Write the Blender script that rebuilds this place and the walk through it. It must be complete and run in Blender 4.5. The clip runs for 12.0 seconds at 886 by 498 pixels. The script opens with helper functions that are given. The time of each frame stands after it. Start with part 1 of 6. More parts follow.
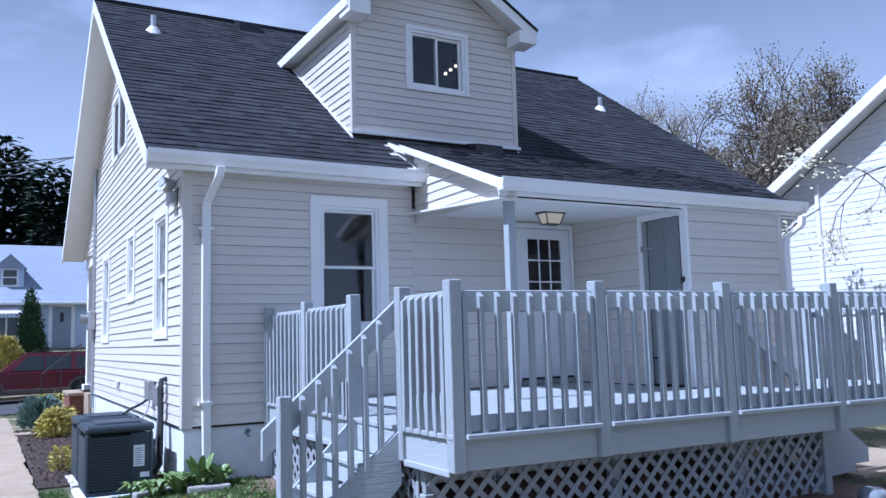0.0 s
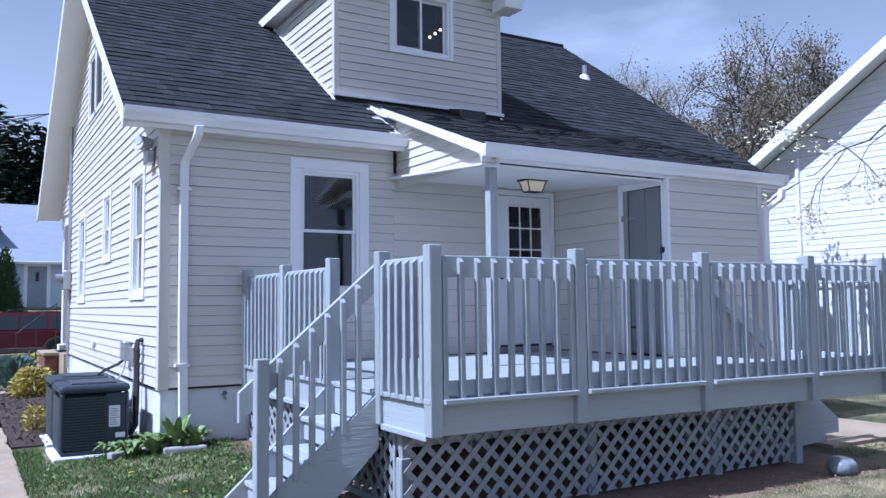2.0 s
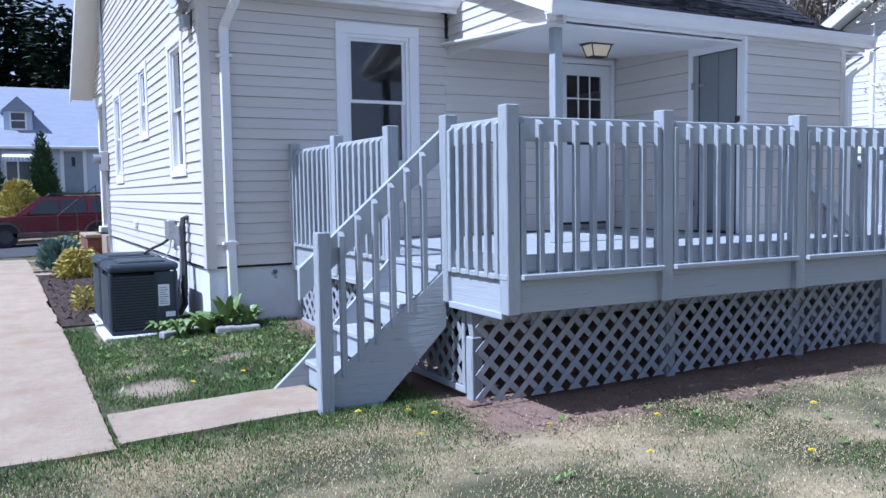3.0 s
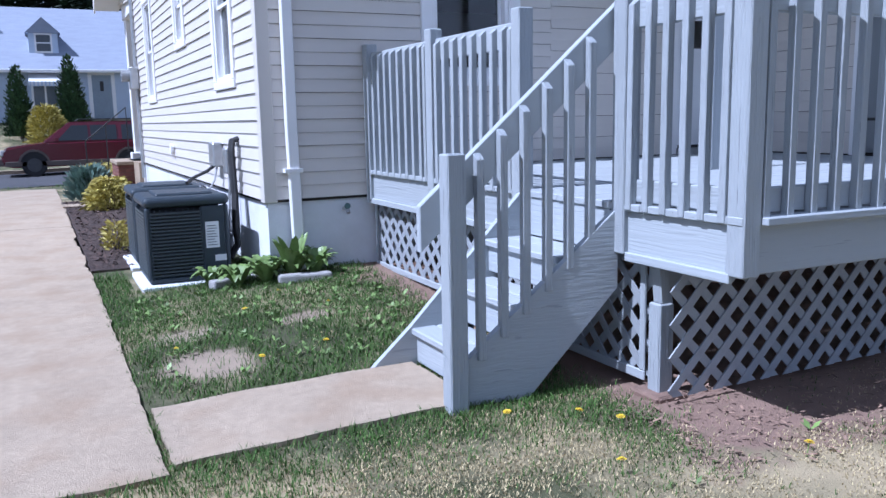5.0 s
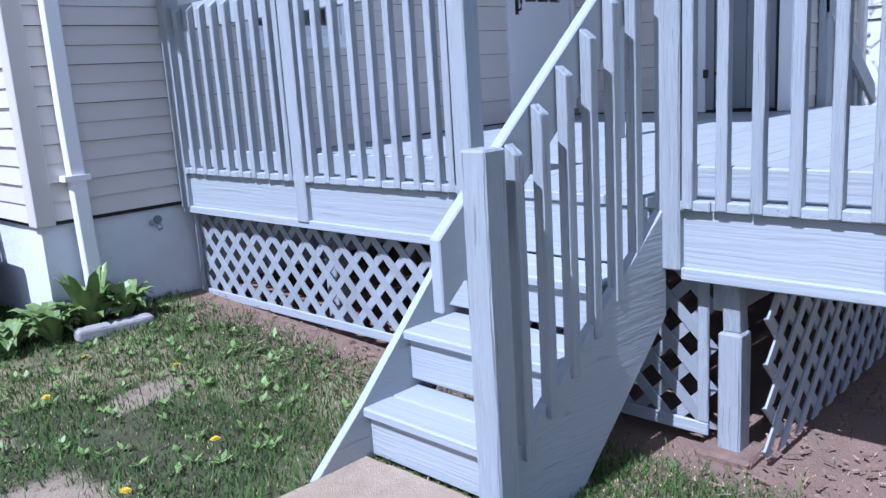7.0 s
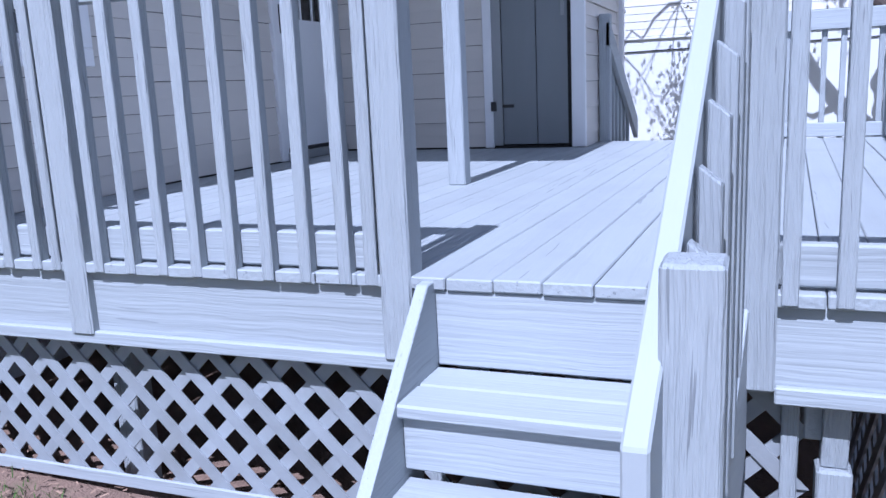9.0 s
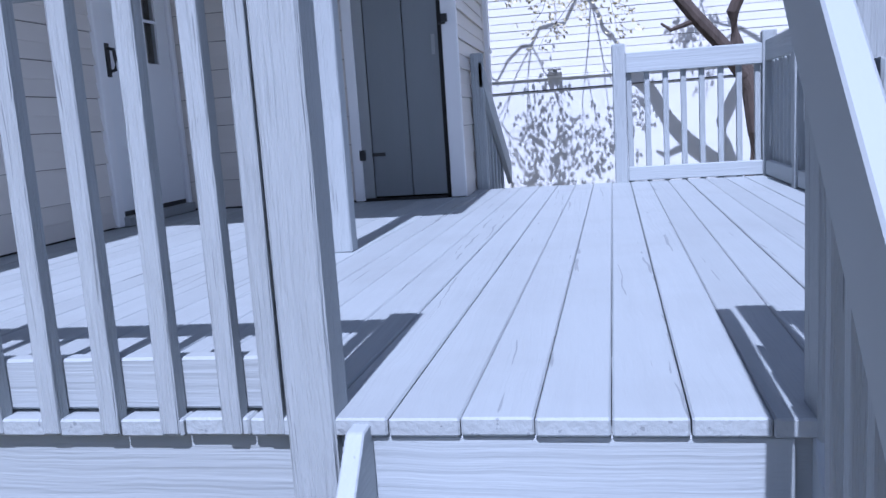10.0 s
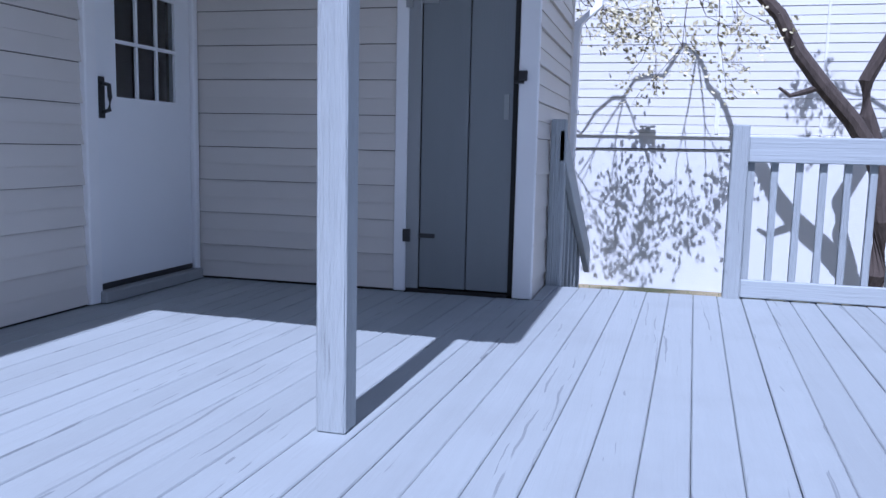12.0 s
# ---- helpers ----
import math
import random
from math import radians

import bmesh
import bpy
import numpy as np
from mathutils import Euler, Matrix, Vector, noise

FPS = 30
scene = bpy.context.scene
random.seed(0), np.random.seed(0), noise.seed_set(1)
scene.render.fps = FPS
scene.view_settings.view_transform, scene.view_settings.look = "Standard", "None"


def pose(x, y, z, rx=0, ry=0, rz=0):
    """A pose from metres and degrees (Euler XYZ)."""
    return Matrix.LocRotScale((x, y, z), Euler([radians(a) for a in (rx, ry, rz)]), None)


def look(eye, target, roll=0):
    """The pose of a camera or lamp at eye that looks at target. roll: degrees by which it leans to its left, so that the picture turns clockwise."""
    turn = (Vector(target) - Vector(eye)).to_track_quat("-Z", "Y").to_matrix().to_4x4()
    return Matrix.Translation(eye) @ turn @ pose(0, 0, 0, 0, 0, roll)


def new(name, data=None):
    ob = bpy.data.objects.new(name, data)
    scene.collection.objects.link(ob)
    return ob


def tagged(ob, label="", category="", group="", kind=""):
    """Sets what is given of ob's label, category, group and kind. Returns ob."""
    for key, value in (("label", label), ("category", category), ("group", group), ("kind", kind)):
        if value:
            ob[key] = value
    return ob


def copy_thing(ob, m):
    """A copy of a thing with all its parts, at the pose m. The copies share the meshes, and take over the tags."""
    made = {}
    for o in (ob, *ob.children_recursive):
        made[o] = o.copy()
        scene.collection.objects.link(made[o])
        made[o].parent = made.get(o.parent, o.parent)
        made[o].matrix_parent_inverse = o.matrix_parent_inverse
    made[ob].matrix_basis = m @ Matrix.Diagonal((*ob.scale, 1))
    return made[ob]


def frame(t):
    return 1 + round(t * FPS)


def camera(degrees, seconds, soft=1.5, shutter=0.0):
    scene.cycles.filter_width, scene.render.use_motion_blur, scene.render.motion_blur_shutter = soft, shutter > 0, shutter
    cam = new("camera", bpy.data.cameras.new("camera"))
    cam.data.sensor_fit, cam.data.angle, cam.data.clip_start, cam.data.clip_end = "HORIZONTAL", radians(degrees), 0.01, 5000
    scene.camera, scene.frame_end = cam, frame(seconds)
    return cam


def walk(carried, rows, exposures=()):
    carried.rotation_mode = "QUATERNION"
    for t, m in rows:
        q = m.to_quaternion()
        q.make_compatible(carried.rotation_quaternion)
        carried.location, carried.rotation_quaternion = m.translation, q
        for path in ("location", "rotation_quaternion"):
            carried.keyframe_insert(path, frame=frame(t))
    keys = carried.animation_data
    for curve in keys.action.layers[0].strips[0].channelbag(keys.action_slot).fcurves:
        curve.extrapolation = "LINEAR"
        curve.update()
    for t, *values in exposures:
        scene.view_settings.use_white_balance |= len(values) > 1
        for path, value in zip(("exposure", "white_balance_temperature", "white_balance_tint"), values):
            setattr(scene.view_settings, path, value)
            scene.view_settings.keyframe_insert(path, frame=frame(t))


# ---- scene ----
cam = camera(57.0, 12.0)
PATH = [
    (0, (0.081, 0.088, 1.444), (1.053, 1.822, 1.663), -1.6),
    (0.5, (0.081, 0.088, 1.443), (1.068, 1.815, 1.654), -1.0),
    (1, (0.085, 0.1, 1.444), (1.089, 1.818, 1.646), -0.6),
    (1.5, (0.092, 0.117, 1.444), (1.108, 1.83, 1.63), -0.4),
    (2, (0.098, 0.124, 1.433), (1.114, 1.841, 1.571), -0.6),
    (2.5, (0.111, 0.309, 1.377), (1.109, 2.042, 1.366), -0.3),
    (3, (0.104, 0.668, 1.333), (1.052, 2.424, 1.191), -0.9),
    (3.5, (0.164, 1.019, 1.284), (1.042, 2.805, 1.087), -0.8),
    (3.7, (0.202, 1.194, 1.272), (1.05, 2.994, 1.063), -0.5),
    (5.3, (0.26, 2.583, 1.24), (1.161, 4.336, 0.901), -2.0),
    (5.5, (0.246, 2.733, 1.253), (1.175, 4.469, 0.9), -2.9),
    (6, (0.194, 3.185, 1.273), (1.287, 4.811, 0.874), -3.7),
    (6.5, (0.217, 3.625, 1.273), (1.465, 5.128, 0.844), -3.4),
    (6.7, (0.223, 3.791, 1.277), (1.527, 5.247, 0.858), -3.5),
    (8.5, (0.521, 5.095, 1.306), (2.302, 5.889, 0.86), -2.5),
    (9, (0.72, 5.353, 1.331), (2.547, 6.065, 0.94), -2.6),
    (9.5, (0.986, 5.575, 1.337), (2.859, 6.196, 1.008), -3.3),
    (10, (1.311, 5.741, 1.349), (3.256, 6.092, 1.043), -3.8),
    (10.5, (1.669, 5.837, 1.346), (3.644, 6.023, 1.092), -3.2),
    (11, (1.945, 5.86, 1.364), (3.922, 6.044, 1.13), -0.6),
    (11.5, (2.32, 5.918, 1.477), (4.284, 6.195, 1.218), 0.6),
    (12, (2.479, 5.884, 1.646), (4.396, 6.396, 1.399), 1.3),
]
walk(cam, [(t, look(eye, target, roll)) for t, eye, target, roll in PATH], [(0, 0.40, 4720, 18), (2.5, 0.40, 4830, 18), (3.5, 0.43, 4860, 19), (5.5, 0.40, 4870, 20), (6.5, 0.41, 4870, 20), (8.5, 0.41, 4930, 22), (9.5, 0.25, 4880, 22), (10.5, 0.10, 4890, 22), (12, 0.06, 4870, 22)])


# ---- world, sun ----
SUN_TO = Vector((-0.72, 0.008, 1.0)).normalized()
world = bpy.data.worlds.new("world")
scene.world = world
world.use_nodes = True
wn = world.node_tree
wn.nodes.clear()
sky = wn.nodes.new("ShaderNodeTexSky")
sky.sky_type = "NISHITA"
sky.sun_disc = False
sky.sun_elevation = math.asin(SUN_TO.z)
sky.sun_rotation = math.atan2(SUN_TO.x, SUN_TO.y)
sky.air_density, sky.dust_density, sky.ozone_density = 1.3, 1.0, 2.0
cl_map = wn.nodes.new("ShaderNodeMapping")
cl_map.inputs["Scale"].default_value = (1.2, 1.2, 3.2)
cl_map.inputs["Location"].default_value = (0.4, 1.3, 0.2)
cl_co = wn.nodes.new("ShaderNodeTexCoord")
cl = wn.nodes.new("ShaderNodeTexNoise")
cl.inputs["Scale"].default_value, cl.inputs["Detail"].default_value = 1.6, 7.0
cl_r = wn.nodes.new("ShaderNodeValToRGB")
cl_r.color_ramp.elements[0].position, cl_r.color_ramp.elements[1].position = 0.40, 0.76
cl_m = wn.nodes.new("ShaderNodeMixRGB")
cl_m.inputs["Color2"].default_value = (19.3, 20.3, 22.2, 1)
# pale haze towards the horizon all round
hz_xyz = wn.nodes.new("ShaderNodeSeparateXYZ")
hz = wn.nodes.new("ShaderNodeMapRange")
hz.inputs[1].default_value, hz.inputs[2].default_value, hz.inputs[3].default_value, hz.inputs[4].default_value = 0.0, 0.56, 0.85, 0.0
hz_max = wn.nodes.new("ShaderNodeMath")
hz_max.operation = "MAXIMUM"
wn.links.new(cl_co.outputs["Generated"], hz_xyz.inputs[0])
wn.links.new(hz_xyz.outputs[2], hz.inputs[0])
wn.links.new(hz.outputs[0], hz_max.inputs[0])
wn.links.new(cl_r.outputs["Color"], hz_max.inputs[1])
bg = wn.nodes.new("ShaderNodeBackground")
bg.inputs["Strength"].default_value = 0.035
wo = wn.nodes.new("ShaderNodeOutputWorld")
for a, b in ((cl_co.outputs["Generated"], cl_map.inputs["Vector"]), (cl_map.outputs["Vector"], cl.inputs["Vector"]), (cl.outputs["Fac"], cl_r.inputs["Fac"]),
             (hz_max.outputs[0], cl_m.inputs["Fac"]), (sky.outputs["Color"], cl_m.inputs["Color1"]), (cl_m.outputs["Color"], bg.inputs["Color"]), (bg.outputs["Background"], wo.inputs["Surface"])):
    wn.links.new(a, b)
sun = bpy.data.lights.new("sun", "SUN")
sun.energy, sun.angle, sun.color = 5.0, radians(0.53), (1.0, 0.96, 0.9)
sun_ob = new("sun", sun)
sun_ob.matrix_world = look(SUN_TO * 40, (0, 0, 0))


# ---- materials ----
def mat(name, base, rough=0.6, metal=0.0, vary=0.12, grain=14.0, fine=120.0, bump=0.15, stretch=(1, 1, 1), dirt=None, dirt_amount=0.3, dirt_scale=2.0, per_object=0.0, per_island=0.0, spec=0.5, cracks=0.0, warp=0.0):
    """Procedural surface: two scales of colour variation, fine relief, optional stains and a shift from piece to piece."""
    m = bpy.data.materials.new(name)
    m.use_nodes = True
    nt = m.node_tree
    bs = nt.nodes["Principled BSDF"]
    bs.inputs["Roughness"].default_value, bs.inputs["Metallic"].default_value = rough, metal
    bs.inputs["Specular IOR Level"].default_value = spec
    geo = nt.nodes.new("ShaderNodeNewGeometry")
    mp = nt.nodes.new("ShaderNodeMapping")
    mp.inputs["Scale"].default_value = stretch
    nt.links.new(geo.outputs["Position"], mp.inputs["Vector"])
    if warp:
        sway = nt.nodes.new("ShaderNodeTexNoise")
        sway.inputs["Scale"].default_value, sway.inputs["Detail"].default_value = 3.2, 2.0
        nt.links.new(geo.outputs["Position"], sway.inputs["Vector"])
        amount_v = nt.nodes.new("ShaderNodeVectorMath")
        amount_v.operation = "MULTIPLY_ADD"
        amount_v.inputs[1].default_value = (warp, warp, warp)
        nt.links.new(sway.outputs["Color"], amount_v.inputs[0])
        nt.links.new(geo.outputs["Position"], amount_v.inputs[2])
        nt.links.new(amount_v.outputs["Vector"], mp.inputs["Vector"])
    if per_object or per_island:
        info = nt.nodes.new("ShaderNodeObjectInfo")
        off = nt.nodes.new("ShaderNodeVectorMath")
        off.operation = "ADD"
        mul = nt.nodes.new("ShaderNodeMath")
        mul.operation = "MULTIPLY"
        mul.inputs[1].default_value = 37.0
        src = info.outputs["Random"] if per_object else geo.outputs["Random Per Island"]
        nt.links.new(src, mul.inputs[0])
        nt.links.new(mp.outputs["Vector"], off.inputs[0])
        nt.links.new(mul.outputs[0], off.inputs[1])
        vec = off.outputs["Vector"]
    else:
        vec = mp.outputs["Vector"]

    def tex(scale, detail, v):
        n = nt.nodes.new("ShaderNodeTexNoise")
        n.inputs["Scale"].default_value, n.inputs["Detail"].default_value = scale, detail
        nt.links.new(v, n.inputs["Vector"])
        return n.outputs["Fac"]

    big, small = tex(grain * 0.12, 3, vec), tex(grain, 5, vec)
    add = nt.nodes.new("ShaderNodeMath")
    add.operation = "ADD"
    nt.links.new(big, add.inputs[0])
    nt.links.new(small, add.inputs[1])
    rng = nt.nodes.new("ShaderNodeMapRange")
    rng.inputs[1].default_value, rng.inputs[2].default_value = 0.6, 1.4
    rng.inputs[3].default_value, rng.inputs[4].default_value = 1 - vary, 1 + vary
    nt.links.new(add.outputs[0], rng.inputs[0])
    val = rng.outputs[0]
    if per_object or per_island:
        r2 = nt.nodes.new("ShaderNodeMapRange")
        amount = per_object or per_island
        r2.inputs[3].default_value, r2.inputs[4].default_value = 1 - amount, 1 + amount
        nt.links.new(src, r2.inputs[0])
        mm = nt.nodes.new("ShaderNodeMath")
        mm.operation = "MULTIPLY"
        nt.links.new(val, mm.inputs[0])
        nt.links.new(r2.outputs[0], mm.inputs[1])
        val = mm.outputs[0]
    hsv = nt.nodes.new("ShaderNodeHueSaturation")
    hsv.inputs["Color"].default_value = (*base, 1)
    nt.links.new(val, hsv.inputs["Value"])
    col = hsv.outputs["Color"]
    if dirt:
        d = tex(dirt_scale, 6, geo.outputs["Position"])
        dr = nt.nodes.new("ShaderNodeValToRGB")
        dr.color_ramp.elements[0].position, dr.color_ramp.elements[1].position = 0.48, 0.72
        dr.color_ramp.elements[1].color = (dirt_amount, dirt_amount, dirt_amount, 1)
        nt.links.new(d, dr.inputs["Fac"])
        mx = nt.nodes.new("ShaderNodeMixRGB")
        mx.inputs["Color2"].default_value = (*dirt, 1)
        nt.links.new(dr.outputs["Color"], mx.inputs["Fac"])
        nt.links.new(col, mx.inputs["Color1"])
        col = mx.outputs["Color"]
    if cracks:
        ck = tex(grain * 2.0, 2, vec)
        cr = nt.nodes.new("ShaderNodeValToRGB")
        cr.color_ramp.elements[0].position, cr.color_ramp.elements[1].position = 0.685, 0.705
        cr.color_ramp.elements[1].color = (cracks, cracks, cracks, 1)
        nt.links.new(ck, cr.inputs["Fac"])
        mc = nt.nodes.new("ShaderNodeMixRGB")
        mc.inputs["Color2"].default_value = (base[0] * 0.35, base[1] * 0.35, base[2] * 0.36, 1)
        nt.links.new(cr.outputs["Color"], mc.inputs["Fac"])
        nt.links.new(col, mc.inputs["Color1"])
        col = mc.outputs["Color"]
    nt.links.new(col, bs.inputs["Base Color"])
    if bump:
        f = tex(fine, 4, vec)
        bp = nt.nodes.new("ShaderNodeBump")
        bp.inputs["Strength"].default_value, bp.inputs["Distance"].default_value = bump, 0.01
        ad = nt.nodes.new("ShaderNodeMath")
        ad.operation = "ADD"
        nt.links.new(f, ad.inputs[0])
        nt.links.new(small, ad.inputs[1])
        nt.links.new(ad.outputs[0], bp.inputs["Height"])
        nt.links.new(bp.outputs["Normal"], bs.inputs["Normal"])
    return m


PAINT = (0.375, 0.403, 0.42)
WORN = (0.31, 0.325, 0.335)
wood_x = mat("painted_wood_along_x", PAINT, 0.6, spec=0.28, vary=0.022, grain=30, fine=95, bump=0.3, cracks=0.3, warp=0.025, stretch=(0.018, 1, 1), per_object=0.04, dirt=WORN, dirt_amount=0.2)
wood_y = mat("painted_wood_along_y", PAINT, 0.6, spec=0.28, vary=0.022, grain=30, fine=95, bump=0.3, cracks=0.3, warp=0.025, stretch=(1, 0.018, 1), per_object=0.04, dirt=WORN, dirt_amount=0.2)
wood_z = mat("painted_wood_upright", PAINT, 0.62, spec=0.28, vary=0.04, grain=62, fine=190, bump=0.8, cracks=0.6, warp=0.02, stretch=(1, 1, 0.022), per_object=0.05, dirt=WORN, dirt_amount=0.2)
wood_rail = mat("painted_handrail", PAINT, 0.6, spec=0.28, vary=0.03, grain=12, fine=60, bump=0.15, stretch=(0.05, 1, 0.3), dirt=WORN, dirt_amount=0.15)
lattice_paint = mat("lattice_paint", (0.30, 0.32, 0.34), 0.6, vary=0.14, dirt=(0.2, 0.2, 0.19), dirt_amount=0.4, dirt_scale=4.0, per_object=0.05)
deck_paint = mat("deck_floor_paint", (0.36, 0.387, 0.402), 0.55, spec=0.3, vary=0.045, grain=26, fine=80, bump=0.3, cracks=0.5, warp=0.04, stretch=(0.010, 1, 1), per_object=0.045, dirt=(0.30, 0.315, 0.325), dirt_amount=0.35, dirt_scale=3.0)
vinyl = mat("cream_vinyl_siding", (0.612, 0.578, 0.53), 0.45, vary=0.03, grain=3, fine=300, bump=0.04, per_object=0.015)
white_trim = mat("white_trim", (0.80, 0.80, 0.80), 0.4, vary=0.03, grain=5, bump=0.05)
soffit_white = mat("white_soffit", (0.74, 0.73, 0.71), 0.5, vary=0.03, grain=5, bump=0.05)
stucco = mat("white_painted_foundation", (0.72, 0.74, 0.77), 0.8, vary=0.05, grain=18, fine=160, bump=0.5, dirt=(0.50, 0.50, 0.48), dirt_amount=0.4)
shingle = mat("charcoal_shingle", (0.036, 0.037, 0.043), 0.95, spec=0.2, vary=0.25, grain=40, fine=400, bump=0.6, per_island=0.28)
shingle_piece = mat("charcoal_shingle_piece", (0.036, 0.037, 0.043), 0.95, spec=0.2, vary=0.25, grain=40, fine=400, bump=0.6, per_object=0.28)
# near-black colour stands in for the shade inside rooms and siding gaps
shade_black = mat("shade_near_black", (0.02, 0.019, 0.018), 0.9, vary=0.1)
grey_door = mat("grey_door_paint", (0.20, 0.215, 0.225), 0.55, vary=0.06, grain=10, bump=0.15, stretch=(1, 1, 0.1))
grey_frame = mat("grey_frame_paint", (0.29, 0.30, 0.30), 0.6, vary=0.08, grain=10, bump=0.15, stretch=(1, 1, 0.1))
white_door = mat("white_door_paint", (0.78, 0.79, 0.80), 0.35, vary=0.02, grain=4, bump=0.03)
black_metal = mat("black_metal", (0.02, 0.02, 0.022), 0.45, vary=0.1)
galv = mat("galvanised_metal", (0.45, 0.46, 0.47), 0.4, 0.8, vary=0.15)
concrete = mat("pale_concrete", (0.385, 0.305, 0.215), 0.85, vary=0.16, grain=22, fine=220, bump=0.7, dirt=(0.30, 0.205, 0.125), dirt_amount=0.6, dirt_scale=2.2)
soil = mat("bare_soil", (0.19, 0.125, 0.095), 0.95, vary=0.35, grain=20, fine=150, bump=0.9)
mulch_mat = mat("brown_mulch", (0.055, 0.037, 0.03), 0.95, vary=0.5, grain=45, fine=160, bump=1.0)
asphalt = mat("asphalt", (0.06, 0.06, 0.065), 0.9, vary=0.2, grain=20, fine=300, bump=0.4)


def glass_mat(name="window_glass"):
    m = bpy.data.materials.new(name)
    m.use_nodes = True
    b = m.node_tree.nodes["Principled BSDF"]
    b.inputs["Base Color"].default_value = (0.62, 0.66, 0.67, 1)
    b.inputs["Roughness"].default_value = 0.02
    b.inputs["Transmission Weight"].default_value = 1.0
    b.inputs["IOR"].default_value = 1.5
    return m


glass = glass_mat()


def glow(name, colour, strength):
    m = bpy.data.materials.new(name)
    m.use_nodes = True
    b = m.node_tree.nodes["Principled BSDF"]
    b.inputs["Base Color"].default_value = (*colour, 1)
    b.inputs["Emission Color"].default_value = (*colour, 1)
    b.inputs["Emission Strength"].default_value = strength
    return m


# ---- mesh helpers ----
def finish(name, bm, material, parent=None, label="", smooth=False):
    bmesh.ops.recalc_face_normals(bm, faces=bm.faces)
    me = bpy.data.meshes.new(name)
    bm.to_mesh(me)
    bm.free()
    if material:
        me.materials.append(material)
    if smooth:
        me.shade_smooth()
    ob = new(name, me)
    ob.parent = parent
    if label:
        ob["label"] = label
    return ob


part = finish


def hexa(bm, lo, hi):
    """A box from eight corners: four below, four above, in the same turning order."""
    v = [bm.verts.new(p) for p in (*lo, *hi)]
    for f in ((3, 2, 1, 0), (4, 5, 6, 7), (0, 1, 5, 4), (1, 2, 6, 5), (2, 3, 7, 6), (3, 0, 4, 7)):
        bm.faces.new([v[i] for i in f])
    return v


def box(bm, x0, y0, z0, x1, y1, z1):
    return hexa(bm, [(x0, y0, z0), (x1, y0, z0), (x1, y1, z0), (x0, y1, z0)], [(x0, y0, z1), (x1, y0, z1), (x1, y1, z1), (x0, y1, z1)])


def boxes(*dims):
    bm = bmesh.new()
    for d in dims:
        box(bm, *d)
    return bm


def soft_box(x0, y0, z0, x1, y1, z1, r=0.004, seg=1):
    bm = bmesh.new()
    box(bm, x0, y0, z0, x1, y1, z1)
    bmesh.ops.bevel(bm, geom=bm.edges[:], offset=r, segments=seg, affect="EDGES", profile=0.5)
    return bm


def prism(bm, pts, axis, a0, a1):
    """A polygon drawn in the two other axes, drawn out along axis."""
    def at(p, a):
        q = list(p)
        q.insert("xyz".index(axis), a)
        return q
    lo, hi = [bm.verts.new(at(p, a0)) for p in pts], [bm.verts.new(at(p, a1)) for p in pts]
    bm.faces.new(lo[::-1])
    bm.faces.new(hi)
    for i in range(len(pts)):
        j = (i + 1) % len(pts)
        bm.faces.new((lo[i], lo[j], hi[j], hi[i]))


def prism_bm(pts, axis, a0, a1, r=0.0):
    bm = bmesh.new()
    prism(bm, pts, axis, a0, a1)
    if r:
        bmesh.ops.bevel(bm, geom=bm.edges[:], offset=r, segments=1, affect="EDGES")
    return bm


def tube(bm, pts, radii, sides=8):
    """A round tube along points; radii one number or one for each point."""
    pts = [Vector(p) for p in pts]
    if not isinstance(radii, (list, tuple)):
        radii = [radii] * len(pts)
    rings = []
    for i, p in enumerate(pts):
        d = (pts[min(i + 1, len(pts) - 1)] - pts[max(i - 1, 0)]).normalized()
        q = d.to_track_quat("Z", "Y")
        rings.append([bm.verts.new(p + q @ Vector((radii[i] * math.cos(2 * math.pi * k / sides), radii[i] * math.sin(2 * math.pi * k / sides), 0))) for k in range(sides)])
    for a, b in zip(rings, rings[1:]):
        for k in range(sides):
            bm.faces.new((a[k], a[(k + 1) % sides], b[(k + 1) % sides], b[k]))
    bm.faces.new(rings[0][::-1])
    bm.faces.new(rings[-1])


def tubes(*runs, sides=8):
    bm = bmesh.new()
    for pts, r in runs:
        tube(bm, pts, r, sides)
    return bm


def thing(name, label, category, group="", at=(0, 0, 0), kind=""):
    e = new(name)
    e.location = at
    return tagged(e, label, category, group, kind)


def holed(bm, axis, a0, a1, c0, c1, z0, z1, holes):
    """A wall slab along axis from c0 to c1 and z0 to z1, a0 to a1 thick, with rectangular holes (u0, u1, z0, z1)."""
    us = sorted({c0, c1, *[h[0] for h in holes], *[h[1] for h in holes]})
    zs = sorted({z0, z1, *[h[2] for h in holes], *[h[3] for h in holes]})
    for u, u2 in zip(us, us[1:]):
        for z, z2 in zip(zs, zs[1:]):
            mu, mz = (u + u2) / 2, (z + z2) / 2
            if any(h[0] < mu < h[1] and h[2] < mz < h[3] for h in holes):
                continue
            if axis == "x":
                box(bm, u, a0, z, u2, a1, z2)
            else:
                box(bm, a0, u, z, a1, u2, z2)


COURSE = 0.102


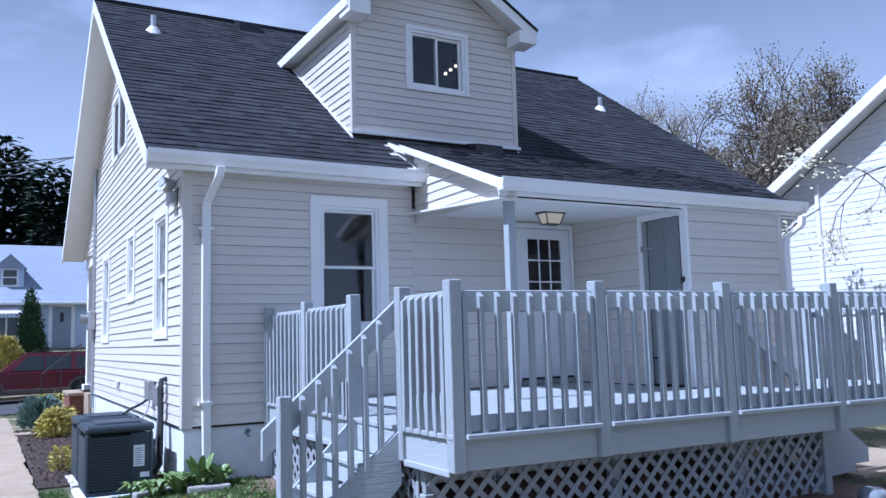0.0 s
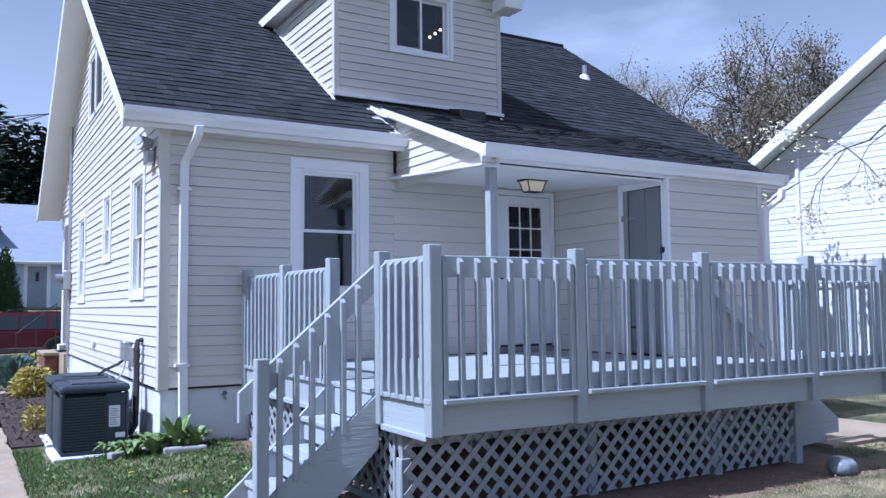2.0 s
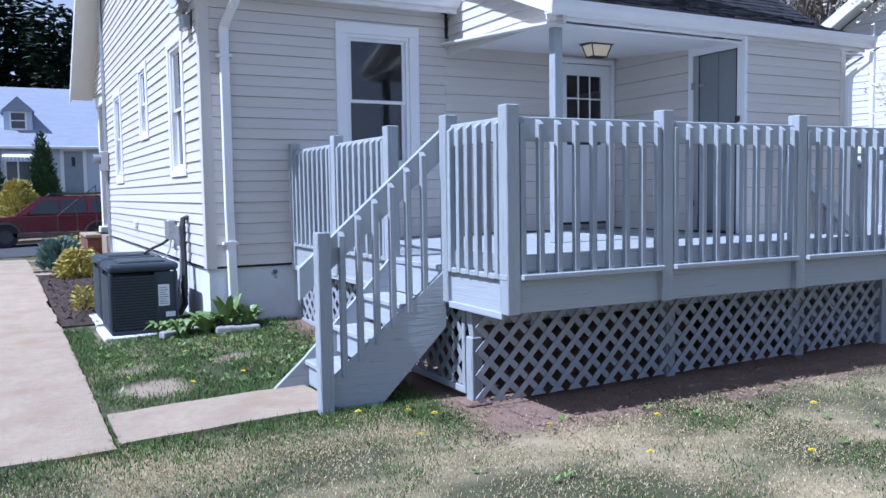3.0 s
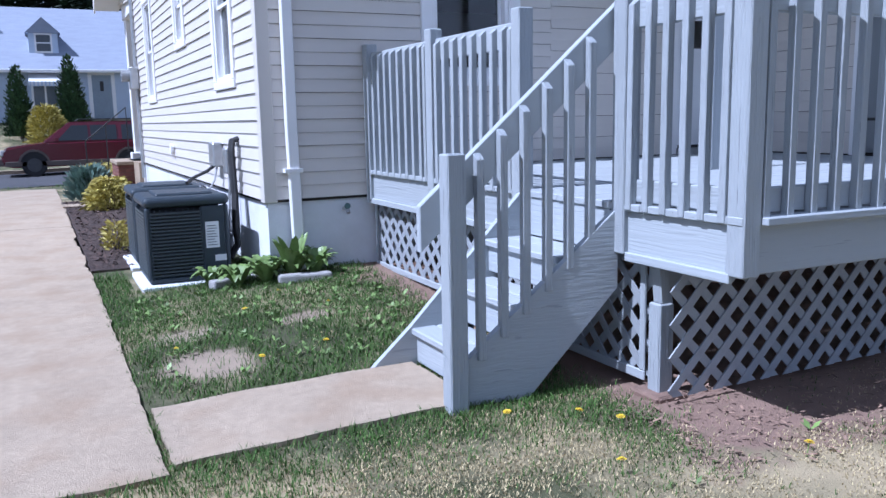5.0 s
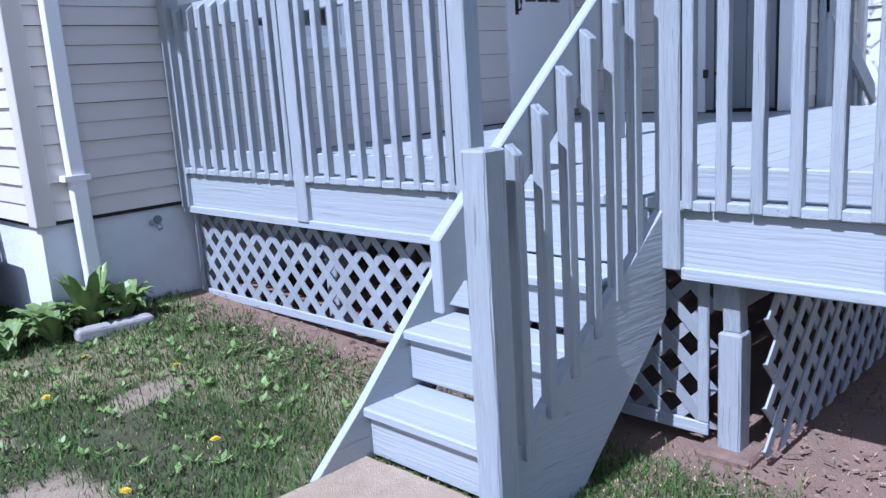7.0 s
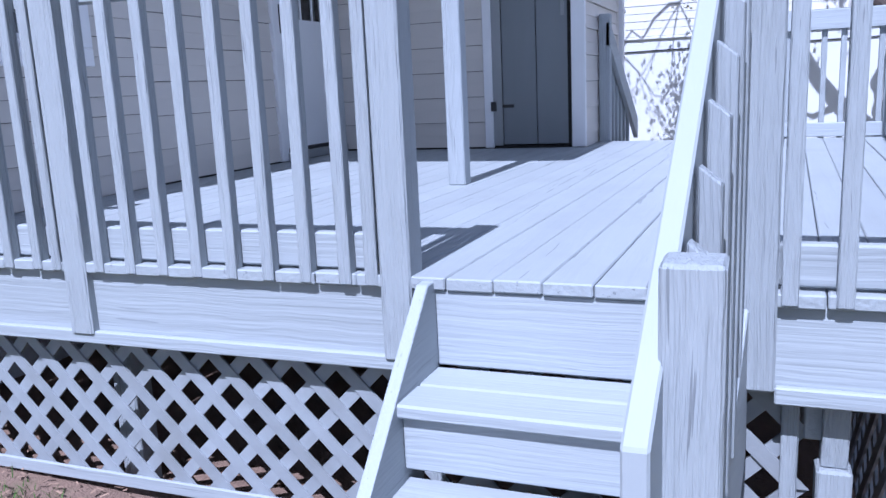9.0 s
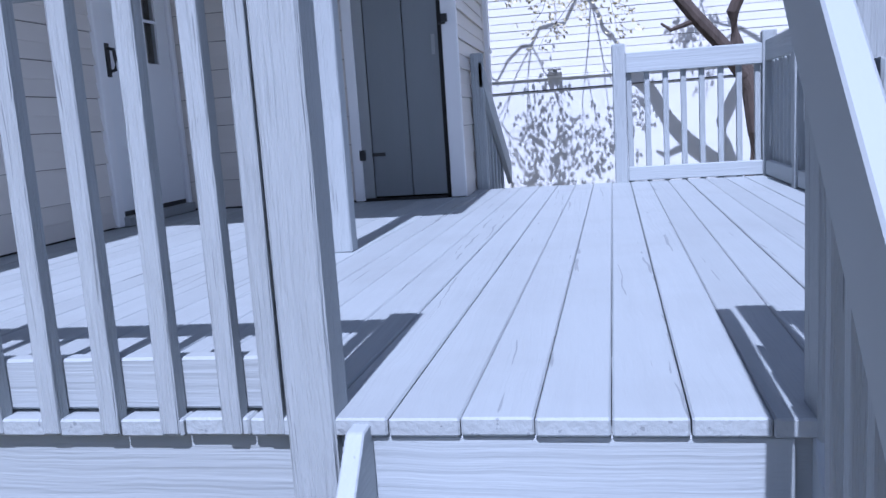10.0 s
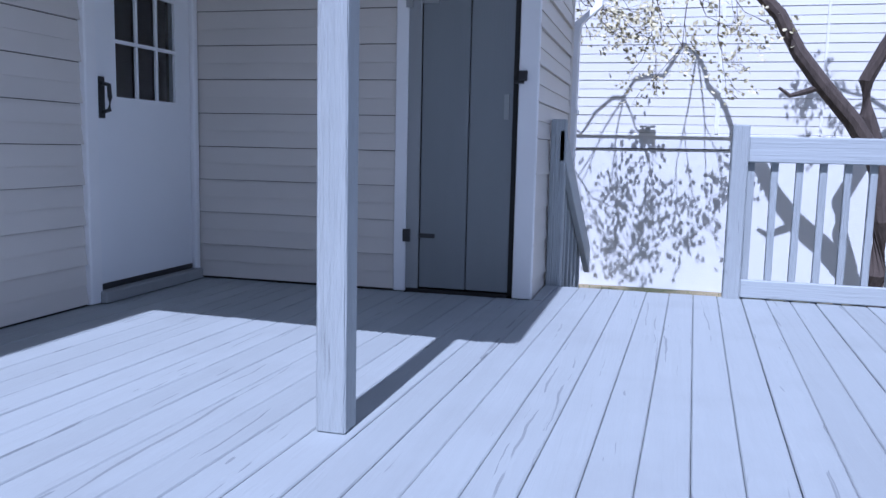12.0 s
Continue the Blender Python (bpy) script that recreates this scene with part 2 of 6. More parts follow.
def siding(parent, origin, u, n, z0, z1, left, right, holes=(), material=None, course=COURSE, lap=0.016, name="siding_board", weak=False):
    """Lapped boards on a wall plane. origin: a point (x, y); u: the way along; n: the way out; left, right: ends along u by height."""
    u, n, o = Vector((*u, 0)), Vector((*n, 0)), Vector((*origin, 0))
    i, z = 0, z0
    while z < z1 - 0.01:
        top = min(z + course, z1)
        out = lap if i % 2 == 0 else lap * 0.7
        # gap bares the wall core; near-black cores paint in the lap's shadow line
        gap = 0.0035 if i % 2 == 0 else 0.002
        if weak and i % 2:
            out, gap = lap * 0.42, 0.0
        cuts = sorted({z, top, *[c for h in holes for c in (h[2], h[3]) if z + 0.004 < c < top - 0.004]})
        for a, b in zip(cuts, cuts[1:]):
            a = a + gap if a == z else a
            mid = (a + b) / 2
            spans = [(left(a), left(b), right(a), right(b))]
            for h in holes:
                if h[2] < mid < h[3]:
                    nxt = []
                    for la, lb, ra, rb in spans:
                        if h[0] > la and h[0] < ra:
                            nxt.append((la, lb, h[0], h[0]))
                        if h[1] < ra and h[1] > la:
                            nxt.append((h[1], h[1], ra, rb))
                        if h[1] <= la or h[0] >= ra:
                            nxt.append((la, lb, ra, rb))
                    spans = nxt
            da, db = out * (1 - (a - z) / course) + 0.002, out * (1 - (b - z) / course) + 0.002
            for la, lb, ra, rb in spans:
                if max(ra - la, rb - lb) < 0.02:
                    continue
                lb, rb = min(lb, rb - 0.001), max(rb, lb + 0.001)
                bm = bmesh.new()
                P = lambda uu, zz, d: o + u * uu + n * d + Vector((0, 0, zz))
                hexa(bm, [P(la, a, 0), P(ra, a, 0), P(ra, a, da), P(la, a, da)], [P(lb, b, 0), P(rb, b, 0), P(rb, b, db), P(lb, b, db)])
                part(name, bm, material or vinyl, parent)
        z, i = top, i + 1


def const(v):
    return lambda z: v


# ---- ground ----
W, XL, XR = 8.56, 1.81, 10.35
D = 0.842


def clamp(v, a=0.0, b=1.0):
    return max(a, min(b, v))


def gz(x, y):
    z = -0.03 + 0.12 * clamp((y - 6.2) / 2.4) * clamp((9 - x) / 2) * clamp((x - 1.15) / 0.9) - 0.03 * clamp((1.5 - x) / 1.0) * clamp((9 - y) / 3)
    z -= 0.32 * clamp((y - 16) / 12)
    z += 1.79 * clamp((y - 36.0) / 8.0) ** 1.2
    z += 0.06 * clamp((x - 8.5) / 3) * clamp((12 - y) / 4)
    return z


def spread(marks):
    out = []
    for (a, b), n in marks:
        out += list(np.linspace(a, b, n, endpoint=False))
    return out + [marks[-1][0][1]]


gx = spread([((-900, -60), 8), ((-60, -8), 12), ((-8, 14), 66), ((14, 60), 14), ((60, 900), 8)])
gy = spread([((-900, -40), 8), ((-40, -4), 10), ((-4, 20), 72), ((20, 48), 28), ((48, 120), 10), ((120, 900), 8)])
gverts = [(x, y, gz(x, y) + 0.008 * noise.noise((x * 1.7, y * 1.7, 0)) - 0.012) for y in gy for x in gx]
gfaces = [(j * len(gx) + i, j * len(gx) + i + 1, (j + 1) * len(gx) + i + 1, (j + 1) * len(gx) + i) for j in range(len(gy) - 1) for i in range(len(gx) - 1)]


def lawn_material():
    m = mat("lawn_soil", (0.082, 0.084, 0.038), 0.95, vary=0.35, grain=9, fine=130, bump=0.9)
    nt = m.node_tree
    bs = nt.nodes["Principled BSDF"]
    old = bs.inputs["Base Color"].links[0].from_socket
    geo = nt.nodes.new("ShaderNodeNewGeometry")
    n = nt.nodes.new("ShaderNodeTexNoise")
    n.inputs["Scale"].default_value, n.inputs["Detail"].default_value = 1.1, 6
    nt.links.new(geo.outputs["Position"], n.inputs["Vector"])
    r = nt.nodes.new("ShaderNodeValToRGB")
    r.color_ramp.elements[0].position, r.color_ramp.elements[1].position = 0.46, 0.65
    nt.links.new(n.outputs["Fac"], r.inputs["Fac"])
    mx = nt.nodes.new("ShaderNodeMixRGB")
    mx.inputs["Color2"].default_value = (0.375, 0.305, 0.182, 1)
    nt.links.new(r.outputs["Color"], mx.inputs["Fac"])
    nt.links.new(old, mx.inputs["Color1"])
    col = mx.outputs["Color"]

    def math_node(op, a, b):
        q = nt.nodes.new("ShaderNodeMath")
        q.operation = op
        for k, v in ((0, a), (1, b)):
            if isinstance(v, (int, float)):
                q.inputs[k].default_value = v
            else:
                nt.links.new(v, q.inputs[k])
        return q.outputs[0]

    xyz = nt.nodes.new("ShaderNodeSeparateXYZ")
    nt.links.new(geo.outputs["Position"], xyz.inputs[0])
    edge = nt.nodes.new("ShaderNodeTexNoise")
    edge.inputs["Scale"].default_value, edge.inputs["Detail"].default_value = 6.0, 6
    nt.links.new(geo.outputs["Position"], edge.inputs["Vector"])

    def worn(mask, lo, hi, colour):
        """Bare earth where the mask, frayed by noise, falls from lo to hi."""
        nonlocal col
        frayed = math_node("ADD", mask, math_node("MULTIPLY", math_node("SUBTRACT", edge.outputs["Fac"], 0.5), 1.6))
        r2 = nt.nodes.new("ShaderNodeMapRange")
        r2.inputs[1].default_value, r2.inputs[2].default_value, r2.inputs[3].default_value, r2.inputs[4].default_value = lo, hi, 1.0, 0.0
        nt.links.new(frayed, r2.inputs[0])
        hs2 = nt.nodes.new("ShaderNodeHueSaturation")
        hs2.inputs["Color"].default_value = (*colour, 1)
        nt.links.new(math_node("ADD", math_node("MULTIPLY", edge.outputs["Fac"], 0.7), 0.65), hs2.inputs["Value"])
        m3 = nt.nodes.new("ShaderNodeMixRGB")
        nt.links.new(r2.outputs[0], m3.inputs["Fac"])
        nt.links.new(col, m3.inputs["Color1"])
        nt.links.new(hs2.outputs["Color"], m3.inputs["Color2"])
        col = m3.outputs["Color"]

    for cx, cy, rx, ry in ((1.0, 6.73, 0.27, 0.30), (0.98, 7.4, 0.2, 0.14), (1.72, 7.35, 0.2, 0.12)):
        ex, ey = math_node("DIVIDE", math_node("SUBTRACT", xyz.outputs[0], cx), rx), math_node("DIVIDE", math_node("SUBTRACT", xyz.outputs[1], cy), ry)
        worn(math_node("SQRT", math_node("ADD", math_node("MULTIPLY", ex, ex), math_node("MULTIPLY", ey, ey)), 0), 0.75, 1.2, (0.30, 0.235, 0.168))
    # trodden soil under the deck and along its front
    bx = math_node("DIVIDE", math_node("ABSOLUTE", math_node("SUBTRACT", xyz.outputs[0], 4.95), 0), 2.5)
    by = math_node("DIVIDE", math_node("ABSOLUTE", math_node("SUBTRACT", xyz.outputs[1], 6.6), 0), 2.2)
    worn(math_node("MULTIPLY", math_node("SUBTRACT", math_node("MAXIMUM", bx, by), 1.0), 4.0), -0.25, 0.25, (0.235, 0.155, 0.115))
    nt.links.new(col, bs.inputs["Base Color"])
    return m


me = bpy.data.meshes.new("ground")
me.from_pydata(gverts, [], gfaces)
me.materials.append(lawn_material())
me.shade_smooth()
tagged(new("ground", me), "patchy spring lawn with thin straw-coloured spots", "lawn", kind="structure")


def slab_on_ground(name, x0, y0, x1, y1, material, label, category, up=0.02, thick=0.12, nx=6, ny=6, wob=0.012):
    bm = bmesh.new()
    grid = {}
    for k, (dz, sh) in enumerate(((-thick, 0.0), (0.0, 0.006))):
        for j in range(ny + 1):
            for i in range(nx + 1):
                x, y = x0 + (x1 - x0) * i / nx, y0 + (y1 - y0) * j / ny
                if i in (0, nx) and 0 < j < ny:
                    x += wob * noise.noise((x * 3, y * 4.3, 5.0))
                if j in (0, ny) and 0 < i < nx:
                    y += wob * noise.noise((x * 4.3, y * 3, 9.0))
                grid[k, i, j] = bm.verts.new((x, y, gz(x, y) + up + dz))
    for j in range(ny):
        for i in range(nx):
            bm.faces.new([grid[1, a, b] for a, b in ((i, j), (i + 1, j), (i + 1, j + 1), (i, j + 1))])
            bm.faces.new([grid[0, a, b] for a, b in ((i, j + 1), (i + 1, j + 1), (i + 1, j), (i, j))])
    for i in range(nx):
        for j, s in ((0, 1), (ny, -1)):
            q = [grid[0, i, j], grid[0, i + 1, j], grid[1, i + 1, j], grid[1, i, j]]
            bm.faces.new(q[::s])
    for j in range(ny):
        for i, s in ((0, -1), (nx, 1)):
            q = [grid[0, i, j], grid[0, i, j + 1], grid[1, i, j + 1], grid[1, i, j]]
            bm.faces.new(q[::s])
    return tagged(finish(name, bm, material), label, category, kind="structure")


# walk slabs along the house, and the short path to the steps
for a, b in ((5.37, 13.63), (13.65, 23.6)):
    slab_on_ground("pavement_walk", -0.85, a, 0.60, b, concrete, "weathered tan concrete walk slab beside the house", "walkway", up=0.012, nx=12, ny=int((b - a) * 8), wob=0.02)
slab_on_ground("pavement_path", 0.63, 5.44, 1.93, 6.14, concrete, "short tan concrete path to the deck steps", "path", up=0.015, nx=16, ny=10, wob=0.02)
slab_on_ground("pavement_stoop_path", 0.57, 16.3, 1.45, 16.95, concrete, "narrow concrete path across the mulch bed", "path", up=0.03)
slab_on_ground("ground_mulch_bed", 0.58, 10.0, 1.75, 18.0, mulch_mat, "dark brown mulch bed along the house", "mulch bed", up=0.012, nx=10, ny=50, wob=0.05)
slab_on_ground("road", -120, 25.6, 120, 33.6, asphalt, "grey asphalt street", "road", up=0.0, nx=60, ny=6, wob=0)
slab_on_ground("pavement_kerb", -120, 33.6, 120, 33.85, concrete, "pale concrete kerb of the street", "kerb", up=0.12, thick=0.25, nx=60, ny=2, wob=0)

# ---- house shell ----
RAKE_L, RAKE_R = 1.40, 10.86
EAVE_Y, EAVE_Z, SLOPE = 8.35, 3.377, 0.692
RIDGE_Y = 13.38
RIDGE_Z = EAVE_Z + SLOPE * (RIDGE_Y - EAVE_Y)
FRONT_Y = 16.35
ZS, SOF = 0.64, 3.238
PX0, PX1 = 4.33, 8.72
PEAVE_Y, PEAVE_Z, PSLOPE = 6.565, 2.968, 0.375
BX0, BX1, BY = 6.785, 8.32, 6.55
WIN = (3.27, 3.98, 1.60, 2.95)
DOOR = (5.885, 6.72, 0.89, 2.82)
DX0, DX1, DY, DZT = 3.917, 6.333, 9.10, 5.62


def roof_z(y):
    return EAVE_Z + SLOPE * (y - EAVE_Y)


def roof_y(z):
    return EAVE_Y + (z - EAVE_Z) / SLOPE


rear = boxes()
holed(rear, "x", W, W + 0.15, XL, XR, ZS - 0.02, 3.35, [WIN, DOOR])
wall_rear = tagged(finish("wall_rear", rear, shade_black), "cream vinyl-sided rear wall of the house", "wall", kind="structure")
siding(wall_rear, (0, W), (1, 0), (0, -1), ZS, SOF, const(XL + 0.075), const(4.42), [(WIN[0] - 0.06, WIN[1] + 0.06, WIN[2] - 0.06, WIN[3] + 0.06)])
siding(wall_rear, (0, W), (1, 0), (0, -1), 0.85, 2.98, const(4.42), const(BX0 - 0.002), [(DOOR[0] - 0.05, DOOR[1] + 0.05, 0.0, DOOR[3] + 0.05)], course=0.096, weak=True)

GW = [(9.30, 10.15, 1.50, 3.00), (11.60, 12.30, 2.03, 3.04), (14.15, 15.0, 1.50, 2.98)]
GU = (12.5, 14.05, 4.34, 5.45)
side = boxes()
holed(side, "y", XL, XL + 0.15, W + 0.15, FRONT_Y, ZS - 0.02, 3.35, [(a + .06, b - .06, c + .06, d - .06) for a, b, c, d in GW])
wall_west = tagged(finish("wall_west", side, shade_black), "cream vinyl-sided gable wall in full sun", "wall", kind="structure")
gab = boxes()
prism(gab, [(W, 3.35), (2 * RIDGE_Y - W, 3.35), (RIDGE_Y, RIDGE_Z - 0.12)], "x", XL, XL + 0.12)
prism(gab, [(W, 3.35), (2 * RIDGE_Y - W, 3.35), (RIDGE_Y, RIDGE_Z - 0.12)], "x", XR - 0.12, XR)
part("gable", gab, shade_black, wall_west)
gl = lambda z: max(W + 0.075, roof_y(z) + 0.10) if z > 3.2 else W + 0.075
gr = lambda z: (min(2 * RIDGE_Y - W, 2 * RIDGE_Y - roof_y(z) - 0.10) if z > 3.2 else FRONT_Y)
siding(wall_west, (XL, 0), (0, 1), (-1, 0), ZS, RIDGE_Z - 0.25, gl, gr, [(a + .02, b - .02, c + .02, d - .02) for a, b, c, d in (*GW, GU)])
tagged(finish("wall_east", boxes((XR - 0.15, W + 0.15, 0.0, XR, FRONT_Y, 3.35)), vinyl), "cream vinyl-sided far gable wall", "wall", kind="structure")
tagged(finish("wall_front", boxes((XL, FRONT_Y, 0.0, XR, FRONT_Y + 0.15, 3.35)), vinyl), "cream vinyl-sided street wall", "wall", kind="structure")
# room surfaces coloured near-black so the windows look unlit inside
tagged(finish("floor_house", boxes((XL + 0.15, W + 0.15, 0.60, XR - 0.15, FRONT_Y, 0.66)), shade_black), "floor inside the house, near-black to read as unlit", "floor", kind="structure")
tagged(finish("ceiling_house", boxes((XL + 0.12, W + 0.12, 3.18, XR - 0.12, FRONT_Y, 3.24)), shade_black), "ceiling inside the house, near-black to read as unlit", "ceiling", kind="structure")

fnd = boxes((XL + 0.02, W + 0.025, -0.3, XR - 0.02, W + 0.25, ZS), (XL + 0.025, W + 0.25, -0.3, XL + 0.25, FRONT_Y, ZS))
tagged(finish("wall_foundation", fnd, stucco), "white painted masonry foundation", "foundation", kind="structure")

# corner posts
for nm, dims in (("trim_corner", (XL - 0.016, W - 0.016, ZS - 0.02, XL + 0.09, W + 0.09, SOF + 0.04)), ("trim_corner", (BX1 - 0.07, BY - 0.014, ZS, BX1 + 0.016, BY + 0.06, 2.80))):
    tagged(finish(nm, soft_box(*dims, r=0.006), vinyl), "cream vinyl corner post", "corner trim", kind="structure")

# main roof
rb = bmesh.new()
prism(rb, [(EAVE_Y, EAVE_Z), (RIDGE_Y, RIDGE_Z), (2 * RIDGE_Y - EAVE_Y, EAVE_Z), (2 * RIDGE_Y - EAVE_Y, EAVE_Z - 0.10), (RIDGE_Y, RIDGE_Z - 0.10), (EAVE_Y, EAVE_Z - 0.10)], "x", RAKE_L + 0.02, RAKE_R - 0.02)
roof = tagged(finish("roof", rb, soffit_white), "dark charcoal asphalt shingle gable roof", "roof", kind="structure")


def shingle_field(x0, x1, y0, z0, slope, length, skip=None, row=0.143, seed=1, single=False, parent=None, flip=1):
    """Courses of tabs laid up a slope that rises along y."""
    rnd = random.Random(seed)
    d = Vector((0, flip, slope)).normalized()
    n = Vector((0, -slope * flip, 1)).normalized()
    verts, faces = [], []
    rows = int(length / row)
    shared = {}
    for r in range(rows):
        x = x0 - rnd.random() * 0.2
        while x < x1:
            w = rnd.choice((0.12, 0.16, 0.21, 0.28))
            a, b = max(x, x0), min(x + w, x1)
            x += w
            if b - a < 0.02:
                continue
            drop = rnd.choice((0.0, 0.0, 0.012))
            s0, s1 = r * row - drop, (r + 1) * row + 0.03
            p = Vector((a, y0, z0)) + d * s0
            if skip and skip((a + b) / 2, y0 + d.y * (s0 + s1) / 2):
                continue
            t = rnd.choice((0.011, 0.014, 0.018))
            if single:
                key = (round(b - a, 2), t, drop)
                if key not in shared:
                    bm = bmesh.new()
                    ww = max(0.02, key[0] - 0.003)
                    hexa(bm, [(0, 0, 0), (ww, 0, 0), (ww, *(d * (s1 - s0)).yz), (0, *(d * (s1 - s0)).yz)], [Vector((0, 0, 0)) + n * t, Vector((ww, 0, 0)) + n * t, Vector((ww, 0, 0)) + d * (s1 - s0) + n * 0.003, d * (s1 - s0) + n * 0.003])
                    bmesh.ops.recalc_face_normals(bm, faces=bm.faces)
                    m2 = bpy.data.meshes.new("shingle")
                    bm.to_mesh(m2)
                    bm.free()
                    m2.materials.append(shingle_piece)
                    shared[key] = m2
                ob = new("shingle", shared[key])
                ob.parent = parent
                ob.location = p + n * 0.002
                continue
            i = len(verts)
            q = p + Vector((b - a - 0.003, 0, 0))
            e = d * (s1 - s0)
            verts += [p, q, q + e, p + e, p + n * t, q + n * t, q + e + n * 0.003, p + e + n * 0.003]
            faces += [(i + 4, i + 5, i + 6, i + 7), (i, i + 1, i + 5, i + 4), (i + 1, i + 2, i + 6, i + 5), (i + 3, i, i + 4, i + 7)]
    if not single:
        m2 = bpy.data.meshes.new("shingles")
        m2.from_pydata([tuple(v) for v in verts], [], faces)
        m2.materials.append(shingle)
        ob = new("shingles", m2)
        ob.parent = parent
        return tagged(ob, "overlapping charcoal asphalt shingles", kind="stuff")


SLEN = math.hypot(RIDGE_Y - EAVE_Y, RIDGE_Z - EAVE_Z)
shingle_field(RAKE_L, RAKE_R, EAVE_Y - 0.02, EAVE_Z + 0.004, SLOPE, SLEN, lambda x, y: (PX0 < x < PX1 and y < 9.0) or (DX0 + 0.18 < x < DX1 - 0.18 and y > DY + 0.05 and y < 11.3), parent=roof, seed=3)
rc = bmesh.new()
box(rc, RAKE_L, RIDGE_Y - 0.12, RIDGE_Z - 0.06, RAKE_R, RIDGE_Y + 0.12, RIDGE_Z + 0.012)
part("ridge_cap", rc, shingle, roof)
# rake boards, rake soffit, gutter
for sgn, nm in ((-1, "rake_board"), (1, "rake_board")):
    x0 = RAKE_L - 0.005 if sgn < 0 else RAKE_R - 0.02
    for fl in (0, 1):
        f = (lambda y: y) if not fl else (lambda y: 2 * RIDGE_Y - y)
        part("rake_board", prism_bm([(f(EAVE_Y - 0.03), EAVE_Z - 0.005), (RIDGE_Y, RIDGE_Z + 0.01), (RIDGE_Y, RIDGE_Z - 0.19), (f(EAVE_Y - 0.03), EAVE_Z - 0.19)], "x", x0, x0 + 0.025), white_trim, roof)
        part("rake_soffit", prism_bm([(f(EAVE_Y + 0.05), EAVE_Z - 0.13), (RIDGE_Y, RIDGE_Z - 0.16), (RIDGE_Y, RIDGE_Z - 0.18), (f(EAVE_Y + 0.05), EAVE_Z - 0.15)], "x", x0 + 0.02 if sgn < 0 else XR, XL if sgn < 0 else x0), soffit_white, roof)


def gutter(parent, x0, x1, y, z, name="gutter", h=0.125, d=0.115):
    """A K-style gutter whose front top edge is at y - d; z is its top."""
    pts = [(y, z), (y, z - h), (y - d * 0.62, z - h), (y - d * 0.72, z - h * 0.72), (y - d, z - h * 0.40), (y - d, z), (y - d + 0.012, z), (y - d + 0.012, z - h * 0.36), (y - d * 0.68, z - h * 0.66), (y - d * 0.58, z - h + 0.01), (y - 0.01, z - h + 0.01), (y - 0.01, z)]
    return part(name, prism_bm(pts, "x", x0, x1), white_trim, parent)


gutter(roof, RAKE_L, PX0 + 0.18, EAVE_Y - 0.005, EAVE_Z - 0.0)
part("fascia", boxes((RAKE_L + 0.03, EAVE_Y, EAVE_Z - 0.17, RAKE_R - 0.03, EAVE_Y + 0.02, EAVE_Z - 0.02)), white_trim, roof)
part("soffit", boxes((RAKE_L + 0.03, EAVE_Y + 0.02, SOF, PX0 + 0.04, W + 0.02, SOF + 0.015)), soffit_white, roof)
part("soffit", boxes((PX1, EAVE_Y + 0.02, SOF, RAKE_R - 0.03, W + 0.02, SOF + 0.015)), soffit_white, roof)

# porch roof over the deck
PTOP_Y = (EAVE_Z - SLOPE * EAVE_Y - PEAVE_Z + PSLOPE * PEAVE_Y) / (PSLOPE - SLOPE)
PTOP_Z = PEAVE_Z + PSLOPE * (PTOP_Y - PEAVE_Y)
pr = bmesh.new()
prism(pr, [(PEAVE_Y, PEAVE_Z), (PTOP_Y, PTOP_Z), (PTOP_Y, PTOP_Z - 0.09), (PEAVE_Y, PEAVE_Z - 0.09)], "x", PX0 + 0.02, PX1 - 0.02)
roof_porch = tagged(finish("roof_porch", pr, soffit_white), "low charcoal shingle roof over the porch", "roof", kind="structure")
shingle_field(PX0, PX1, PEAVE_Y - 0.02, PEAVE_Z + 0.004, PSLOPE, math.hypot(PTOP_Y - PEAVE_Y, PTOP_Z - PEAVE_Z), seed=8, single=True, parent=roof_porch, row=0.15)
gutter(roof_porch, PX0 - 0.01, PX1 + 0.02, PEAVE_Y - 0.005, PEAVE_Z)
part("fascia", boxes((PX0 + 0.02, PEAVE_Y, PEAVE_Z - 0.16, PX1 - 0.02, PEAVE_Y + 0.02, PEAVE_Z - 0.02)), white_trim, roof_porch)
for x0 in (PX0 - 0.005, PX1 - 0.02):
    part("rake_board", prism_bm([(PEAVE_Y - 0.12, PEAVE_Z - 0.03), (8.66, PEAVE_Z + PSLOPE * (8.66 - PEAVE_Y) + 0.012), (8.56, PEAVE_Z + PSLOPE * (8.66 - PEAVE_Y) - 0.10), (PEAVE_Y - 0.10, PEAVE_Z - 0.13)], "x", x0, x0 + 0.025), white_trim, roof_porch)
CZ = lambda y: 2.775 + 0.065 * (y - 6.5)
tagged(finish("ceiling_porch", prism_bm([(PEAVE_Y + 0.02, CZ(6.46)), (W, CZ(W)), (W, CZ(W) + 0.02), (PEAVE_Y + 0.02, CZ(6.46) + 0.02)], "x", PX0 + 0.03, PX1 - 0.03), soffit_white), "flat white porch ceiling panels", "ceiling", kind="structure")
cheek = tagged(finish("wall_porch_cheek", prism_bm([(6.50, CZ(6.5)), (W, CZ(W)), (W, PEAVE_Z + PSLOPE * (W - PEAVE_Y) - 0.09), (6.50, PEAVE_Z + PSLOPE * (6.5 - PEAVE_Y) - 0.06)], "x", PX0 + 0.14, PX0 + 0.18), vinyl), "cream sided triangle under the porch roof edge", "wall", kind="structure")
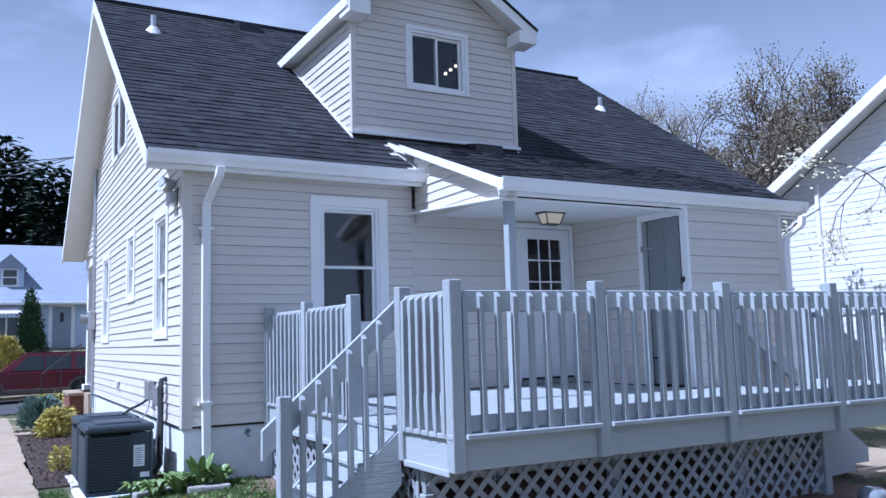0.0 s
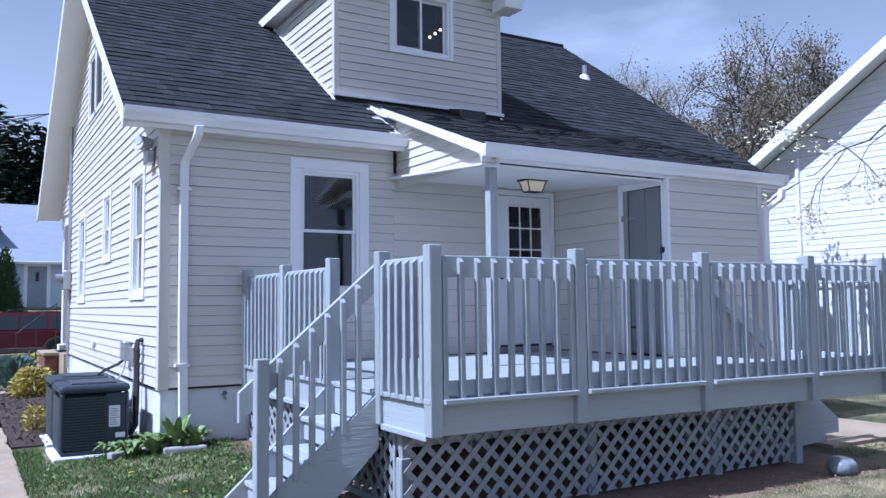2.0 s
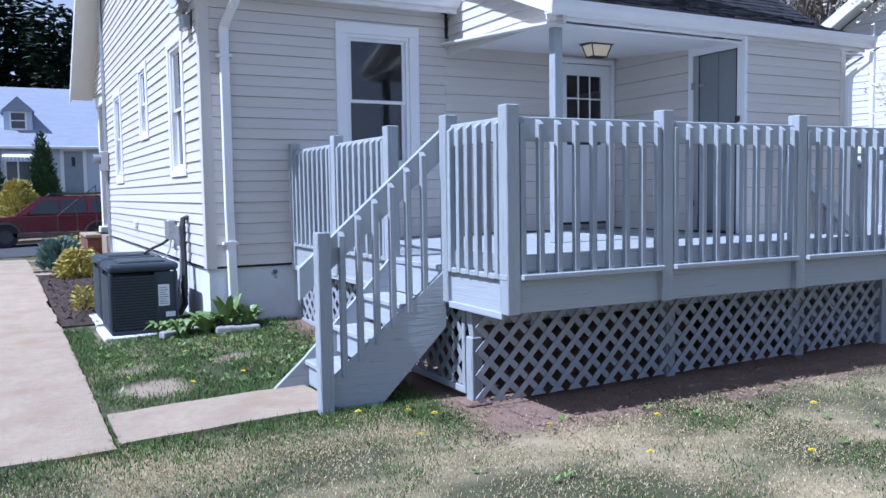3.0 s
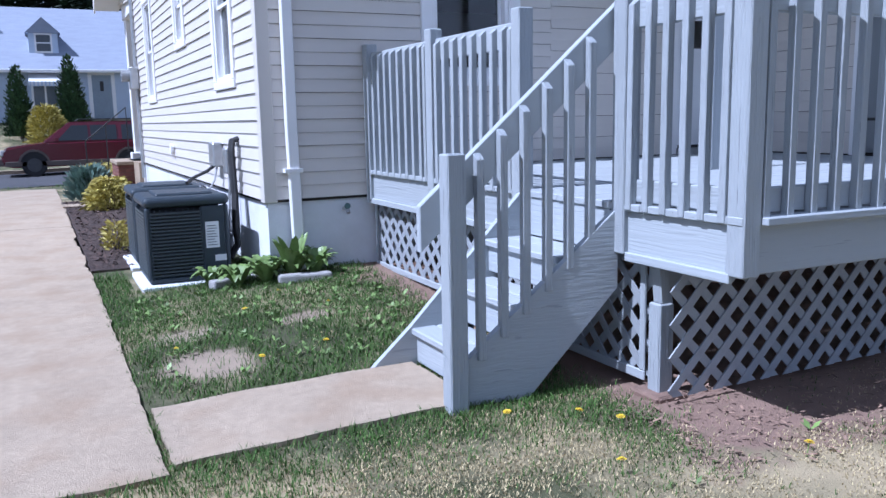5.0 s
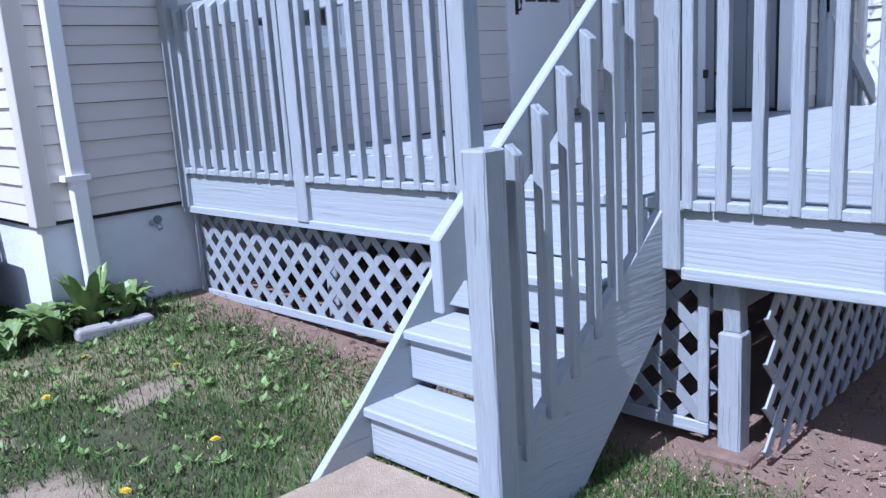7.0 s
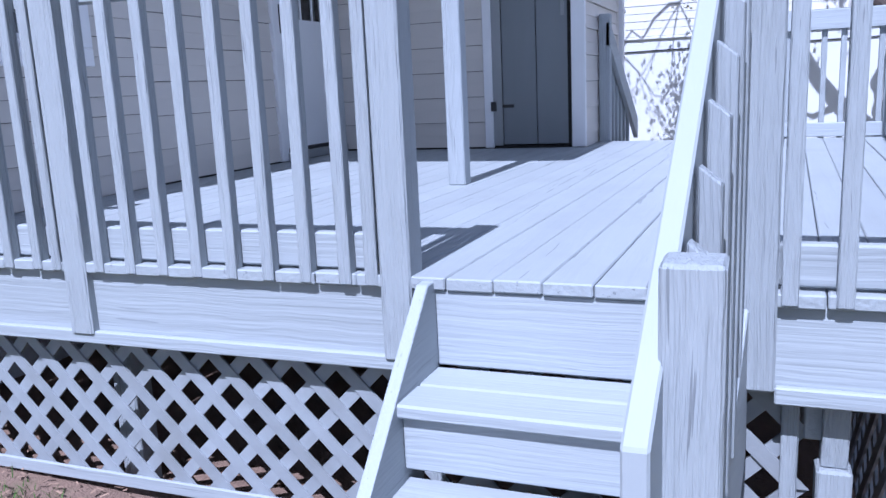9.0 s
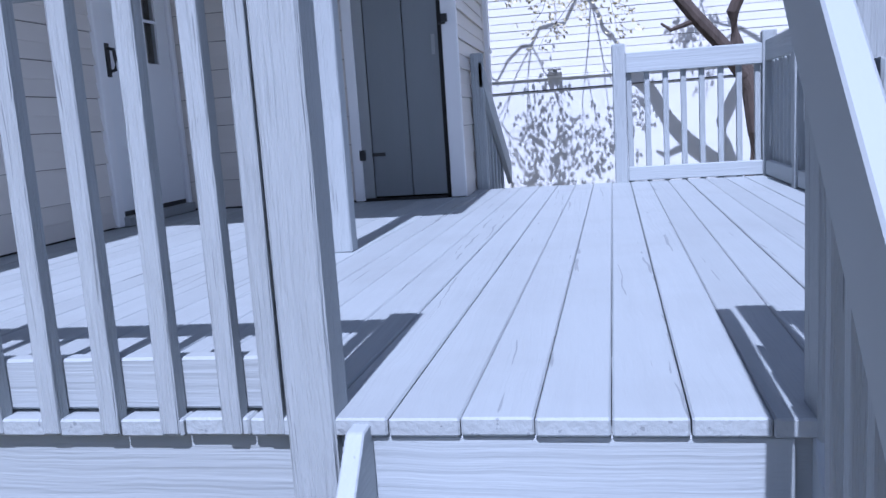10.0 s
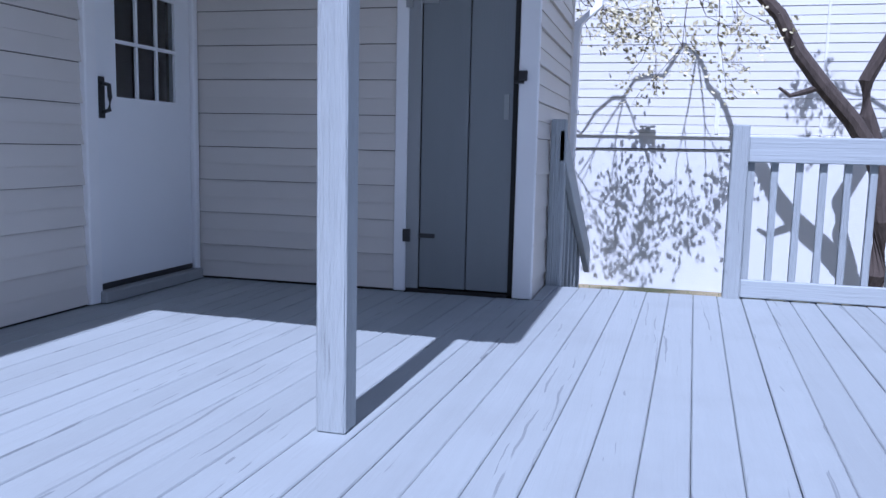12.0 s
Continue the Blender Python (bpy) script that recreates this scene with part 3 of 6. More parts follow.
siding(cheek, (PX0 + 0.14, 0), (0, 1), (-1, 0), 2.80, 3.62, lambda z: max(6.50, PEAVE_Y + (z - PEAVE_Z + 0.09) / PSLOPE), lambda z: W - 0.01)

# bump-out with the grey door
GD = (6.64, 7.175, 0.86, 2.74)
bo = bmesh.new()
holed(bo, "y", BX0, BX0 + 0.12, BY + 0.12, W, 0.3, CZ(7.6), [GD])
holed(bo, "x", BY, BY + 0.12, BX0, BX1, 0.3, 2.80, [])
box(bo, BX1 - 0.12, BY + 0.12, 0.3, BX1, W, 2.86)
wall_bump = tagged(finish("wall_storage", bo, shade_black), "cream sided walls of the storage room on the porch", "wall", kind="structure")
siding(wall_bump, (BX0, 0), (0, 1), (-1, 0), D + 0.01, 2.90, const(BY + 0.0), const(W - 0.015), [(BY - 0.02, GD[1] + 0.13, 0.0, 2.86)], course=0.096, weak=True)
siding(wall_bump, (0, BY), (1, 0), (0, -1), 0.55, 2.80, const(BX0 + 0.0), const(BX1 - 0.068), course=0.096, weak=True)
siding(wall_bump, (BX1, 0), (0, 1), (1, 0), 0.55, 2.80, const(BY + 0.06), const(W))

# dormer
SLD = 0.60
dmid = (DX0 + DX1) / 2
DAP = DZT + SLD * (dmid - DX0) + 0.05
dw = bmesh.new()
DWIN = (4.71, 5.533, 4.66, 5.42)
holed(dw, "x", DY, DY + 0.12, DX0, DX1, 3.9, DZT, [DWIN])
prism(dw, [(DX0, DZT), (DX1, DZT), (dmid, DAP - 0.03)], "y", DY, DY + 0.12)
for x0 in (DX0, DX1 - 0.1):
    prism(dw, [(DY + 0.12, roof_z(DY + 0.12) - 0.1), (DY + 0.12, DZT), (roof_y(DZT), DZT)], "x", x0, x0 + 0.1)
# back of the dormer room, its shade put in as near-black colour
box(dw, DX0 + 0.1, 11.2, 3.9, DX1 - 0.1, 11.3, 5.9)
wall_dormer = tagged(finish("wall_dormer", dw, shade_black), "cream vinyl-sided dormer with a gable roof", "dormer", kind="structure")
siding(wall_dormer, (0, DY), (1, 0), (0, -1), 4.0, DAP - 0.1, lambda z: DX0 + 0.055 + max(0, (z - DZT) / SLD), lambda z: DX1 - 0.055 - max(0, (z - DZT) / SLD), [(DWIN[0] - 0.04, DWIN[1] + 0.04, DWIN[2] - 0.04, DWIN[3] + 0.04)])
siding(wall_dormer, (DX0, 0), (0, 1), (-1, 0), 4.0, DZT - 0.03, lambda z: DY + 0.05, lambda z: max(DY + 0.06, roof_y(z)))
siding(wall_dormer, (DX1, 0), (0, 1), (1, 0), 4.0, DZT - 0.03, lambda z: DY + 0.05, lambda z: max(DY + 0.06, roof_y(z)))
for x0 in (DX0 - 0.016, DX1 - 0.055):
    part("corner_trim", soft_box(x0, DY - 0.016, 4.0, x0 + 0.071, DY + 0.055, DZT, r=0.005), vinyl, wall_dormer)
for x0 in (DX0 - 0.03, DX1 + 0.004):
    part("step_flashing", prism_bm([(DY - 0.03, roof_z(DY - 0.03) - 0.02), (11.55, roof_z(11.55) - 0.02), (11.55, roof_z(11.55) + 0.05), (DY - 0.03, roof_z(DY - 0.03) + 0.05)], "x", x0, x0 + 0.026), white_trim, wall_dormer)
part("base_flashing", boxes((DX0 - 0.03, DY - 0.05, 3.965, DX1 + 0.03, DY - 0.018, 4.005)), white_trim, wall_dormer)
OV, FO = 0.16, 0.30
dr = bmesh.new()
for s in (-1, 1):
    e = dmid + s * (dmid - DX0 + OV)
    ez = DZT + 0.06 - SLD * OV
    prism(dr, [(e, ez), (dmid, DAP + 0.06), (dmid, DAP - 0.02), (e, ez - 0.09)], "y", DY - FO - 0.001, 12.9)
    prism(dr, [(e + s * 0.02, ez), (dmid, DAP + 0.072), (dmid, DAP + 0.05), (e + s * 0.02, ez - 0.022)], "y", DY - FO - 0.055, DY - FO - 0.0015)
roof_dormer = tagged(finish("roof_dormer", dr, shingle), "small gable roof of the dormer", "roof", kind="structure")
for s in (-1, 1):
    e = dmid + s * (dmid - DX0 + OV)
    ez = DZT + 0.06 - SLD * OV
    part("rake_board", prism_bm([(e + s * 0.004, ez - 0.022), (dmid, DAP + 0.036), (dmid, DAP - 0.12), (e + s * 0.004, ez - 0.17)], "y", DY - FO - 0.03, DY - FO - 0.002), white_trim, roof_dormer)
    part("rake_soffit", prism_bm([(e, ez - 0.092), (dmid, DAP - 0.022), (dmid, DAP - 0.034), (e, ez - 0.106)], "y", DY - FO, DY - 0.004), soffit_white, roof_dormer)
    part("eave_return", soft_box(min(e, dmid + s * (dmid - DX0 - 0.12)), DY - FO - 0.034, ez - 0.21, max(e, dmid + s * (dmid - DX0 - 0.12)), DY - 0.018, ez - 0.04, r=0.006), white_trim, roof_dormer)
    part("fascia", boxes((min(e, e + s * 0.02), DY - FO, ez - 0.13, max(e, e + s * 0.02), roof_y(ez), ez - 0.005)), white_trim, roof_dormer)
    part("soffit", boxes((min(e, dmid + s * (dmid - DX0)), DY - FO, ez - 0.125, max(e, dmid + s * (dmid - DX0)), roof_y(ez), ez - 0.11)), soffit_white, roof_dormer)


# ---- windows and doors ----
def window(axis, plane, out, u0, u1, z0, z1, trim, label, sliding=False, glass_area=True, number=1):
    """A double-hung or sliding window in a wall plane; out is the sign of the way out; trim is the casing's width."""
    def dims(a, b, d0, d1, c, e):
        lo, hi = sorted((plane + out * d0, plane + out * d1))
        return (a, lo, c, b, hi, e) if axis == "x" else (lo, a, c, hi, b, e)
    w = thing("window_%d" % number, label, "window", kind="structure")
    if trim:
        for a, b, c, e in ((u0 - trim, u1 + trim, z1, z1 + trim), (u0 - trim, u0, z0, z1), (u1, u1 + trim, z0, z1), (u0 - trim, u1 + trim, z0 - trim * 0.8, z0)):
            part("casing", soft_box(*dims(a, b, -0.02, 0.03, c, e), r=0.005), white_trim, w)
    f = 0.035
    for a, b, c, e in ((u0, u1, z1 - f, z1), (u0, u0 + f, z0 + f, z1 - f), (u1 - f, u1, z0 + f, z1 - f), (u0, u1, z0, z0 + f)):
        part("window_frame", soft_box(*dims(a, b, -0.09, 0.012, c, e), r=0.003), white_trim, w)
    if sliding:
        m = (u0 + u1) / 2
        panes = [(u0 + f, m + 0.02, z0 + f, z1 - f, -0.03), (m - 0.02, u1 - f, z0 + f, z1 - f, -0.06)]
    else:
        m = (z0 + z1) / 2
        panes = [(u0 + f, u1 - f, m - 0.02, z1 - f, -0.03), (u0 + f, u1 - f, z0 + f, m + 0.02, -0.06)]
    for a, b, c, e, d in panes:
        s = 0.03
        bm = boxes(dims(a, b, d - 0.012, d + 0.012, e - s, e), dims(a, b, d - 0.012, d + 0.012, c, c + s), dims(a, a + s, d - 0.012, d + 0.012, c + s, e - s), dims(b - s, b, d - 0.012, d + 0.012, c + s, e - s))
        sash = part("sash", bm, white_trim, w)
        g = part("pane", boxes(dims(a + s, b - s, d - 0.003, d + 0.003, c + s, e - s)), glass, sash, "dark reflecting glass pane")
        g.visible_shadow = False
    return w


window("x", W, -1, *WIN, 0.115, "white double-hung kitchen window on the rear wall", number=1)
window("x", DY, -1, *DWIN, 0.055, "white two-pane sliding window in the dormer", sliding=True, number=2)
for k, (a, b, c, e) in enumerate(GW):
    window("y", XL, -1, a + 0.09, b - 0.09, c + 0.10, e - 0.09, 0.09, "white double-hung window on the sunny gable wall", number=3 + k)
window("y", XL, -1, GU[0] + 0.09, (GU[0] + GU[1]) / 2 - 0.02, GU[2] + 0.1, GU[3] - 0.09, 0.09, "white double-hung attic window in the gable", number=6)
window("y", XL, -1, (GU[0] + GU[1]) / 2 + 0.02, GU[1] - 0.09, GU[2] + 0.1, GU[3] - 0.09, 0.09, "white double-hung attic window in the gable", number=7)

# white door with nine panes
d1 = thing("door_1", "white half-glazed back door with nine panes, closed", "door", kind="structure")
for a, b, c, e in ((DOOR[0] - 0.085, DOOR[0], D + 0.005, DOOR[3] + 0.06), (DOOR[1], BX0 - 0.016, D + 0.005, DOOR[3] + 0.06), (DOOR[0], DOOR[1], DOOR[3], DOOR[3] + 0.06)):
    part("door_frame", soft_box(a, W - 0.035, c, b, W + 0.03, e, r=0.006), white_trim, d1)
GL = (6.055, 6.57, 1.86, 2.68)
sl = bmesh.new()
holed(sl, "x", W - 0.012, W + 0.03, DOOR[0] + 0.008, DOOR[1] - 0.008, 0.935, DOOR[3] - 0.008, [GL])
door_slab = part("door_panel", sl, white_door, d1)
for i in range(1, 3):
    x = GL[0] + (GL[1] - GL[0]) * i / 3
    part("muntin", boxes((x - 0.009, W - 0.014, GL[2], x + 0.009, W - 0.002, GL[3])), white_door, door_slab)
    z = GL[2] + (GL[3] - GL[2]) * i / 3
    part("muntin", boxes((GL[0], W - 0.013, z - 0.009, GL[1], W - 0.003, z + 0.009)), white_door, door_slab)
pane = part("pane", boxes((GL[0], W + 0.004, GL[2], GL[1], W + 0.01, GL[3])), glass, door_slab, "dark glass")
pane.visible_shadow = False
part("sill", soft_box(DOOR[0] - 0.02, W - 0.07, D + 0.003, DOOR[1] + 0.02, W + 0.10, 0.905, r=0.005), grey_frame, d1)
part("sweep", boxes((DOOR[0] + 0.012, W - 0.016, 0.906, DOOR[1] - 0.012, W + 0.02, 0.934)), black_metal, d1)
hb = tubes(([(5.935, W - 0.016, 1.78), (5.935, W - 0.06, 1.79), (5.935, W - 0.065, 1.85), (5.935, W - 0.06, 1.91), (5.935, W - 0.016, 1.92)], 0.011))
box(hb, 5.917, W - 0.022, 1.75, 5.953, W - 0.012, 1.95)
part("door_handle", hb, black_metal, d1, "black pull handle")

# grey plank door of the storage room
d2 = thing("door_2", "grey painted plank storage door with hasp, closed", "door", kind="structure")
PW = (GD[1] - GD[0]) / 2
for k in range(2):
    part("plank", soft_box(BX0 + 0.004, GD[0] + 0.003 + k * PW, GD[2] + 0.01, BX0 + 0.03, GD[0] + (k + 1) * PW - 0.003, GD[3] - 0.004, r=0.004), grey_door, d2)
part("stop_strip", soft_box(BX0 - 0.012, GD[1], GD[2] + 0.003, BX0 + 0.03, GD[1] + 0.072, GD[3], r=0.004), grey_frame, d2)
for a, b, c, e in ((BY - 0.014, GD[0], D + 0.004, 2.84), (GD[1] + 0.072, GD[1] + 0.14, D + 0.004, 2.84), (GD[0], GD[1] + 0.072, GD[3], 2.84)):
    part("casing", soft_box(BX0 - 0.022, a, c, BX0 + 0.02, b, e, r=0.005), white_trim, d2)
for z in (1.16, 2.42):
    part("hinge", boxes((BX0 - 0.03, GD[1] + 0.045, z - 0.035, BX0 - 0.012, GD[1] + 0.085, z + 0.035), (BX0 - 0.006, GD[1] - 0.09, z - 0.012, BX0 + 0.006, GD[1] + 0.002, z + 0.012)), black_metal if z < 2 else grey_frame, d2)
part("latch", boxes((BX0 - 0.05, GD[0] - 0.045, 2.0, BX0 - 0.022, GD[0] - 0.005, 2.05), (BX0 - 0.035, GD[0] - 0.03, 1.985, BX0 - 0.022, GD[0] + 0.02, 2.0)), black_metal, d2, "small black latch")
part("handle", boxes((BX0 - 0.012, GD[0] + 0.05, 1.80, BX0 + 0.004, GD[0] + 0.075, 1.93)), grey_frame, d2)

# ---- deck ----
DXA, DXB, DYA = 2.64, 7.29, 4.603
RX, RY = 2.664, 4.645
deck = thing("deck", "blue-grey painted wooden deck raised above the lawn", "deck", at=(0, 0, 0))
pitch, slant = 0.1288, -0.034
rnd = random.Random(5)


def keep_side(pts, nx, ny, c):
    """The part of a convex polygon where nx * x + ny * y <= c."""
    out = []
    for p, q in zip(pts, pts[1:] + pts[:1]):
        dp, dq = nx * p[0] + ny * p[1] - c, nx * q[0] + ny * q[1] - c
        if dp <= 0:
            out.append(p)
        if dp * dq < 0:
            s = dp / (dp - dq)
            out.append((p[0] + (q[0] - p[0]) * s, p[1] + (q[1] - p[1]) * s))
    return out


def deck_board(y, y2, x0, x1, back):
    """One board laid a little aslant, trimmed to the deck's front, to the wall behind and to its two ends."""
    line = lambda v, x: v + slant * (x - DXA)
    pts = [(x0, line(y, x0)), (x1, line(y, x1)), (x1, line(y2, x1)), (x0, line(y2, x0))]
    pts = keep_side(keep_side(pts, slant, -1, slant * DXA - DYA), 0, 1, back)
    if len(pts) < 3 or max(p[1] for p in pts) - min(p[1] for p in pts) < 0.012:
        return
    dz = rnd.uniform(-0.0015, 0.0015)
    bm = bmesh.new()
    prism(bm, pts, "z", D - 0.034 + dz, D + dz)
    bmesh.ops.bevel(bm, geom=bm.edges[:], offset=0.004, segments=1, affect="EDGES")
    part("deck_board", bm, deck_paint, deck)


for k in range(-11, 24):
    y = 5.844 + k * pitch
    y2 = y + pitch - (0.002, 0.003, 0.0045)[rnd.randint(0, 2)]
    jut = rnd.uniform(-0.002, 0.002)
    if y2 + slant * (BX0 - DXA) < BY - 0.014:
        deck_board(y, y2, DXA + jut, DXB, W - 0.004)
    else:
        deck_board(y, y2, DXA + jut, BX0 - 0.004, W - 0.004)
        deck_board(y, y2, BX0 - 0.003, DXB, BY - 0.014)
# rim boards, joists, ledges under the balusters
RZ0, RZ1 = 0.605, D - 0.036
part("rim_board", soft_box(RX, RY, RZ0, RX + 0.038, 5.36, RZ1), wood_y, deck)
part("rim_board", soft_box(RX, 5.36, RZ0 + 0.03, RX + 0.038, 6.20, RZ1), wood_y, deck)
part("rim_board", soft_box(RX, 6.20, RZ0, RX + 0.038, W - 0.002, RZ1), wood_y, deck)


def slew(bm):
    """The deck's front runs slightly aslant to the house wall."""
    for q in bm.verts:
        q.co.y += slant * (q.co.x - DXA)
    return bm


part("rim_board", slew(soft_box(RX + 0.038, RY, RZ0, DXB - 0.04, RY + 0.038, RZ1)), wood_x, deck)
part("rim_board", soft_box(DXB - 0.04, RY - 0.16, RZ0, DXB, BY - 0.02, RZ1), wood_y, deck)
part("skirt_strip", soft_box(RX - 0.022, RY + 0.02, RZ0 - 0.03, RX, 5.30, RZ0 + 0.012), wood_y, deck)
part("skirt_strip", soft_box(RX - 0.022, 6.24, RZ0 - 0.03, RX, W - 0.002, RZ0 + 0.012), wood_y, deck)
for i in range(1, 11):
    x = RX + i * 0.42
    part("joist", boxes((x, RY + 0.04, RZ0 + 0.02, x + 0.038, W - 0.002 if x < BX0 - 0.05 else BY - 0.03, RZ1 - 0.002)), wood_y, deck)
for px, py in ((4.3, 5.05), (5.7, 5.05), (6.72, 5.0), (2.78, 7.3), (4.6, 7.2)):
    part("support_post", soft_box(px, py, gz(px, py) - 0.05, px + 0.09, py + 0.09, RZ0 + 0.02, r=0.006), wood_z, deck)
part("beam", soft_box(2.73, 5.15, 0.46, 6.85, 5.23, RZ0 + 0.018), wood_x, deck)
part("support_post", soft_box(2.705, 5.12, gz(2.7, 5.1) - 0.05, 2.79, 5.20, 0.395, r=0.007), wood_z, deck)
part("support_cap", prism_bm([(2.70, 0.625), (2.745, 0.625), (2.79, 0.396), (2.725, 0.396)], "y", 5.13, 5.19, 0.003), wood_z, deck)
part("footing", soft_box(2.65, 5.06, gz(2.7, 5.1) - 0.05, 2.83, 5.26, gz(2.7, 5.1) + 0.015, r=0.012), soil, deck)

ZT, ZB = 1.755, 0.850
BAL = 0.037
BAL_Z = 0.813


def baluster_mesh(name, h, out):
    """A square baluster standing on z = 0 whose top is cut at a slant, lower at the outer side; out: the way out (x, y)."""
    bm = bmesh.new()
    v = box(bm, -BAL / 2, -BAL / 2, 0, BAL / 2, BAL / 2, h)
    for q in bm.verts:
        if q.co.z > h / 2 and (q.co.x * out[0] + q.co.y * out[1]) > 0:
            q.co.z -= 0.03
    bmesh.ops.bevel(bm, geom=bm.edges[:], offset=0.003, segments=1, affect="EDGES")
    bmesh.ops.recalc_face_normals(bm, faces=bm.faces)
    m2 = bpy.data.meshes.new(name)
    bm.to_mesh(m2)
    bm.free()
    m2.materials.append(wood_z)
    return m2


BAL_CACHE = {}


def railing(label, axis, c0, c1, plane, out, posts, gap=0.125, ztop=ZT, post_z0=0.605, post_top=1.822, near_start=None, aslant=False):
    """A railing along axis from c0 to c1. plane: the outer face of its balusters; out: the sign of the way out."""
    t = thing("deck_railing", label, "railing", "railings of the deck")
    A = (lambda a, b, d0, d1, z0, z1: (a, min(plane - out * d0, plane - out * d1), z0, b, max(plane - out * d0, plane - out * d1), z1)) if axis == "x" else (lambda a, b, d0, d1, z0, z1: (min(plane - out * d0, plane - out * d1), a, z0, max(plane - out * d0, plane - out * d1), b, z1))
    long_wood = wood_x if axis == "x" else wood_y
    for p in posts:
        part("post", soft_box(*A(p - 0.045, p + 0.045, 0.0, 0.092, post_z0, post_top), r=0.006), wood_z, t)
    edges = [c0, *[v for p in posts for v in (p - 0.045, p + 0.045)], c1]
    runs = [(a, b) for a, b in zip(edges[::2], edges[1::2]) if b - a > 0.05]
    key = (axis, out, round(ztop, 2))
    if key not in BAL_CACHE:
        BAL_CACHE[key] = baluster_mesh("baluster", ztop - 0.012 - BAL_Z, (0, out) if axis == "x" else (out, 0))
    for a, b in runs:
        part("top_rail", soft_box(*A(a + 0.001, b - 0.001, BAL + 0.001, BAL + 0.039, ztop - 0.14, ztop), r=0.005), long_wood, t)
        if aslant:
            part("ledge", soft_box(*A(a + 0.002, b - 0.002, -0.03, 0.004, 0.808, D - 0.002), r=0.004), long_wood, t)
        part("bottom_rail", soft_box(*A(a + 0.001, b - 0.001, BAL + 0.001, BAL + 0.039, ZB, ZB + 0.10), r=0.005), long_wood, t)
        n = max(1, int(round((b - a - 0.05) / gap)))
        w = (b - a - 0.05) / n
        for i in range(n + 1):
            ob = new("baluster", BAL_CACHE[key])
            ob.parent = t
            c = a + 0.025 + i * w
            if near_start is not None and i > 0:
                c = a + near_start + (i - 1) * gap
                if c > b - 0.02:
                    continue
            q = plane - out * BAL / 2
            ob.location = (c, q, BAL_Z) if axis == "x" else (q, c, BAL_Z)
            ob.rotation_euler = (rnd.uniform(-0.004, 0.004), rnd.uniform(-0.004, 0.004), 0)
    if aslant:
        for ob in t.children:
            if ob.data.users > 1:
                ob.location.y += slant * (ob.location.x - DXA)
            else:
                for q in ob.data.vertices:
                    q.co.y += slant * (q.co.x - DXA)
    return t


railing("blue-grey wooden railing along the front of the deck", "x", 2.70, DXB + 0.045, 4.598, -1, [2.690, 3.84, 5.055, 6.29, DXB], aslant=True)
railing("blue-grey wooden railing between the front corner and the steps", "y", 4.685, 5.40, DXA - 0.006, -1, [5.345])
railing("blue-grey wooden railing from the steps to the house wall", "y", 6.19, W, DXA - 0.006, -1, [6.24, 7.345, W - 0.06], gap=0.122, near_start=0.105)
railing("blue-grey wooden railing at the far end of the deck", "y", 4.53, 5.53, DXB + 0.045, 1, [5.485], ztop=ZT - 0.012, post_top=1.806)

def skew(bm, low=0.0):
    """The stair railing runs slightly aslant, from the newel to the deck post."""
    for q in bm.verts:
        q.co.y -= low + (0.1 - low) * (q.co.x - 1.69) / 1.03
    return bm


# steps up to the deck
TREADS = [(1.935, 0.163), (2.15, 0.388), (2.37, 0.597)]
SY0, SY1 = 5.45, 6.16
steps = thing("deck_steps", "blue-grey wooden steps with three treads", "steps")
for k, (x, z) in enumerate(TREADS):
    for j in range(2):
        part("tread", soft_box(x + j * 0.142, SY0, z - 0.036, x + 0.137 + j * 0.142, SY1 + 0.012, z, r=0.006), wood_y, steps)
    z0 = (0.0 if k == 0 else TREADS[k - 1][1] + 0.035)
    part("riser", soft_box(x + 0.025, SY0, z0 - 0.02 if k == 0 else z0, x + 0.055, SY1 - 0.03, z - 0.037, r=0.004), wood_y, steps)
part("riser", soft_box(DXA + 0.012, SY0 - 0.03, 0.60, DXA + 0.036, SY1 - 0.02, D - 0.036, r=0.004), wood_y, steps)
part("stringer", prism_bm([(1.70, gz(1.7, 6.2)), (1.935, 0.175), (2.60, 0.832), (2.65, 0.832), (2.65, 0.50), (2.16, gz(2.1, 6.2) - 0.01)], "y", SY1 - 0.028, SY1 + 0.006, 0.003), wood_x, steps, "skirt board on the open side")
part("stringer", skew(prism_bm([(1.83, gz(1.8, 5.4)), (1.83, 0.13), (2.655, 0.82), (2.655, 0.44), (2.19, gz(2.2, 5.4) - 0.01)], "y", 5.452, 5.488, 0.003)), wood_x, steps, "wide stringer board under the handrail")

newel = thing("stair_railing", "blue-grey wooden stair railing with a square newel post", "railing", "railings of the deck")
part("newel_post", soft_box(1.783, 5.383, gz(1.8, 5.4) - 0.08, 1.871, 5.469, 1.092, r=0.006), wood_z, newel)
hr0, hr1 = (1.69, 0.873), (2.64, 1.715)
hs = (hr1[1] - hr0[1]) / (hr1[0] - hr0[0])
part("handrail", skew(prism_bm([(1.69, 0.873), (2.72, 0.873 + hs * 1.03), (2.72, 0.873 + hs * 1.03 - 0.20), (1.69, 0.673)], "y", 5.504, 5.542, 0.004), 0.037), wood_rail, newel, "sloping plank handrail cut plumb at its end")
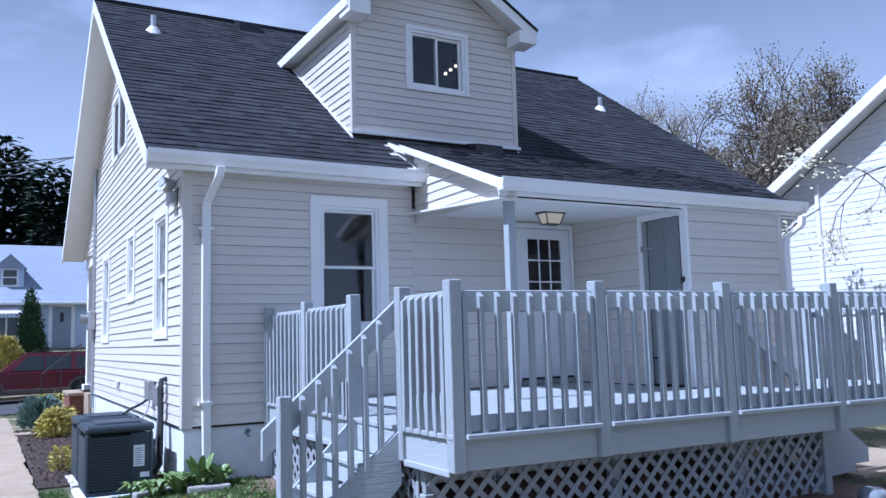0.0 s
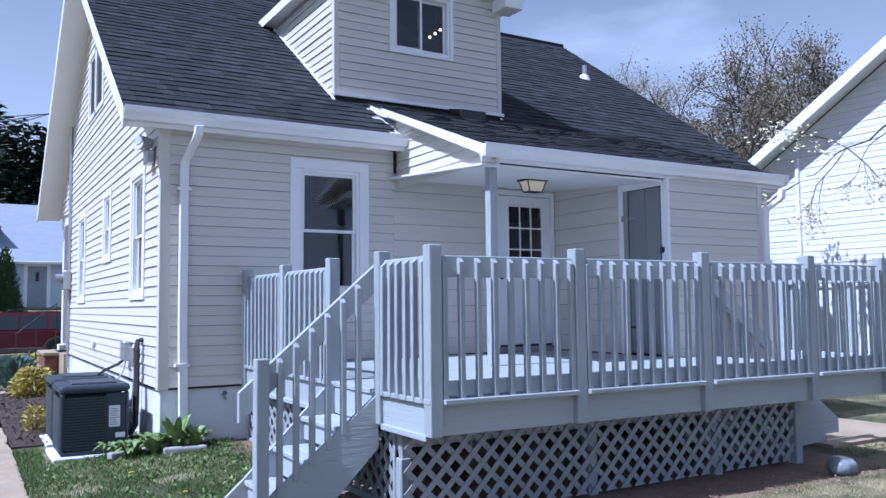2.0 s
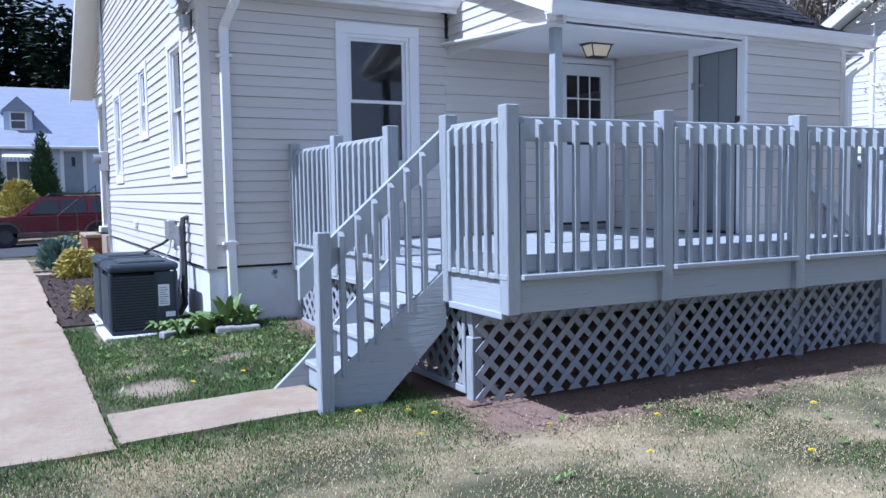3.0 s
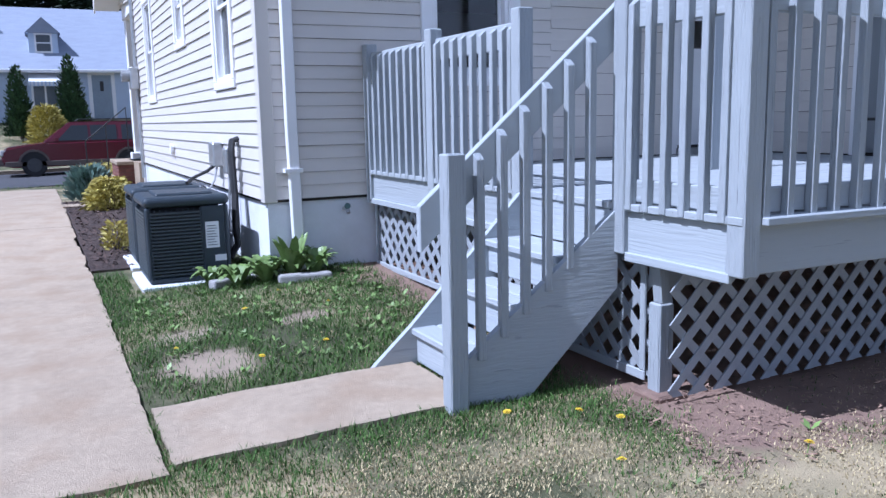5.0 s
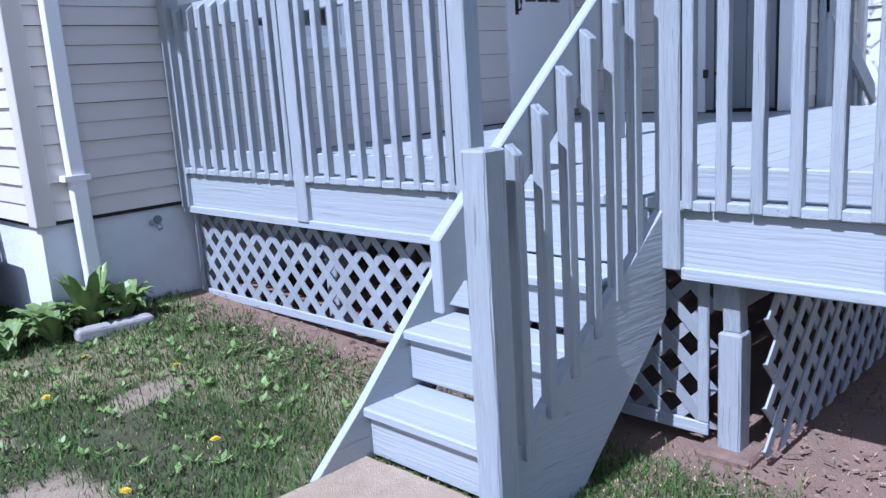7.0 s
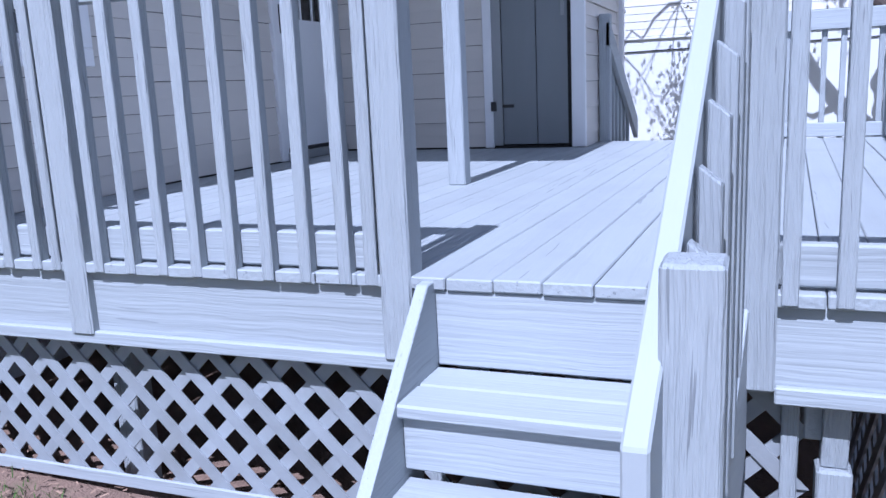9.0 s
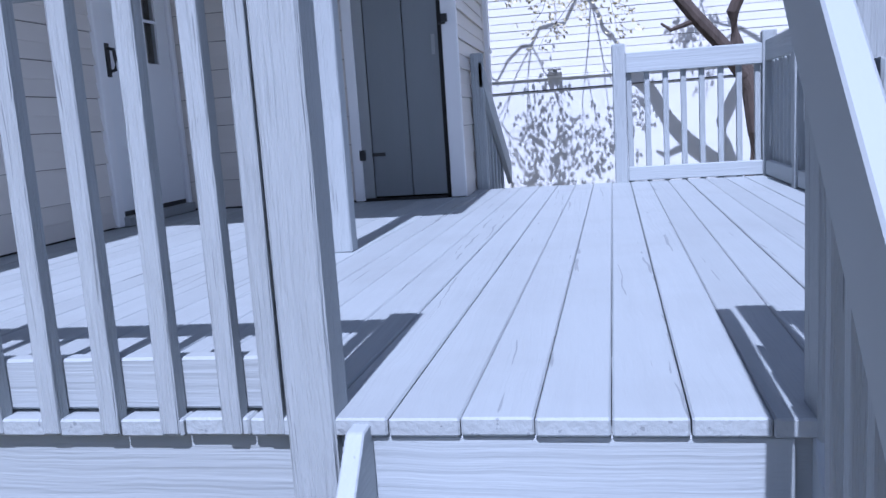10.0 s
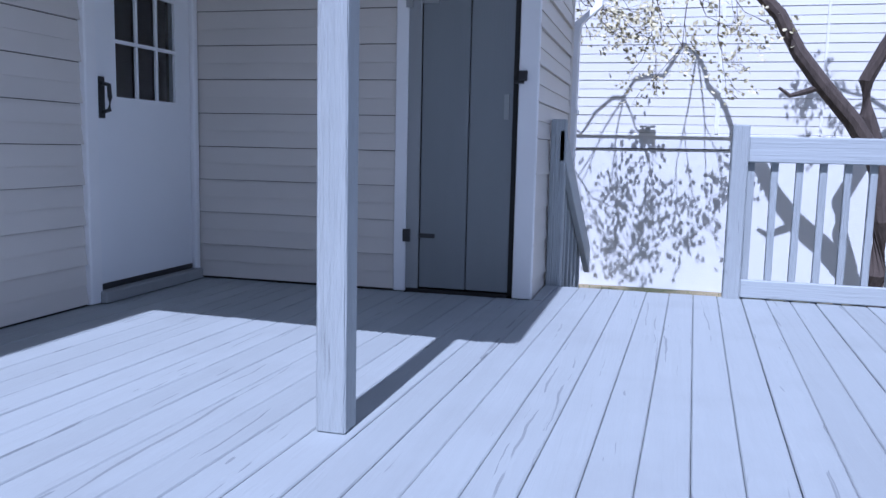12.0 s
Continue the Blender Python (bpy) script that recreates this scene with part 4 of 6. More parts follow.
for i in range(6):
    x = 1.955 + i * 0.112
    zt = 0.873 + hs * (x - 1.69) - 0.015
    zb = 0.13 + (x - 1.83) * 0.836 - 0.06
    bm = bmesh.new()
    box(bm, x - BAL / 2, 5.46, zb, x + BAL / 2, 5.46 + BAL, zt)
    for q in bm.verts:
        if q.co.z > (zb + zt) / 2 and q.co.y < 5.47:
            q.co.z -= 0.03
    bmesh.ops.bevel(bm, geom=bm.edges[:], offset=0.003, segments=1, affect="EDGES")
    part("baluster", skew(bm, 0.037), wood_z, newel)

# stairs and railing at the far side
far = thing("stair_railing", "grey wooden stair railing beside the storage room wall", "railing", "railings of the deck")
part("post", soft_box(DXB + 0.0, 6.445, 0.62, DXB + 0.09, 6.532, 1.825, r=0.006), wood_z, far)
def splay(bm):
    for q in bm.verts:
        q.co.y -= 0.10 * max(0.0, q.co.x - DXB)
    return bm


part("handrail", splay(prism_bm([(DXB + 0.0, 1.76), (DXB + 0.9, 0.98), (DXB + 0.9, 0.80), (DXB + 0.0, 1.58)], "y", 6.44, 6.478, 0.004)), wood_x, far)
for i in range(6):
    x = DXB + 0.14 + i * 0.12
    part("baluster", splay(soft_box(x - 0.018, 6.48, 0.80 - 0.866 * (x - DXB) + 0.0, x + 0.018, 6.515, 1.74 - 0.866 * (x - DXB), r=0.003)), wood_z, far)
fst = thing("deck_steps", "blue-grey wooden steps at the far end of the deck", "steps")
for k in range(3):
    x = DXB + 0.005 + k * 0.26
    part("tread", soft_box(x, 5.56, D - 0.2 * (k + 1) - 0.036, x + 0.27, 6.40, D - 0.2 * (k + 1), r=0.005), wood_y, fst)
    part("riser", boxes((x, 5.56, D - 0.2 * (k + 1) , x + 0.025, 6.40, D - 0.2 * k - 0.04)), wood_y, fst)
for yy in (5.55, 6.36):
    part("stringer", prism_bm([(DXB + 0.004, 0.60), (DXB + 0.004, 0.80), (DXB + 0.88, 0.20), (DXB + 0.88, 0.05), (DXB + 0.6, 0.05)], "y", yy, yy + 0.035), wood_x, fst)

# porch post
pp = thing("porch_post", "square grey wooden post holding up the porch roof", "post")
part("shaft", soft_box(4.530, 6.703, D, 4.619, 6.792, CZ(6.7), r=0.006), wood_z, pp)


# ---- lattice ----
def lattice(label, axis, c0, c1, plane, z0, z1, gap=0.106, width=0.04, frame=True):
    """Crossed slats between z0 and z1 (functions of the run) along axis."""
    t = thing("lattice_panel", label, "lattice", "lattice under the deck")
    for layer, s in ((0, 1), (1, -1)):
        k = c0 - 1.2
        while k < c1 + 1.2:
            # the slat's middle line: c = k + s * (z - zmid)
            za, zb = z0, z1
            zm = (z0 + z1) / 2
            ca, cb = k + s * (za - zm), k + s * (zb - zm)
            lo, hi = 0.0, 1.0
            for bound, sign in ((c0, 1), (c1, -1)):
                fa, fb = sign * (ca - bound), sign * (cb - bound)
                if fa < 0 and fb < 0:
                    lo, hi = 1, 0
                elif fa < 0:
                    lo = max(lo, fa / (fa - fb))
                elif fb < 0:
                    hi = min(hi, fa / (fa - fb))
            if hi - lo > 0.03:
                p, q = (ca + (cb - ca) * lo, za + (zb - za) * lo), (ca + (cb - ca) * hi, za + (zb - za) * hi)
                h = width / 2 * 1.414
                d0 = plane + layer * 0.0085
                bm = bmesh.new()
                pts = [(p[0] - h, p[1]), (p[0] + h, p[1]), (q[0] + h, q[1]), (q[0] - h, q[1])]
                prism(bm, pts, "y" if axis == "x" else "x", d0, d0 + 0.008)
                part("slat", bm, lattice_paint, t)
            k += gap * 1.414
    if frame:
        L = lambda a, b, za, zb, d0, d1: soft_box(*((a, plane + d0, za, b, plane + d1, zb) if axis == "x" else (plane + d0, a, za, plane + d1, b, zb)), r=0.004)
        part("bottom_strip", L(c0, c1, z0 - 0.025, z0 + 0.022, -0.014, -0.001), wood_x if axis == "x" else wood_y, t)
        part("top_strip", L(c0 + 0.04, c1 - 0.04, z1 - 0.035, z1 + 0.005, -0.014, -0.001), wood_x if axis == "x" else wood_y, t)
        part("end_strip", L(c0, c0 + 0.04, z0 + 0.022, z1, -0.014, -0.001), wood_z, t)
        part("end_strip", L(c1 - 0.04, c1, z0 + 0.022, z1, -0.014, -0.001), wood_z, t)
    return t


lattice("painted wooden lattice beside the steps, in sun", "y", 6.26, W - 0.02, 2.715, 0.075, 0.60)
lattice("painted wooden lattice panel behind the steps", "y", 5.24, 6.20, 2.735, 0.03, 0.62)
lattice("painted wooden lattice along the front under the deck, in shade", "x", 2.705, 6.72, 5.02, -0.01, 0.66, frame=False)
lattice("painted wooden lattice under the far end of the deck", "y", 5.05, BY - 0.03, 6.76, 0.0, 0.62)


# ---- fixtures on the house ----
def downspout(label, pts, w=0.085, d=0.06):
    """A square pipe along points (x, y, z), with two straps."""
    t = thing("downspout", label, "downspout")
    bm = bmesh.new()
    rings = []
    for i, p in enumerate(pts):
        rings.append([bm.verts.new((p[0] + a * w / 2, p[1] + b * d / 2, p[2])) for a, b in ((-1, -1), (1, -1), (1, 1), (-1, 1))])
    for a, b in zip(rings, rings[1:]):
        for k in range(4):
            bm.faces.new((a[k], a[(k + 1) % 4], b[(k + 1) % 4], b[k]))
    bm.faces.new(rings[0])
    bm.faces.new(rings[-1])
    bmesh.ops.bevel(bm, geom=[e for e in bm.edges], offset=0.008, segments=1, affect="EDGES")
    part("pipe", bm, white_trim, t)
    return t


ds = downspout("white square metal downspout at the house corner", [(2.08, 8.14, 3.22), (2.07, 8.16, 3.12), (2.02, 8.48, 2.90), (2.02, 8.50, 2.80), (2.02, 8.505, 1.2), (2.03, 8.51, 0.72), (2.04, 8.51, 0.16)])
for z in (2.62, 0.85):
    part("strap", boxes((1.95, 8.465, z, 2.09, 8.548, z + 0.03)), white_trim, ds)
ds2 = downspout("white square metal downspout at the porch gutter end", [(8.52, 6.385, 2.78), (8.50, 6.39, 2.66), (8.375, 6.52, 2.52), (8.37, 6.53, 2.40), (8.37, 6.53, 0.2)])
part("strap", boxes((8.31, 6.49, 1.9, 8.43, 6.57, 1.93)), white_trim, ds2)

# flood lamp on the gable
fl = thing("flood_light", "white outdoor floodlight box with a round lamp", "floodlight")
part("box", soft_box(XL - 0.10, 8.83, 2.93, XL - 0.013, 9.01, 3.07, r=0.012), galv, fl)
bm = bmesh.new()
bmesh.ops.create_cone(bm, segments=20, radius1=0.085, radius2=0.055, depth=0.12, cap_ends=True, matrix=pose(XL - 0.12, 8.90, 3.15, 70, 0, -60))
part("lamp_head", bm, galv, fl)
bm = bmesh.new()
bmesh.ops.create_cone(bm, segments=20, radius1=0.07, radius2=0.07, depth=0.01, cap_ends=True, matrix=pose(XL - 0.165, 8.865, 3.125, 70, 0, -60))
part("lens", bm, mat("frosted_lens", (0.5, 0.5, 0.48), 0.2), fl, "dull round lens")
part("cable", tubes(([(XL - 0.02, 8.78, 3.10), (XL - 0.03, 8.75, 2.95), (XL - 0.02, 8.77, 2.81)], 0.006), sides=5), black_metal, fl)

# electrical boxes, line set, conduit, meter
eb = thing("disconnect_box", "small grey electrical box on the gable wall", "electrical box", "boxes by the condensers")
part("body", soft_box(XL - 0.10, 10.0, 0.84, XL - 0.012, 10.22, 1.06, r=0.01), galv, eb)
eb2 = thing("disconnect_box", "small grey electrical box beside the refrigerant lines", "electrical box", "boxes by the condensers")
part("body", soft_box(XL - 0.09, 9.50, 0.80, XL - 0.012, 9.66, 1.02, r=0.01), galv, eb2)
ls = thing("line_set", "bundle of dark insulated refrigerant lines on the wall", "pipes")
for k, (dy, r) in enumerate(((0.0, 0.026), (0.055, 0.02), (-0.045, 0.014))):
    part("pipe", tubes(([(XL - 0.01, 9.36 + dy, 1.10), (XL - 0.06, 9.34 + dy, 1.09), (XL - 0.075, 9.33 + dy, 1.0), (XL - 0.07, 9.31 + dy, 0.65), (XL - 0.08 - 0.01 * k, 9.26 + dy, 0.4), (XL - 0.09, 9.22 + dy, 0.22), (XL - 0.16, 9.2 + dy, 0.12)], r)), mat("black_insulation", (0.03, 0.03, 0.032), 0.8), ls)
wh = mat("grey_whip", (0.30, 0.31, 0.32), 0.5)
cb = thing("cable_whip", "grey flexible electrical whip to the condenser", "cable")
part("cable", tubes(([(XL - 0.06, 10.1, 0.86), (XL - 0.16, 10.05, 0.80), (XL - 0.30, 9.9, 0.76), (XL - 0.38, 9.8, 0.72)], 0.016)), black_metal, cb)
part("cable", tubes(([(XL - 0.06, 10.05, 0.86), (XL - 0.10, 10.0, 0.72), (XL - 0.2, 9.8, 0.64), (XL - 0.3, 9.62, 0.70)], 0.009)), wh, cb)
part("cable", tubes(([(XL - 0.05, 9.58, 0.80), (XL - 0.07, 9.56, 0.5), (XL - 0.10, 9.5, 0.30), (XL - 0.09, 9.4, 0.28), (XL - 0.06, 9.36, 0.5)], 0.010)), wh, cb)
cv = thing("pvc_pump", "grey plastic condensate pipe stub at the wall foot", "pipe")
part("pipe", tubes(([(XL - 0.09, 9.62, 0.09), (XL - 0.09, 9.62, 0.36)], 0.05), sides=12), galv, cv)
cd = thing("service_conduit", "grey service cable and electric meter on the gable wall", "electric meter")
part("conduit", tubes(([(XL - 0.035, 16.2, 5.1), (XL - 0.035, 16.16, 3.0), (XL - 0.035, 16.14, 0.4)], 0.03)), galv, cd)
part("meter_box", soft_box(XL - 0.14, 15.98, 1.78, XL - 0.012, 16.28, 2.12, r=0.015), galv, cd)
bm = bmesh.new()
bmesh.ops.create_cone(bm, segments=20, radius1=0.085, radius2=0.08, depth=0.12, cap_ends=True, matrix=pose(XL - 0.2, 16.13, 1.98, 0, 90, 0))
part("meter", bm, mat("meter_glass", (0.25, 0.26, 0.27), 0.1), cd)
vh = thing("dryer_vent", "small round vent cover on the siding", "vent")
bm = bmesh.new()
bmesh.ops.create_cone(bm, segments=16, radius1=0.07, radius2=0.06, depth=0.04, cap_ends=True, matrix=pose(XL - 0.035, 12.95, 0.93, 0, 90, 0))
part("cover", bm, white_trim, vh)
fc = thing("hose_faucet", "small outdoor faucet on the foundation", "faucet")
part("spout", tubes(([(2.45, W + 0.03, 0.54), (2.45, W - 0.05, 0.54), (2.45, W - 0.08, 0.51)], 0.017)), galv, fc)
bm = bmesh.new()
bmesh.ops.create_cone(bm, segments=14, radius1=0.024, radius2=0.024, depth=0.015, cap_ends=True, matrix=pose(2.45, W - 0.06, 0.565, 70, 0, 0))
part("handle", bm, mat("green_handle", (0.08, 0.14, 0.13), 0.4), fc)
wires = thing("service_drop", "overhead cable to the gable wall", "cable")
for k in range(3):
    part("wire", tubes(([(XL - 0.04, 16.2, 5.12 - 0.05 * k), (0.6 - 0.2 * k, 19, 5.1 + 0.1 * k), (-6, 29, 6.3), (-14, 38, 7.6)], 0.009), sides=5), black_metal, wires)

# roof pipes and vents
for x, y in ((2.09, 12.16), (9.9, 11.5)):
    v = thing("vent_pipe", "short plumbing vent pipe with metal flashing on the roof", "vent pipe", "roof vents")
    z = roof_z(y)
    part("pipe", tubes(([(x, y, z - 0.05), (x, y, z + 0.26)], 0.042), sides=12), galv, v)
    bm = bmesh.new()
    bmesh.ops.create_cone(bm, segments=16, radius1=0.13, radius2=0.05, depth=0.10, cap_ends=True, matrix=pose(x, y, z + 0.05, math.degrees(math.atan(SLOPE)) * 0.6, 0, 0))
    box(bm, x - 0.16, y - 0.12, z - 0.075, x + 0.16, y - 0.1, z - 0.06)
    part("flashing", bm, white_trim, v)
for x, y, s, zz in ((3.75, 13.1, SLOPE, None), (5.64, 8.84, PSLOPE, PEAVE_Z + PSLOPE * (8.84 - PEAVE_Y))):
    v = thing("roof_vent", "low black box vent on the roof", "roof vent", "roof vents")
    z = roof_z(y) if zz is None else zz
    bm = bmesh.new()
    prism(bm, [(y - 0.16, z - 0.16 * s + 0.02), (y - 0.16, z + 0.07), (y + 0.16, z + 0.16 * s + 0.08), (y + 0.16, z + 0.16 * s)], "x", x - 0.18, x + 0.18)
    part("hood", bm, black_metal, v)

# porch ceiling lamp
pl = thing("porch_lamp", "bronze flush ceiling lamp with frosted glass, lit", "ceiling lamp")
lx, ly, lz = 5.63, 7.47, CZ(7.47)
part("canopy", soft_box(lx - 0.15, ly - 0.10, lz - 0.022, lx + 0.15, ly + 0.10, lz + 0.0, r=0.006), black_metal, pl)
bm = bmesh.new()
hexa(bm, [(lx - 0.085, ly - 0.055, lz - 0.135), (lx + 0.085, ly - 0.055, lz - 0.135), (lx + 0.085, ly + 0.055, lz - 0.135), (lx - 0.085, ly + 0.055, lz - 0.135)], [(lx - 0.125, ly - 0.08, lz - 0.024), (lx + 0.125, ly - 0.08, lz - 0.024), (lx + 0.125, ly + 0.08, lz - 0.024), (lx - 0.125, ly + 0.08, lz - 0.024)])
part("shade", bm, glow("lit_frosted_glass", (0.62, 0.50, 0.33), 0.22), pl)
for sx in (-1, 1):
    for sy in (-1, 1):
        part("rib", tubes(([(lx + sx * 0.128, ly + sy * 0.082, lz - 0.02), (lx + sx * 0.088, ly + sy * 0.058, lz - 0.138)], 0.007), sides=5), black_metal, pl)
part("bottom_ring", boxes((lx - 0.092, ly - 0.062, lz - 0.145, lx + 0.092, ly + 0.062, lz - 0.136)), black_metal, pl)
up = thing("ceiling_lamp", "lit multi-bulb ceiling lamp inside the dormer room", "ceiling lamp")
part("rod", tubes(([(6.02, 10.3, 5.80), (6.02, 10.3, 5.48)], 0.012), ([(5.92, 10.3, 5.41), (6.12, 10.3, 5.55)], 0.009)), black_metal, up)
for k in range(3):
    bm = bmesh.new()
    bmesh.ops.create_icosphere(bm, subdivisions=2, radius=0.024, matrix=Matrix.Translation((5.93 + 0.09 * k, 10.3, 5.36 + 0.07 * k)))
    part("bulb", bm, glow("warm_bulb", (1.0, 0.75, 0.4), 3.0), up)


# ---- condensers ----
ac_slat = mat("condenser_louvre_paint", (0.055, 0.07, 0.08), 0.4, vary=0.15, grain=30)
ac_body = mat("condenser_paint", (0.028, 0.040, 0.052), 0.45, vary=0.15, grain=30)
paper = mat("label_paper", (0.72, 0.73, 0.74), 0.5, vary=0.02)
ink = mat("label_ink", (0.12, 0.13, 0.15), 0.6, vary=0.02)


def condenser(x, y, w=0.64, d=0.66, h=0.685):
    g = gz(x, y)
    pad = thing("condenser_pad", "light plastic pad under the air conditioner", "equipment pad", "condenser pads")
    part("slab", soft_box(x - 0.06, y - 0.06, g - 0.06, x + w + 0.05, y + d + 0.06, g + 0.025, r=0.012), stucco, pad)
    z = g + 0.026
    t = thing("air_conditioner", "black louvred outdoor air conditioner on a pale pad", "air conditioner", "air conditioners by the gable wall")
    part("base", soft_box(x + 0.01, y + 0.01, z, x + w - 0.01, y + d - 0.01, z + 0.05, r=0.01), ac_body, t)
    part("coil", soft_box(x + 0.035, y + 0.035, z + 0.05, x + w - 0.035, y + d - 0.035, z + h - 0.09, r=0.03), black_metal, t)
    for i, (cx, cy) in enumerate(((x, y), (x + w - 0.045, y), (x, y + d - 0.045), (x + w - 0.045, y + d - 0.045))):
        part("corner_post", soft_box(cx, cy, z + 0.02, cx + 0.045, cy + 0.045, z + h - 0.08, r=0.02, seg=3), ac_body, t)
    part("service_panel", soft_box(x + w * 0.66, y - 0.004, z + 0.03, x + w - 0.04, y + 0.03, z + h - 0.09, r=0.006), ac_body, t)
    n = 19
    for i in range(n):
        zz = z + 0.06 + i * (h - 0.17) / n
        for a in ((x + 0.035, y - 0.004, x + w * 0.66, y + 0.022), (x - 0.004, y + 0.035, x + 0.022, y + d - 0.035), (x + 0.045, y + d - 0.022, x + w - 0.045, y + d - 0.004)):
            bm = bmesh.new()
            box(bm, a[0], a[1], zz, a[2], a[3], zz + 0.012)
            part("louvre", bm, ac_slat, t)
    for i in range(9):
        xx = x + 0.07 + i * (w * 0.6) / 9
        part("louvre_bar", boxes((xx, y + 0.001, z + 0.05, xx + 0.006, y + 0.006, z + h - 0.1)), ac_body, t)
        yy = y + 0.07 + i * (d - 0.12) / 9
        part("louvre_bar", boxes((x + 0.001, yy, z + 0.05, x + 0.006, yy + 0.006, z + h - 0.1)), ac_body, t)
    part("top_cover", soft_box(x - 0.012, y - 0.012, z + h - 0.085, x + w + 0.012, y + d + 0.012, z + h, r=0.042, seg=4), ac_body, t)
    part("fan_grille", soft_box(x + 0.10, y + 0.10, z + h - 0.01, x + w - 0.10, y + d - 0.10, z + h + 0.018, r=0.012), ac_body, t)
    part("rating_label", boxes((x + w * 0.70, y - 0.007, z + 0.26, x + w * 0.70 + 0.105, y - 0.005, z + 0.47)), paper, t, "white rating label")
    for i in range(8):
        part("print_line", boxes((x + w * 0.70 + 0.012, y - 0.009, z + 0.28 + i * 0.022, x + w * 0.70 + 0.09 - 0.01 * (i % 3), y - 0.0075, z + 0.286 + i * 0.022)), ink, t)
    part("badge", boxes((x + w * 0.80, y - 0.007, z + 0.15, x + w * 0.80 + 0.09, y - 0.005, z + 0.20)), paper, t, "small pale badge")
    return t


condenser(0.965, 8.955)
condenser(0.985, 9.98)

# ---- planting ----
def leaf_blade(bm, base, tip, width, droop=0.0, n=4):
    """A pointed, arched leaf with a fold along its middle."""
    base, tip = Vector(base), Vector(tip)
    d = tip - base
    side_v = d.cross(Vector((0, 0, 1)))
    side_v = side_v.normalized() if side_v.length > 1e-6 else Vector((1, 0, 0))
    rows = []
    for i in range(n + 1):
        s = i / n
        c = base + d * s + Vector((0, 0, droop * math.sin(math.pi * s)))
        w = width * math.sin(math.pi * (0.12 + 0.88 * s)) ** 0.8 * (1 if i < n else 0.05)
        rows.append([bm.verts.new(c - side_v * w + Vector((0, 0, w * 0.35))), bm.verts.new(c), bm.verts.new(c + side_v * w + Vector((0, 0, w * 0.35)))])
    for a, b in zip(rows, rows[1:]):
        bm.faces.new((a[0], a[1], b[1], b[0]))
        bm.faces.new((a[1], a[2], b[2], b[1]))


hosta_leaf = mat("hosta_leaf", (0.17, 0.25, 0.07), 0.45, vary=0.25, grain=30, bump=0.1, per_island=0.35)
grass_leaf = mat("grass_blade", (0.07, 0.125, 0.03), 0.8, spec=0.15, vary=0.3, grain=3, bump=0, per_island=0.45)
straw = mat("dry_grass_blade", (0.43, 0.355, 0.20), 0.9, spec=0.15, vary=0.25, grain=3, bump=0, per_island=0.4)
yellow_leaf = mat("yellow_shrub_leaf", (0.42, 0.36, 0.08), 0.6, vary=0.25, grain=20, bump=0, per_island=0.35)
blue_leaf = mat("blue_green_leaf", (0.16, 0.24, 0.20), 0.6, vary=0.25, grain=20, bump=0, per_island=0.3)
dark_leaf = mat("dark_evergreen", (0.022, 0.042, 0.020), 0.8, vary=0.4, grain=6, bump=0, per_island=0.5)
cedar_leaf = mat("cedar_leaf", (0.035, 0.075, 0.025), 0.8, vary=0.35, grain=6, bump=0, per_island=0.45)
bark = mat("grey_bark", (0.085, 0.066, 0.058), 0.95, vary=0.35, grain=25, fine=90, bump=1.0, stretch=(1, 1, 0.3))
petal = mat("cream_blossom", (0.56, 0.51, 0.34), 0.7, vary=0.15, grain=30, bump=0, per_island=0.3)
bud_leaf = mat("budding_leaf", (0.17, 0.14, 0.085), 0.8, vary=0.3, grain=4, bump=0, per_island=0.5)
rng2 = random.Random(11)


def hosta(x, y, r, n, h):
    t = thing("hosta_plant", "bright green hosta clump in the bed at the wall foot", "hosta", "hostas by the foundation")
    for i in range(n):
        a = i * 2.4 + rng2.random()
        rr = r * rng2.uniform(0.55, 1.0)
        bm = bmesh.new()
        z = gz(x, y)
        leaf_blade(bm, (x + 0.03 * math.cos(a), y + 0.03 * math.sin(a), z), (x + rr * math.cos(a), y + rr * math.sin(a), z + h * rng2.uniform(0.25, 1.0)), rng2.uniform(0.02, 0.042), droop=0.06)
        part("leaf", bm, hosta_leaf, t)


for x, y, r, n, h in ((1.95, 8.40, 0.22, 40, 0.34), (1.75, 8.42, 0.22, 36, 0.18), (1.55, 8.50, 0.20, 32, 0.14), (2.12, 8.36, 0.20, 30, 0.20), (1.40, 8.70, 0.18, 26, 0.12)):
    hosta(x, y, r, n, h)
stone_mat = mat("grey_edging_stone", (0.33, 0.32, 0.31), 0.9, vary=0.2, grain=18, bump=0.7)
for x0, y0, ang in ((1.36, 8.55, 20), (1.80, 8.26, -8)):
    bm = soft_box(-0.0, -0.05, 0.0, 0.40, 0.05, 0.07, r=0.015, seg=2)
    ob = finish("edging_stone", bm, stone_mat)
    ob.matrix_basis = pose(x0, y0, gz(x0, y0) - 0.005, 0, 0, ang)
    tagged(ob, "grey stone edging block beside the hostas", "edging stone", "edging stones")


